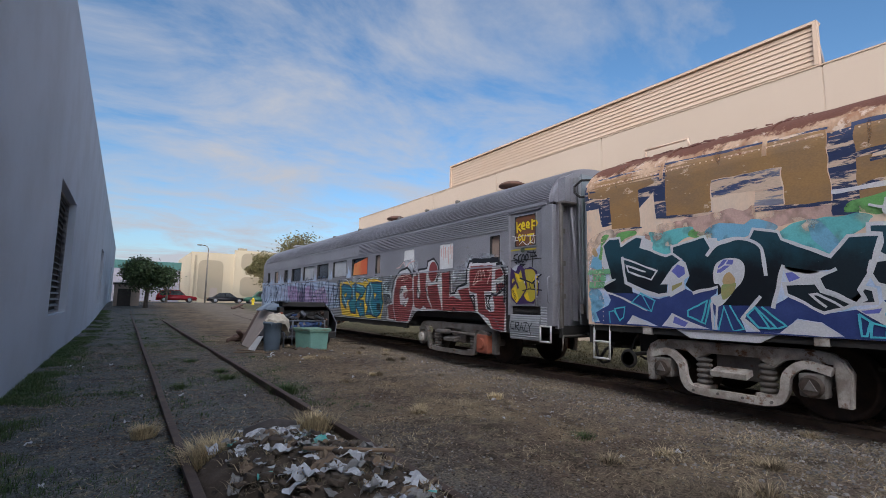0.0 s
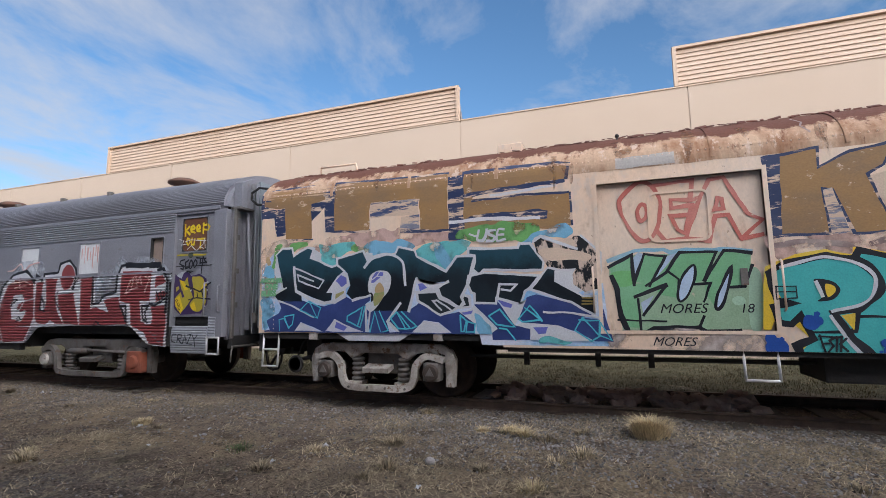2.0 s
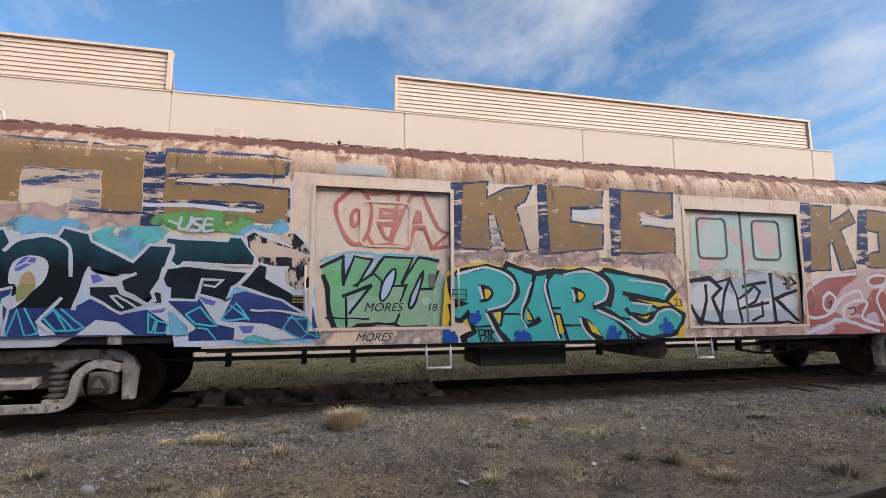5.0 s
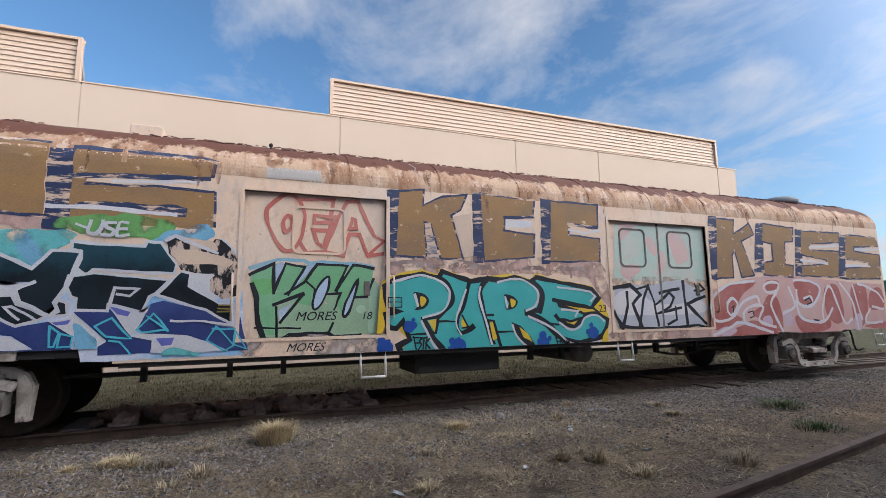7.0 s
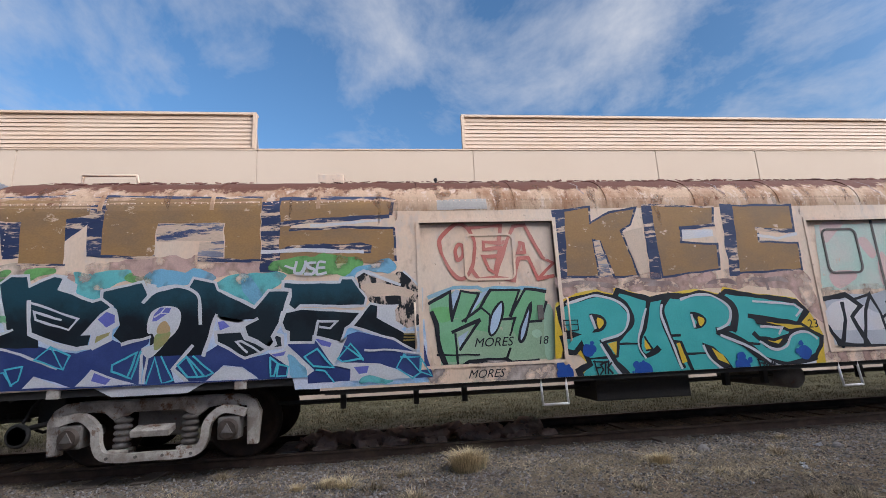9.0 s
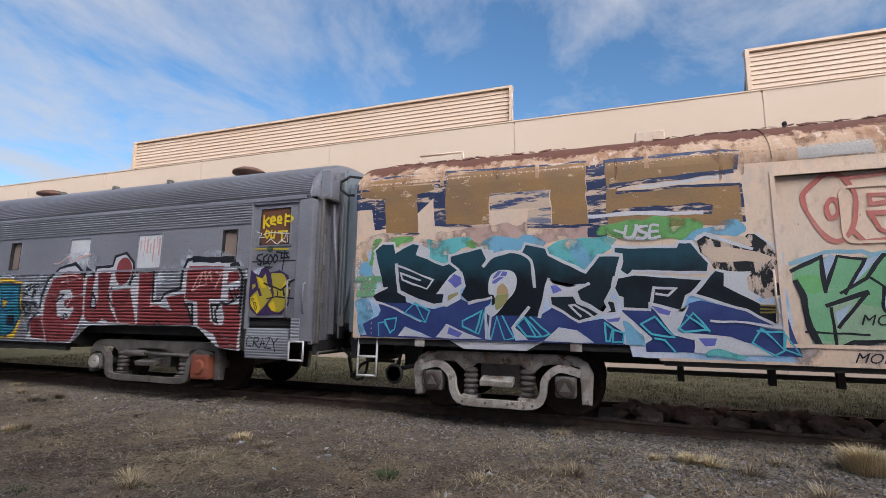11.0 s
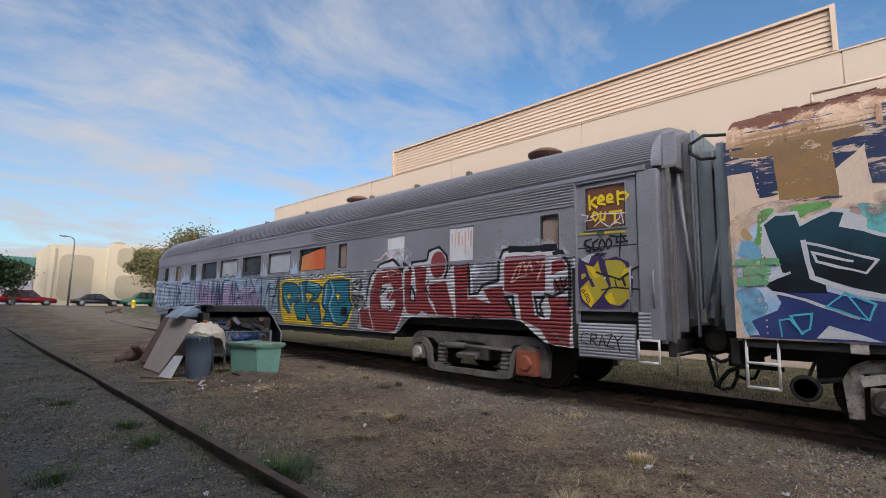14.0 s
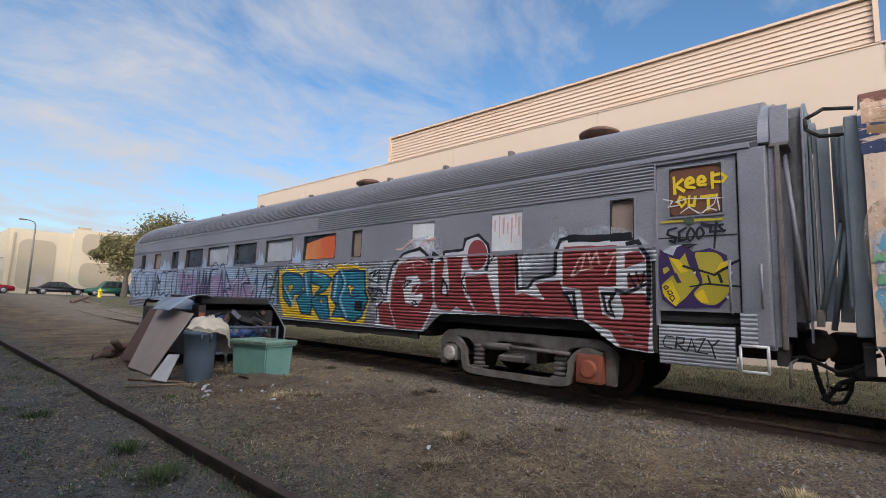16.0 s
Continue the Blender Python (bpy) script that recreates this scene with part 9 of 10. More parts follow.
def wreck():
    ob = thing("wrecked_van", "gutted grey van body with an open dark rear", "wrecked car", (4.9, 16.2, 0.1))
    x0, x1, y0, y1 = 4.0, 5.75, 14.75, 18.3
    shell = [(x0, 0.25), (x0 - 0.03, 0.75), (x0 + 0.10, 1.15), (x0 + 0.30, 1.33), (x1 - 0.30, 1.33), (x1 - 0.10, 1.15), (x1 + 0.03, 0.75), (x1, 0.25)]
    inner = [(CXW + (x - CXW) * 0.975, 0.26 + (z - 0.25) * 0.985) for x, z in shell for CXW in (4.875,)]
    bm = bmesh.new()
    rings = []
    for y, pts in ((y0, inner), (y0 - 0.02, shell), (y0 + 0.6, shell), (y1 - 0.8, shell), (y1, [(4.875 + (x - 4.875) * 0.9, 0.25 + (z - 0.25) * 0.75) for x, z in shell])):
        rings.append([bm.verts.new((x, y + (0.25 if z > 1.1 and y < y0 + 0.1 else 0), z)) for x, z in pts])
    for p, q in zip(rings, rings[1:]):
        for i in range(len(shell) - 1):
            bm.faces.new((p[i], p[i + 1], q[i + 1], q[i]))
    bm.faces.new(rings[-1])
    part("shell", bm, CAR_GREY, ob, "scuffed grey body shell", True)
    # solid block, coloured black for the shade inside the open rear
    part("interior", boxes((x0 + 0.06, x1 - 0.10, y0 + 0.30, y1 - 0.2, 0.3, 1.12), bevel=0.06), M_DARK, ob, "black block standing in for the shaded interior")
    part("roof_edge", boxes((x0 + 0.05, x1 - 0.34, y0 + 0.08, y0 + 0.42, 1.24, 1.37), (x0 - 0.04, x0 + 0.10, y0 - 0.03, y0 + 0.3, 0.55, 1.22), bevel=0.03), M_DARK, ob, "black roof edge and pillar")
    part("bumper", boxes((x0 + 0.02, x1 - 0.02, y0 - 0.10, y0 + 0.02, 0.28, 0.48), bevel=0.04), M_DARK, ob)
    part("tail_light", boxes((x0 - 0.035, x0 + 0.08, y0 - 0.035, y0 + 0.1, 0.78, 1.08), bevel=0.02), RED_IRON, ob, "broken red tail light")
    part("roof_rack", boxes((x0 + 0.35, x1 - 0.35, y0 + 0.25, y1 - 1.0, 1.34, 1.38), bevel=0.01), M_DARK, ob)
    bm = bmesh.new()
    bmesh.ops.create_icosphere(bm, subdivisions=3, radius=0.3, matrix=Matrix.Translation((5.0, y0 + 0.25, 0.66)) @ Matrix.Diagonal((1.3, 0.6, 0.55, 1)))
    for v in bm.verts:
        v.co += v.normal * 0.14 * noise.noise(v.co * 7)
    tagged(part("plastic_bag", bm, BLUE_BAG, None, "", True), "crumpled blue plastic bag in the open van", "bag")
    jr = random.Random(17)
    for i in range(34):
        bm = bmesh.new()
        m = Matrix.Translation((jr.uniform(x0 + 0.25, x1 - 0.25), y0 + jr.uniform(0.1, 0.35), jr.uniform(0.5, 1.05))) @ Euler((jr.uniform(-1, 1), jr.uniform(-1, 1), jr.uniform(0, 6))).to_matrix().to_4x4()
        obox(bm, m, jr.uniform(0.1, 0.4), jr.uniform(0.05, 0.2), jr.uniform(0.02, 0.12), 0.01)
        part("scrap", bm, (M_DARK, GREASE, FRAME_STEEL, PLY_DARK, BLUE_BAG)[i % 5], ob)
    for x in (x0 + 0.05, x1 - 0.2):
        for y in (15.4, 17.6):
            bm = lathe(bmesh.new(), (x, y, 0.30), [(0, 0.1), (0, 0.28), (0.03, 0.30), (0.15, 0.30), (0.18, 0.28), (0.18, 0.1)], 24)
            part("wheel", bm, M_DARK, ob, "", True)
    sheet = thing("bent_sheet", "bent blue-grey sheet of car bodywork", "sheet metal", (3.9, 15.3, 1.2))
    bm = bmesh.new()
    rows = []
    for i in range(7):
        t = i / 6
        rows.append([bm.verts.new((3.45 + 0.75 * t + 0.05 * s, 14.7 + 1.0 * s, 1.12 + 0.30 * math.sin(2.1 * t) - 0.1 * s * t)) for s in (0, 0.5, 1)])
    for p, q in zip(rows, rows[1:]):
        for j in range(2):
            bm.faces.new((p[j], q[j], q[j + 1], p[j + 1]))
    ret = bmesh.ops.extrude_face_region(bm, geom=bm.faces[:])
    for v in (g for g in ret["geom"] if isinstance(g, bmesh.types.BMVert)):
        v.co.z -= 0.012
    bmesh.ops.recalc_face_normals(bm, faces=bm.faces)
    part("sheet", bm, TARP, sheet, "", True)


wreck()
for n, (a, b, r) in enumerate((((3.28, 17.5, 0.12), (3.85, 17.1, 0.34), 0.13), ((2.5, 13.3, 0.10), (3.35, 12.9, 0.10), 0.018), ((2.7, 13.9, 0.10), (3.25, 13.0, 0.11), 0.02), ((3.1, 12.75, 0.11), (3.75, 12.85, 0.11), 0.016))):
    bm = rod(bmesh.new(), a, b, r, 12, r * 0.6)
    if n == 0:
        rod(bm, (3.5, 17.3, 0.22), (3.25, 17.0, 0.42), 0.06, 8, 0.03)
        rod(bm, (3.4, 17.4, 0.15), (3.0, 17.2, 0.10), 0.08, 8, 0.04)
        bmesh.ops.subdivide_edges(bm, edges=bm.edges[:], cuts=2, use_grid_fill=True)
    for v in bm.verts:
        v.co += Vector((0.5, 0.3, 0.6)) * (r * noise.noise(v.co * (9 if n == 0 else 3)))
    tagged(part("log" if n == 0 else "wood_strip", bm, PLY_DARK if n == 0 else WOOD, None, "", True), "dark charred log lying on the ground" if n == 0 else "thin wooden strip lying on the dirt", "log" if n == 0 else "wood")


def tuft(bm, x, y, z, r, h, n, rnd, lean=0.6):
    for _ in range(n):
        a, d = rnd.uniform(0, 6.283), rnd.uniform(0, r) ** 1.0
        px, py = x + math.cos(a) * d * 0.5, y + math.sin(a) * d * 0.5
        hh, ll = h * rnd.uniform(0.5, 1.1), lean * rnd.uniform(0.2, 1.0) * h
        a += rnd.uniform(-.6, .6)
        w = 0.0035
        sx, sy = -math.sin(a) * w, math.cos(a) * w
        b0 = bm.verts.new((px - sx, py - sy, z - 0.01))
        b1 = bm.verts.new((px + sx, py + sy, z - 0.01))
        mx, my = px + math.cos(a) * ll * 0.4, py + math.sin(a) * ll * 0.4
        m0 = bm.verts.new((mx - sx * .7, my - sy * .7, z + hh * 0.65))
        m1 = bm.verts.new((mx + sx * .7, my + sy * .7, z + hh * 0.65))
        tip = bm.verts.new((px + math.cos(a) * ll, py + math.sin(a) * ll, z + hh * rnd.uniform(0.7, 1.0)))
        bm.faces.new((b0, b1, m1, m0))
        bm.faces.new((m0, m1, tip))


# ---- heap of rubbish on the near track ----
def heap():
    top = thing("rubbish_heap", "low heap of soil, torn paper and dry grass on the rails", "rubbish heap", (1.45, 4.0, 0))
    rnd = random.Random(11)

    def hz(x, y):
        u, v = (x - (1.25 + (4.4 - y) * 0.20)) / 0.72, (y - 3.9) / 1.45
        k = max(0.0, 1 - u * u - v * v)
        return 0.34 * k ** 0.8 + 0.07 * noise.noise((x * 5, y * 5, 1)) * min(1, k * 3) - 0.03
    bm = bmesh.new()
    n = 44
    g = [[bm.verts.new((0.35 + 2.2 * i / n, 2.2 + 3.4 * j / n, max(-0.05, hz(0.35 + 2.2 * i / n, 2.2 + 3.4 * j / n)))) for j in range(n + 1)] for i in range(n + 1)]
    for i in range(n):
        for j in range(n):
            bm.faces.new((g[i][j], g[i + 1][j], g[i + 1][j + 1], g[i][j + 1]))
    part("soil", bm, DARK_SOIL, top, "dark crumbly soil", True)
    spots = []
    while len(spots) < 330:
        x, y = rnd.uniform(0.8, 2.2), rnd.uniform(2.5, 5.2)
        if hz(x, y) > 0.08:
            spots.append((x, y))
    for i, (x, y) in enumerate(spots):
        bm = bmesh.new()
        m = Matrix.Translation((x, y, hz(x, y) + 0.03)) @ Euler((rnd.uniform(-.4, .4), rnd.uniform(-.4, .4), rnd.uniform(0, 6))).to_matrix().to_4x4()
        if i % 3 == 2:
            obox(bm, m, rnd.uniform(0.03, 0.12), rnd.uniform(0.03, 0.08), rnd.uniform(0.02, 0.06), 0.012)
            part("clod", bm, DARK_SOIL, top)
        else:
            big = rnd.random() ** 2.2
            crumpled(bm, m, rnd.uniform(0.02, 0.08) + 0.15 * big, rnd.uniform(0.02, 0.06) + 0.10 * big, 0.018 + 0.05 * big, rnd, 4 if big > 0.3 else 2)
            part("torn_paper", bm, TEAL_PAPER if i % 29 == 0 else (PAPER, PAPER_DIRTY, PAPER, CARD, PAPER_DIRTY)[i % 5], top)
    bm = bmesh.new()
    bars = []
    for i in range(13):
        t = i / 12
        y, z = 0.34 * (t - 0.5), 0.20 * math.sin(math.pi * t) ** 0.7
        bars.append([bm.verts.new((1.30 + u + 0.25 * y, 4.85 + y + 0.3 * u + 0.03 * u * t, 0.12 + z * (1 - 0.5 * abs(u)) + 0.02 * math.sin(9 * u + 4 * t) + dz)) for u, dz in ((-0.26, 0), (0.0, 0), (0.26, 0), (0.26, -0.025), (0.0, -0.025), (-0.26, -0.025))])
    for p, q in zip(bars, bars[1:]):
        for j in range(6):
            bm.faces.new((p[j], p[(j + 1) % 6], q[(j + 1) % 6], q[j]))
    bmesh.ops.recalc_face_normals(bm, faces=bm.faces)
    part("carpet_scrap", bm, CARPET, top, "curled grey-brown carpet scrap", True)
    bm = bmesh.new()
    for x, y in spots[::2]:
        tuft(bm, x, y, hz(x, y), 0.2, rnd.uniform(0.03, 0.07), 14, rnd, 2.6)
    tagged(part("straw", bm, STRAW_DULL, top, "dry straw strewn through the heap"), kind="stuff")
    bm = rod(bmesh.new(), (1.25, 3.75, 0.36), (1.85, 3.45, 0.33), 0.016)
    part("stick", bm, WOOD, top, "", True)
    return top


heap()


rnd = random.Random(21)
for k, (x, y, r, h, n) in enumerate(((6.15, -0.45, 0.34, 0.30, 420), (5.95, 1.12, 0.20, 0.12, 140), (5.9, 1.45, 0.14, 0.10, 80), (5.85, -2.65, 0.22, 0.14, 160), (0.85, 4.75, 0.42, 0.34, 520), (0.35, 6.1, 0.18, 0.20, 200), (1.9, 5.4, 0.35, 0.30, 260), (4.9, 5.9, 0.2, 0.12, 110))):
    bm = bmesh.new()
    tuft(bm, x, y, ground_z(x, y), r * 1.2, h * 0.8, int(n * 2.4), rnd, 1.0)
    tagged(part("grass_tuft", bm, STRAW), "dry straw-coloured grass tuft on the dirt", "grass tuft", "grass tufts in the yard")
for _ in range(54):
    x, y = rnd.uniform(3.3, 6.9), rnd.uniform(-6.5, 14)
    bm = bmesh.new()
    tuft(bm, x, y, ground_z(x, y), rnd.uniform(0.12, 0.32), rnd.uniform(0.05, 0.12), rnd.randrange(60, 190), rnd, 1.8)
    tagged(part("grass_tuft", bm, STRAW if rnd.random() < 0.12 else STRAW_DULL), "small flattened tuft of dry grass on the dirt", "grass tuft", "grass tufts in the yard")
for k, (x, y, r, h, n) in enumerate(((2.28, 7.85, 0.30, 0.22, 320), (1.72, 9.6, 0.22, 0.12, 200), (1.75, 10.5, 0.2, 0.12, 160), (0.95, 9.0, 0.25, 0.12, 160), (1.45, 12.5, 0.2, 0.12, 120), (4.0, -6.6, 0.35, 0.12, 240), (5.0, -7.5, 0.4, 0.14, 260), (4.4, 3.8, 0.16, 0.10, 70))):
    bm = bmesh.new()
    tuft(bm, x, y, ground_z(x, y), r * 1.7, h * 0.75, int(n * 1.5), rnd, 1.3)
    tagged(part("weed_tuft", bm, WEED), "low green weed tuft beside the rails", "weed", "weeds along the rails")

bm = bmesh.new()                                   # rank grass between the train and the hall
for _ in range(9000):
    x, y = rnd.uniform(9.4, 15.5), rnd.uniform(-20, 20)
    tuft(bm, x, y, ground_z(x, y), 0.4, rnd.uniform(0.03, 0.11), 12, rnd, 1.6)
tagged(part("rank_grass", bm, mat("olive_rank_grass", (0.105, 0.098, 0.050), 0.9, 0, (0.16, 0.13, 0.075), 0.8, 0.8, 40, 0.0, island=0.5)), "rank olive grass along the foot of the hall", "grass", kind="stuff")

bm = bmesh.new()                                   # weeds along the white wall and between the near rails
for _ in range(3600):
    s = rnd.random()
    if s < 0.8:
        x, y = -1.2 + abs(rnd.gauss(0, 0.38 + 0.25 * noise.noise((0, 0.4, len(bm.verts) * 1e-5)))), 4.5 + 40 * rnd.random() ** 1.6
        if noise.noise((x * 1.3, y * 0.7, 4)) < -0.12:
            continue
    else:
        x, y = rnd.uniform(0.0, 2.6), rnd.uniform(6.5, 40)
        if noise.noise((x * 0.8, y * 0.5, 9)) < 0.05:
            continue
    tuft(bm, x, y, ground_z(x, y), 0.3, rnd.uniform(0.03, 0.09), 20, rnd, 1.2)
for _ in range(46):
    cx, cy = rnd.uniform(-0.8, 3.0), rnd.uniform(3.5, 22)
    for _ in range(22):
        x, y = rnd.gauss(cx, 0.22), rnd.gauss(cy, 0.3)
        tuft(bm, x, y, ground_z(x, y), 0.2, rnd.uniform(0.015, 0.05), 12, rnd, 1.6)
tagged(part("weeds", bm, WEED), "low green weeds along the wall and the rails", "weeds", kind="stuff")

verts, faces = [], []                              # lying straw
for _ in range(230000):
    x, y = rnd.uniform(-1.1, 9.6), rnd.uniform(-12, 20)
    if noise.noise((x * 0.45, y * 0.45, 2)) + 0.35 * noise.noise((x * 1.9, y * 1.9, 7)) < rnd.uniform(-0.25, 0.25) or (x < 2.3 and rnd.random() < 0.6) or (x > 7.2 and rnd.random() < 0.5):
        continue
    a, l, w = rnd.uniform(0, 6.283), rnd.uniform(0.025, 0.10), rnd.uniform(0.002, 0.0045)
    z = ground_z(x, y) + 0.003
    dx, dy = math.cos(a) * l, math.sin(a) * l
    i = len(verts)
    verts += [(x - dy / l * w, y + dx / l * w, z), (x + dy / l * w, y - dx / l * w, z), (x + dx, y + dy, z + rnd.uniform(0.0, 0.035))]
    faces.append((i, i + 1, i + 2))
for _ in range(34):                                # thicker mats of dead grass
    cx, cy, cr = rnd.uniform(3.6, 6.6), rnd.uniform(-6, 13), rnd.uniform(0.10, 0.34)
    for _ in range(int(2600 * cr)):
        x, y = rnd.gauss(cx, cr), rnd.gauss(cy, cr * 1.3)
        a, l, w = rnd.uniform(0, 6.283), rnd.uniform(0.03, 0.13), rnd.uniform(0.002, 0.004)
        z = ground_z(x, y) + rnd.uniform(0.0, 0.02)
        i = len(verts)
        verts += [(x - math.sin(a) * w, y + math.cos(a) * w, z), (x + math.sin(a) * w, y - math.cos(a) * w, z), (x + math.cos(a) * l, y + math.sin(a) * l, z + rnd.uniform(0.0, 0.045))]
        faces.append((i, i + 1, i + 2))
me = bpy.data.meshes.new("lying_straw")
me.from_pydata(verts, [], faces)
me.materials.append(STRAW_DULL)
tagged(new("lying_straw", me), "scattered dry straw and dead grass on the dirt", "straw", kind="stuff")

verts, faces = [], []                              # dead leaves, bark and twigs
for _ in range(120000):
    x, y = rnd.uniform(-1.1, 7.3), rnd.uniform(-11, 18)
    if noise.noise((x * 0.7, y * 0.7, 12)) < rnd.uniform(-0.35, 0.25):
        continue
    a, l = rnd.uniform(0, 6.283), rnd.uniform(0.006, 0.022)
    w = l * rnd.uniform(0.15, 0.8)
    z = ground_z(x, y) + 0.002
    c, q = math.cos(a), math.sin(a)
    i = len(verts)
    verts += [(x - c * l, y - q * l, z), (x + q * w, y - c * w, z + rnd.uniform(0, 0.012)), (x + c * l, y + q * l, z + rnd.uniform(0, 0.012)), (x - q * w, y + c * w, z + 0.004)]
    faces.append((i, i + 1, i + 2, i + 3))
me = bpy.data.meshes.new("leaf_litter")
me.from_pydata(verts, [], faces)
me.materials.append(mat("dead_leaf_and_bark", (0.12, 0.080, 0.056), 0.95, 0, (0.25, 0.19, 0.14), 1.2, 0.8, 50, 0.0, island=0.75, spec=0.1))
tagged(new("leaf_litter", me), "brown dead leaves and bark bits strewn on the dirt", "leaf litter", kind="stuff")



def pebbles(name, label, count, area, size, material, seed, keep=None):
    r = random.Random(seed)
    vs, fs = [], []
    cube = ((-1, -1, -1), (1, -1, -1), (1, 1, -1), (-1, 1, -1), (-.6, -.6, 1), (.6, -.6, 1), (.6, .6, 1), (-.6, .6, 1))
    quads = ((4, 5, 6, 7), (0, 1, 5, 4), (1, 2, 6, 5), (2, 3, 7, 6), (3, 0, 4, 7))
    done = 0
    while done < count:
        x, y = r.uniform(area[0], area[1]), r.uniform(area[2], area[3])
        if keep and not keep(x, y, r):
            continue
        done += 1
        s = r.uniform(*size) * r.uniform(0.5, 1)
        a = r.uniform(0, 6.3)
        z = ground_z(x, y)
        i = len(vs)
        for c in cube:
            px, py, pz = (c[0] * s * r.uniform(.6, 1.1), c[1] * s * r.uniform(.5, 1.0), c[2] * s * 0.55 * r.uniform(.7, 1.1))
            vs.append((x + px * math.cos(a) - py * math.sin(a), y + px * math.sin(a) + py * math.cos(a), z + pz + s * 0.2))
        fs += [tuple(i + q for q in f) for f in quads]
    me = bpy.data.meshes.new(name)
    me.from_pydata(vs, [], fs)
    me.materials.append(material)
    return tagged(new(name, me), label, "gravel", kind="stuff")


pebbles("gravel", "loose grey gravel between the yard and the rails", 36000, (4.3, 9.3, -14, 12), (0.007, 0.026), M_PEBBLE, 31, lambda x, y, r: r.random() < max(0.12, 1 - abs(x - 6.3) / (2.2 if y < 2 else 1.2)) * (1.0 if y < 3 else 0.45))
pebbles("gravel", "loose gravel and dirt clods over the bare yard", 22000, (-1.1, 6, -8, 18), (0.005, 0.018), M_PEBBLE, 32, lambda x, y, r: r.random() < (1.0 if x < 2.6 else 0.35))

# litter, sheet by sheet
for i in range(70):
    x, y = rnd.uniform(-1.0, 6.2), rnd.uniform(-5, 15)
    if 0.3 < x < 2.2 and 2.2 < y < 5.4:
        continue
    if rnd.random() < 0.2:
        x, y = rnd.gauss(3.9, 0.6), rnd.gauss(12.4, 0.4)
    bm = bmesh.new()
    crumpled(bm, Matrix.Translation((x, y, ground_z(x, y) + 0.02)) @ Euler((rnd.uniform(-.3, .3), rnd.uniform(-.3, .3), rnd.uniform(0, 6))).to_matrix().to_4x4(), rnd.uniform(0.02, 0.10), rnd.uniform(0.02, 0.06), 0.04, rnd)
    tagged(part("paper_scrap", bm, PAPER), "small torn white paper scrap on the dirt", "litter", "litter in the yard")


# soil and scraps at the foot of the bins
for mx, my, mr, mh in ((4.05, 12.62, 0.42, 0.11), (3.55, 12.75, 0.35, 0.06), (4.55, 12.55, 0.30, 0.05)):
    bm = bmesh.new()
    n = 14
    g = [[None] * (n + 1) for _ in range(n + 1)]
    for i in range(n + 1):
        for j in range(n + 1):
            x, y = mx + mr * (2 * i / n - 1) * 1.3, my + mr * (2 * j / n - 1)
            k = max(0, 1 - (2 * i / n - 1) ** 2 - (2 * j / n - 1) ** 2)
            g[i][j] = bm.verts.new((x, y, ground_z(x, y) - 0.02 + mh * k + 0.06 * k * noise.noise((x * 9, y * 9, 0)) + 0.018 * (k > 0)))
    for i in range(n):
        for j in range(n):
            bm.faces.new((g[i][j], g[i + 1][j], g[i + 1][j + 1], g[i][j + 1]))
    mound = thing("soil_mound", "crumbly brown soil and dead grass at the foot of the bins", "soil", (mx, my, ground_z(mx, my)))
    part("soil", bm, DARK_SOIL, mound, "", True)
    bm = bmesh.new()
    for _ in range(26):
        x, y = rnd.gauss(mx, mr * 0.5), rnd.gauss(my, mr * 0.35)
        tuft(bm, x, y, ground_z(x, y) + 0.02, 0.12, 0.07, 10, rnd, 2.0)
    tagged(part("dead_grass", bm, STRAW_DULL, mound), kind="stuff")
for x, y, w, d, up, material in ((3.86, 12.55, 0.17, 0.13, 0.5, CARD), (4.25, 12.5, 0.10, 0.07, 0.3, PAPER), (4.75, 12.45, 0.09, 0.05, 0.1, PAPER), (3.25, 12.5, 0.16, 0.05, 0.1, PAPER), (4.45, 12.62, 0.12, 0.06, 0.4, PAPER_DIRTY)):
    bm = bmesh.new()
    crumpled(bm, Matrix.Translation((x, y, ground_z(x, y) + 0.09 * up + 0.03)) @ Euler((up, 0.2, x * 7)).to_matrix().to_4x4(), w, d, 0.04, rnd)
    tagged(part("paper_scrap", bm, material), "brown card scrap on the soil by the bins" if material is CARD else "torn paper scrap on the soil by the bins", "litter", "litter in the yard")


# rubble between the rails
def rubble():
    top = thing("stone_rubble", "broken reddish stones lying between the rails", "rubble", (8.0, 0, 0))
    r = random.Random(8)
    shapes = []
    for k in range(6):
        bm = bmesh.new()
        bmesh.ops.create_icosphere(bm, subdivisions=1, radius=1.0)
        for v in bm.verts:
            v.co *= 1 + 0.45 * noise.noise(v.co * 1.7 + Vector((k * 5, 0, 0)))
            v.co.z *= 0.7
        shapes.append(mesh_of(bm, "rock", ROCK))
    for i in range(150):
        x, y = r.uniform(7.36, 8.55), 1.9 - 3.9 * r.random()
        if noise.noise((x * 1.5, y * 1.5, 0)) < -0.25 and i % 3:
            continue
        ob = new("rock", shapes[i % 6])
        ob.parent = top
        s = r.uniform(0.06, 0.17)
        ob.matrix_basis = Matrix.Translation((x - 8.0, y, 0.065 + s * 0.3)) @ Euler((r.uniform(-.6, .6), r.uniform(-.6, .6), r.uniform(0, 6))).to_matrix().to_4x4() @ Matrix.Diagonal((s, s * r.uniform(0.7, 1.1), s * r.uniform(0.6, 1), 1))


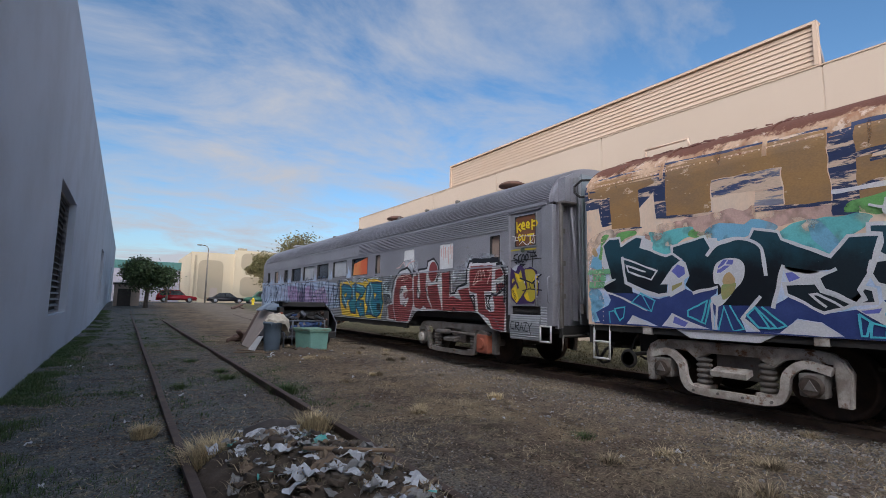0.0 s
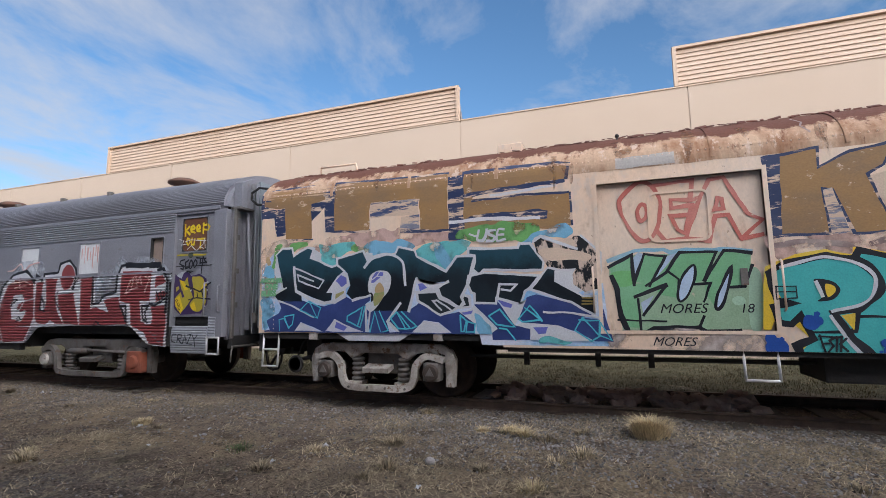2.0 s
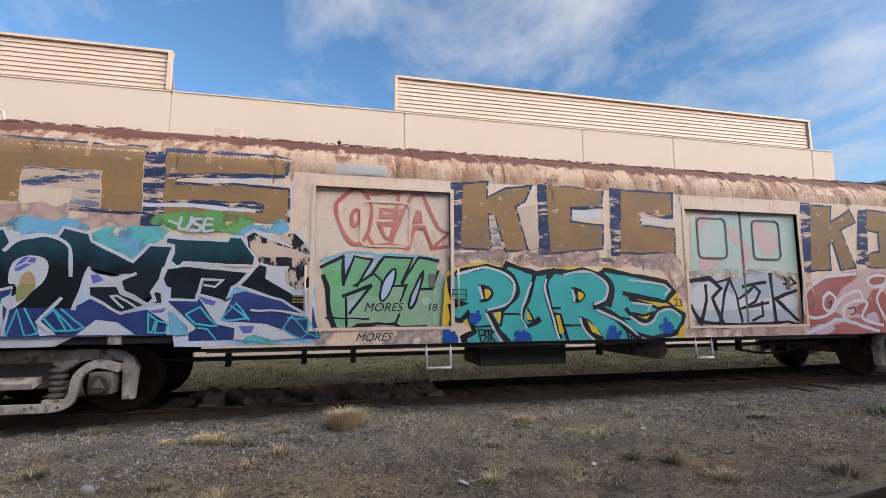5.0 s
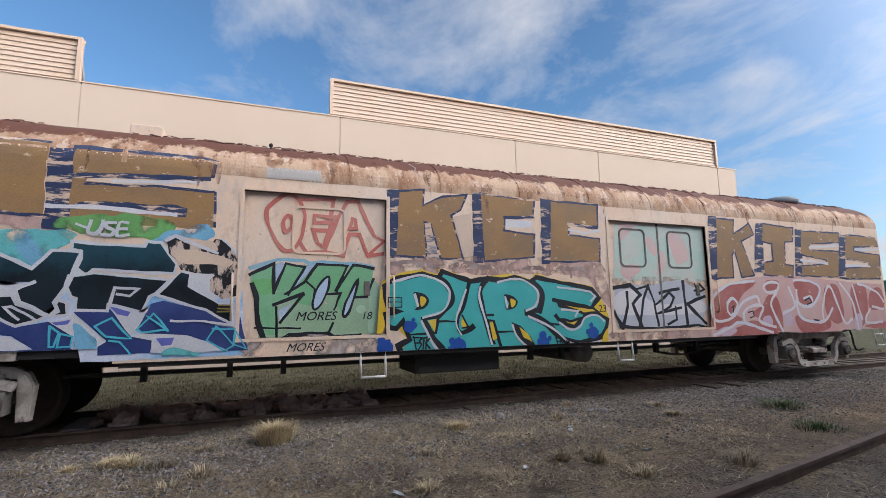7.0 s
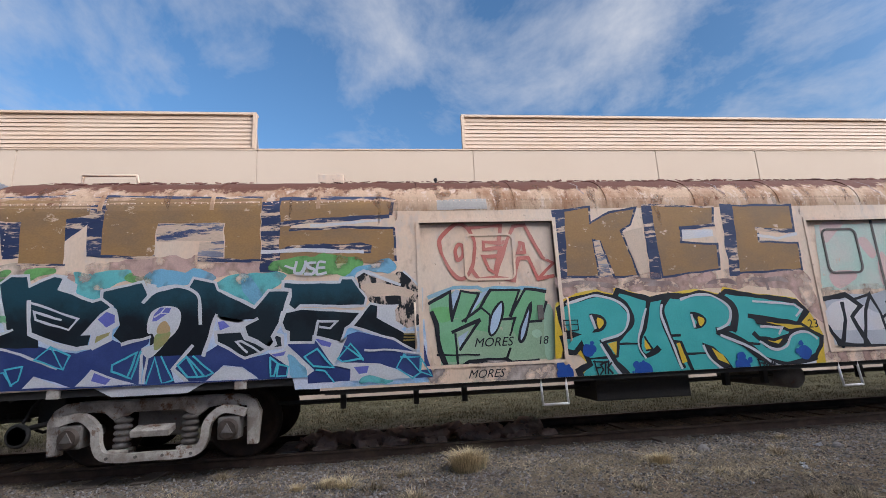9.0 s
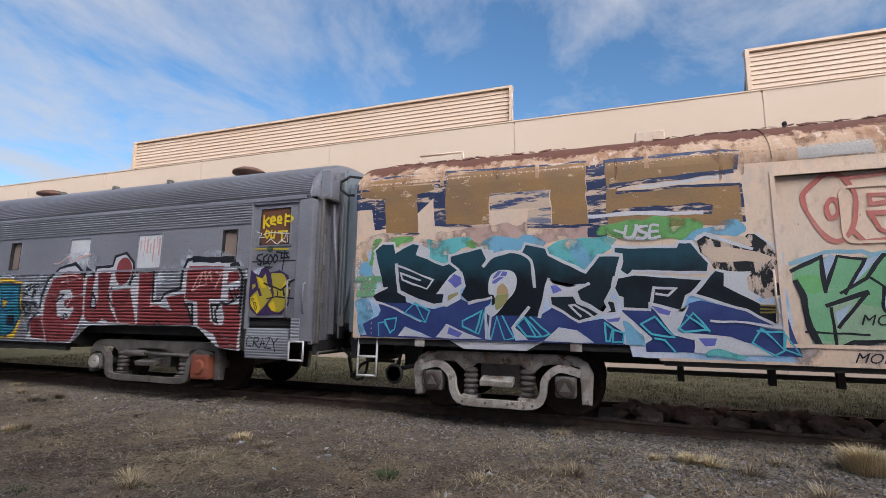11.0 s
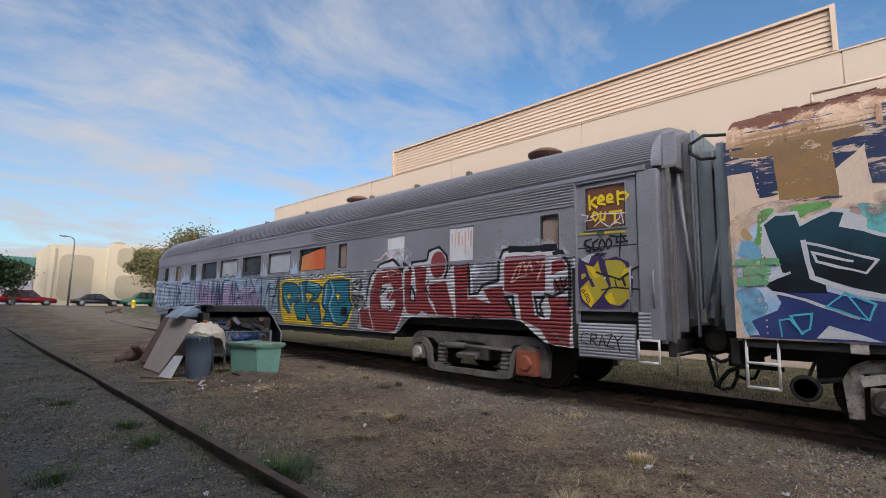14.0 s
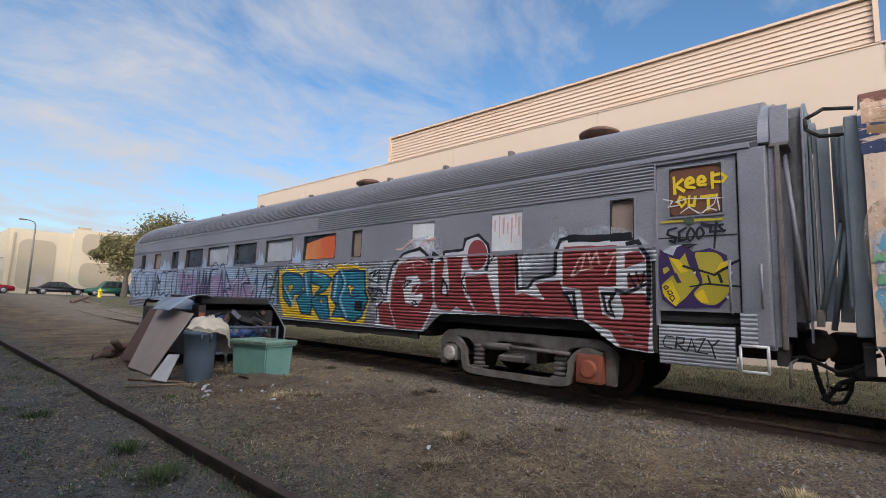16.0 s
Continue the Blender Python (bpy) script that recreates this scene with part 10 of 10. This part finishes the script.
rubble()
bm = boxes((7.5, 8.3, 1.75, 2.05, -0.02, 0.10), bevel=0.01)
tagged(part("concrete_slab", bm, M_GRAVEL), "flat grey slab lying between the rails", "slab")
r2 = random.Random(77)
for k, (px, py, s) in enumerate(((6.15, -3.4, 0.07), (5.9, -5.0, 0.05), (4.5, 1.6, 0.04), (3.2, -2.2, 0.05))):
    bm = bmesh.new()
    bmesh.ops.create_icosphere(bm, subdivisions=2, radius=s, matrix=Matrix.Translation((px, py, ground_z(px, py) + s * 0.4)))
    for v in bm.verts:
        v.co += v.normal * s * 0.5 * noise.noise(v.co * 9)
    tagged(part("stone", bm, M_PEBBLE), "single brown stone lying on the dirt", "stone", "single stones in the yard")

# ties under the train, proud of the dirt
shape = mesh_of(boxes((-1.3, 1.3, -0.11, 0.11, -0.08, 0.03), bevel=0.012), "tie", M_TIE)
for i in range(78):
    y = -22 + i * 0.62
    ob = new("tie", shape)
    ob.parent = TRAIN_TRACK
    ob.location = (0, y, ground_z(8, y) - 0.006 + 0.015 * noise.noise((y, 0, 0)))


# ---- far side of the lot ----
def tree(x, y, height, spread, leaves, label, seed, leaf=0.16, base=0.30, low=0.10):
    r = random.Random(seed)
    z0 = ground_z(x, y)
    top = thing("tree", label, "tree", (x, y, z0))
    bm = bmesh.new()
    tips = []

    def limb(p, d, l, rad, depth):
        q = p + d * l
        rod(bm, p, q, rad, 8, rad * 0.65)
        tips.append((q, l))
        if depth:
            for _ in range(3 if depth > 1 else 4):
                nd = (d + Vector((r.uniform(-1, 1), r.uniform(-1, 1), r.uniform(-0.25, 0.7))) * 0.75).normalized()
                limb(q, nd, l * r.uniform(0.6, 0.85), rad * 0.6, depth - 1)
    limb(Vector((x, y, z0 - 0.1)), Vector((0.03, 0.02, 1)).normalized(), height * base, 0.035 * height, 3)
    part("trunk", bm, BARK, top)
    tips = [(q, l) for q, l in tips[1:]]
    vs, fs = [], []
    cz = z0 + height * 0.56
    while len(fs) < leaves:
        q, l = r.choice(tips)
        d = Vector((r.gauss(0, 1), r.gauss(0, 1), r.gauss(0, 0.8))) * l * 0.62
        p = q + d
        u = Vector(((p.x - x) / spread, (p.y - y) / spread, (p.z - cz) / (height * 0.46)))
        if u.length > 1.0 + 0.75 * noise.noise(p * 0.8) or p.z < z0 + height * low:
            continue
        a, b = Vector((r.uniform(-1, 1), r.uniform(-1, 1), r.uniform(-1, 1))).normalized(), Vector((r.uniform(-1, 1), r.uniform(-1, 1), r.uniform(-1, 1))).normalized()
        b = (b - a * a.dot(b)).normalized()
        s = leaf * r.uniform(0.5, 1.2)
        i = len(vs)
        vs += [p - a * s, p + b * s * 0.5, p + a * s, p - b * s * 0.5]
        fs.append((i, i + 1, i + 2, i + 3))
    me = bpy.data.meshes.new("crown")
    me.from_pydata([tuple(v) for v in vs], [], fs)
    me.materials.append(LEAF_DARK if "dark" in label else LEAF_OLIVE)
    ob = new("crown", me)
    ob.parent = top
    ob.matrix_parent_inverse = Matrix.Translation((-x, -y, -z0))
    return top


tree(1.7, 49, 5.9, 4.1, 20000, "dark green spreading tree beside the warehouse wall", 4, 0.13, 0.26)
tree(16.0, 64, 9.3, 2.6, 22000, "olive brown tree in front of the cream building", 6, 0.15, 0.24, 0.18)
tree(20.2, 66, 10.2, 4.2, 12000, "olive brown tall tree behind the parked train", 9, 0.18, 0.3)
tree(4.6, 70, 4.6, 1.6, 2500, "olive brown small bare tree near the parked cars", 13, 0.12, 0.25)


def cream_building():
    y = 76.0
    house = thing("cream_building", "sunlit cream building with large rounded tan panels", "building", (20, y, 0.8))
    part("wall", boxes((7.7, 13.4, y, y + 0.3, 0.5, 8.1), (13.4, 44, y - 0.4, y + 0.3, 0.5, 8.7), (7.7, 8.0, y + 0.3, y + 20, 0.5, 8.1), (43.7, 44, y + 0.3, y + 20, 0.5, 9.1)), M_CREAM, house)
    part("roof", boxes((8.0, 43.7, y + 0.3, y + 20, 7.6, 7.8)), M_CREAM, house)
    for yy, x, z, w, h in ((y, 10.3, 4.2, 3.3, 5.6), (y - 0.4, 16.5, 7.0, 4.4, 2.6), (y - 0.4, 16.5, 3.3, 4.4, 2.9), (y - 0.4, 23.0, 7.0, 4.4, 2.6), (y - 0.4, 23.0, 3.3, 4.4, 2.9), (y - 0.4, 30, 5.0, 5.0, 5.5)):
        rr, pts = 0.8, []
        for cx, cz, a0 in ((w / 2 - rr, h / 2 - rr, 0), (-w / 2 + rr, h / 2 - rr, 90), (-w / 2 + rr, -h / 2 + rr, 180), (w / 2 - rr, -h / 2 + rr, 270)):
            for q in range(6):
                t = radians(a0 + 18 * q)
                pts.append((x + cx + rr * math.cos(t), z + cz + rr * math.sin(t)))
        bm = prism_y(bmesh.new(), pts, yy - 0.06, yy)
        part("panel", bm, M_CREAM_DARK, house, "rounded tan wall panel")
    part("door", boxes((10.3, 11.3, y - 0.09, y - 0.062, 0.7, 3.0)), PLY, house)
    part("downpipe", boxes((8.1, 8.3, y - 0.12, y, 0.7, 7.6)), M_CREAM_DARK, house)
    part("rooftop_unit", boxes((14.0, 15.2, y + 0.4, y + 1.4, 7.8, 9.1), bevel=0.05), M_CREAM_DARK, house, "boxy air unit on the roof")


cream_building()
GREY_WALL = mat("lilac_grey_wall", (0.30, 0.29, 0.33), 0.85, 0, (0.26, 0.25, 0.29), 0.5, 0.6, 30, 0.05)
TEAL_BAND = mat("dark_teal_fascia", (0.05, 0.14, 0.13), 0.6, 0, (0.04, 0.11, 0.10), 1, 0.6)
house = thing("grey_building", "grey building with a dark teal fascia behind the tree", "building", (-3, 92, 0.8))
part("wall", boxes((-30, 7.6, 90, 104, 0.5, 6.0)), GREY_WALL, house)
part("fascia", boxes((-30.1, 7.7, 89.9, 104.1, 6.0, 7.3), bevel=0.05), TEAL_BAND, house, "dark teal fascia band")
shed = thing("shed", "low tan shed with a dark door beside the disused track", "shed", (0.2, 53, 0.6))
part("wall", boxes((-0.7, 1.3, 52, 54, 0.3, 2.6)), PLY, shed)
part("roof", boxes((-0.8, 1.4, 51.8, 54.2, 2.6, 2.75)), M_DARK, shed)
part("door", boxes((-0.4, 0.6, 51.96, 52, 0.6, 2.2)), M_DARK, shed)
hut = thing("far_building", "low dark building beyond the end of the train", "building", (24, -48, 0))
part("wall", boxes((19.0, 34, -60, -46, -0.2, 3.4)), GREY_WALL, hut)
part("fascia", boxes((18.9, 34.1, -60.1, -45.9, 2.6, 3.5)), TEAL_BAND, hut)

structure("pavement", boxes((-14, 60, 66, 75.5, 0.70, 0.87)), M_ASPHALT, "dark asphalt strip of the far car park", "pavement")


def parked_car(x, y, length, height, paint_mat, label, facing=1, suv=True):
    z = 0.87
    top = thing("parked_car", label, "car", (x, y, z), group="cars in the far car park")
    L, H, w = length / 2, height, 0.88
    low, beltz = 0.28, H * 0.56
    cab = [(-L * 0.96, beltz), (-L * 0.82, H * 0.93), (-L * 0.5, H), (L * 0.10, H), (L * 0.42, beltz)] if suv else [(-L * 0.72, beltz), (-L * 0.38, H * 0.97), (-L * 0.05, H), (L * 0.12, H * 0.97), (L * 0.48, beltz)]
    body = [(-L, low), (-L, beltz * 0.9), *cab, (L * 0.92, beltz * 0.84), (L, beltz * 0.66), (L * 0.98, low)]

    def xz(pts):
        return [(x + facing * a, z + b) for a, b in pts]
    bm = prism_y(bmesh.new(), xz(body), y - w, y + w)
    bmesh.ops.bevel(bm, geom=[e for e in bm.edges if abs(e.verts[0].co.y - e.verts[1].co.y) < 0.01], offset=0.10, segments=3, affect='EDGES')
    part("body", bm, paint_mat, top, "", True)
    inner = [(a * 0.93 + 0.0, beltz + (b - beltz) * 0.84 + 0.03) for a, b in cab]
    mid = (cab[1][0] + cab[3][0]) / 2
    for lo, hi in ((-9, mid - 0.05), (mid + 0.05, 9)):
        pts = []
        for a, b in inner:
            pts.append((min(max(a, lo), hi), b))
        bm = prism_y(bmesh.new(), xz(pts), y - w - 0.012, y - w + 0.02)
        part("side_window", bm, DARK_GLASS, top)
    for a in (-L * 0.62, L * 0.62):
        bm = lathe(bmesh.new(), (x + facing * a, y - w + 0.1, z + 0.33), [(-0.13, 0.05), (-0.13, 0.22), (-0.11, 0.33), (0.10, 0.33), (0.10, 0.05)], 24, 'Y')
        wh = part("wheel", bm, M_DARK, top, "", True)
        bm = lathe(bmesh.new(), (x + facing * a, y - w + 0.1, z + 0.33), [(-0.145, 0.03), (-0.14, 0.20), (-0.12, 0.21)], 20, 'Y')
        part("rim", bm, M_SILVER, wh, "", True)
        bm = lathe(bmesh.new(), (x + facing * a, y + w - 0.1, z + 0.33), [(-0.1, 0.05), (-0.1, 0.33), (0.12, 0.33), (0.12, 0.05)], 20, 'Y')
        part("wheel", bm, M_DARK, top, "", True)
    part("tail_light", boxes((x - facing * (L + 0.01) - 0.03, x - facing * (L + 0.01) + 0.05, y - w - 0.005, y - w + 0.2, z + beltz * 0.72, z + beltz * 0.86)), RED_IRON, top)


CAR_RED = mat("red_car_paint", (0.30, 0.02, 0.025), 0.25, 0.1, (0.24, 0.015, 0.02), 1, 0.5, 40, 0.0)
CAR_BLACK = mat("black_car_paint", (0.015, 0.015, 0.018), 0.2, 0.1, (0.022, 0.022, 0.025), 1, 0.5, 40, 0.0)
CAR_GREEN = mat("green_car_paint", (0.025, 0.10, 0.06), 0.3, 0.1, (0.02, 0.08, 0.05), 1, 0.5, 40, 0.0)
parked_car(5.9, 72, 4.7, 1.65, CAR_RED, "red estate car parked on the far asphalt")
parked_car(12.0, 72, 4.9, 1.42, CAR_BLACK, "black saloon car parked on the far asphalt", 1, False)
parked_car(16.2, 71, 4.3, 1.72, CAR_GREEN, "dark green estate car parked on the far asphalt", -1)

lamp = thing("street_lamp", "tall slim street lamp with one curved arm", "street lamp", (8.9, 69, 0.85))
bm = rod(bmesh.new(), (8.9, 69, 0.8), (8.9, 69, 7.9), 0.11, 12, 0.07)
part("pole", bm, GREASE, lamp, "", True)
bm = pipe(bmesh.new(), [(8.9, 69, 7.85), (8.8, 69, 8.2), (8.5, 69, 8.38), (8.05, 69, 8.42)], 0.05)
part("arm", bm, GREASE, lamp, "", True)
part("lamp_head", boxes((7.55, 8.1, 68.85, 69.15, 8.34, 8.48), bevel=0.04), GREASE, lamp)
hyd = thing("fire_hydrant", "yellow fire hydrant at the edge of the lot", "hydrant", (12.95, 60, 0.8))
bm = lathe(bmesh.new(), (12.95, 60, 0.75), [(0, 0.2), (0.08, 0.2), (0.1, 0.14), (0.62, 0.14), (0.66, 0.19), (0.72, 0.17), (0.84, 0.08), (0.9, 0.04)], 20, 'Z')
part("body", bm, LETTER_YELLOW, hyd, "", True)
bm = rod(bmesh.new(), (12.73, 60, 1.25), (13.17, 60, 1.25), 0.08)
part("nozzle", bm, LETTER_YELLOW, hyd, "", True)
stump = thing("tree_stump", "uprooted brown stump lying in the lot", "stump", (9.0, 48, 0.6))
bm = bmesh.new()
for a, b, rr in (((8.5, 48, 0.55), (9.5, 48.2, 0.95), 0.16), ((9.2, 48, 0.7), (9.7, 47.8, 0.5), 0.09), ((9.2, 48.1, 0.8), (9.2, 48.4, 1.25), 0.07)):
    rod(bm, a, b, rr, 10, rr * 0.6)
part("root", bm, PLY_DARK, stump)
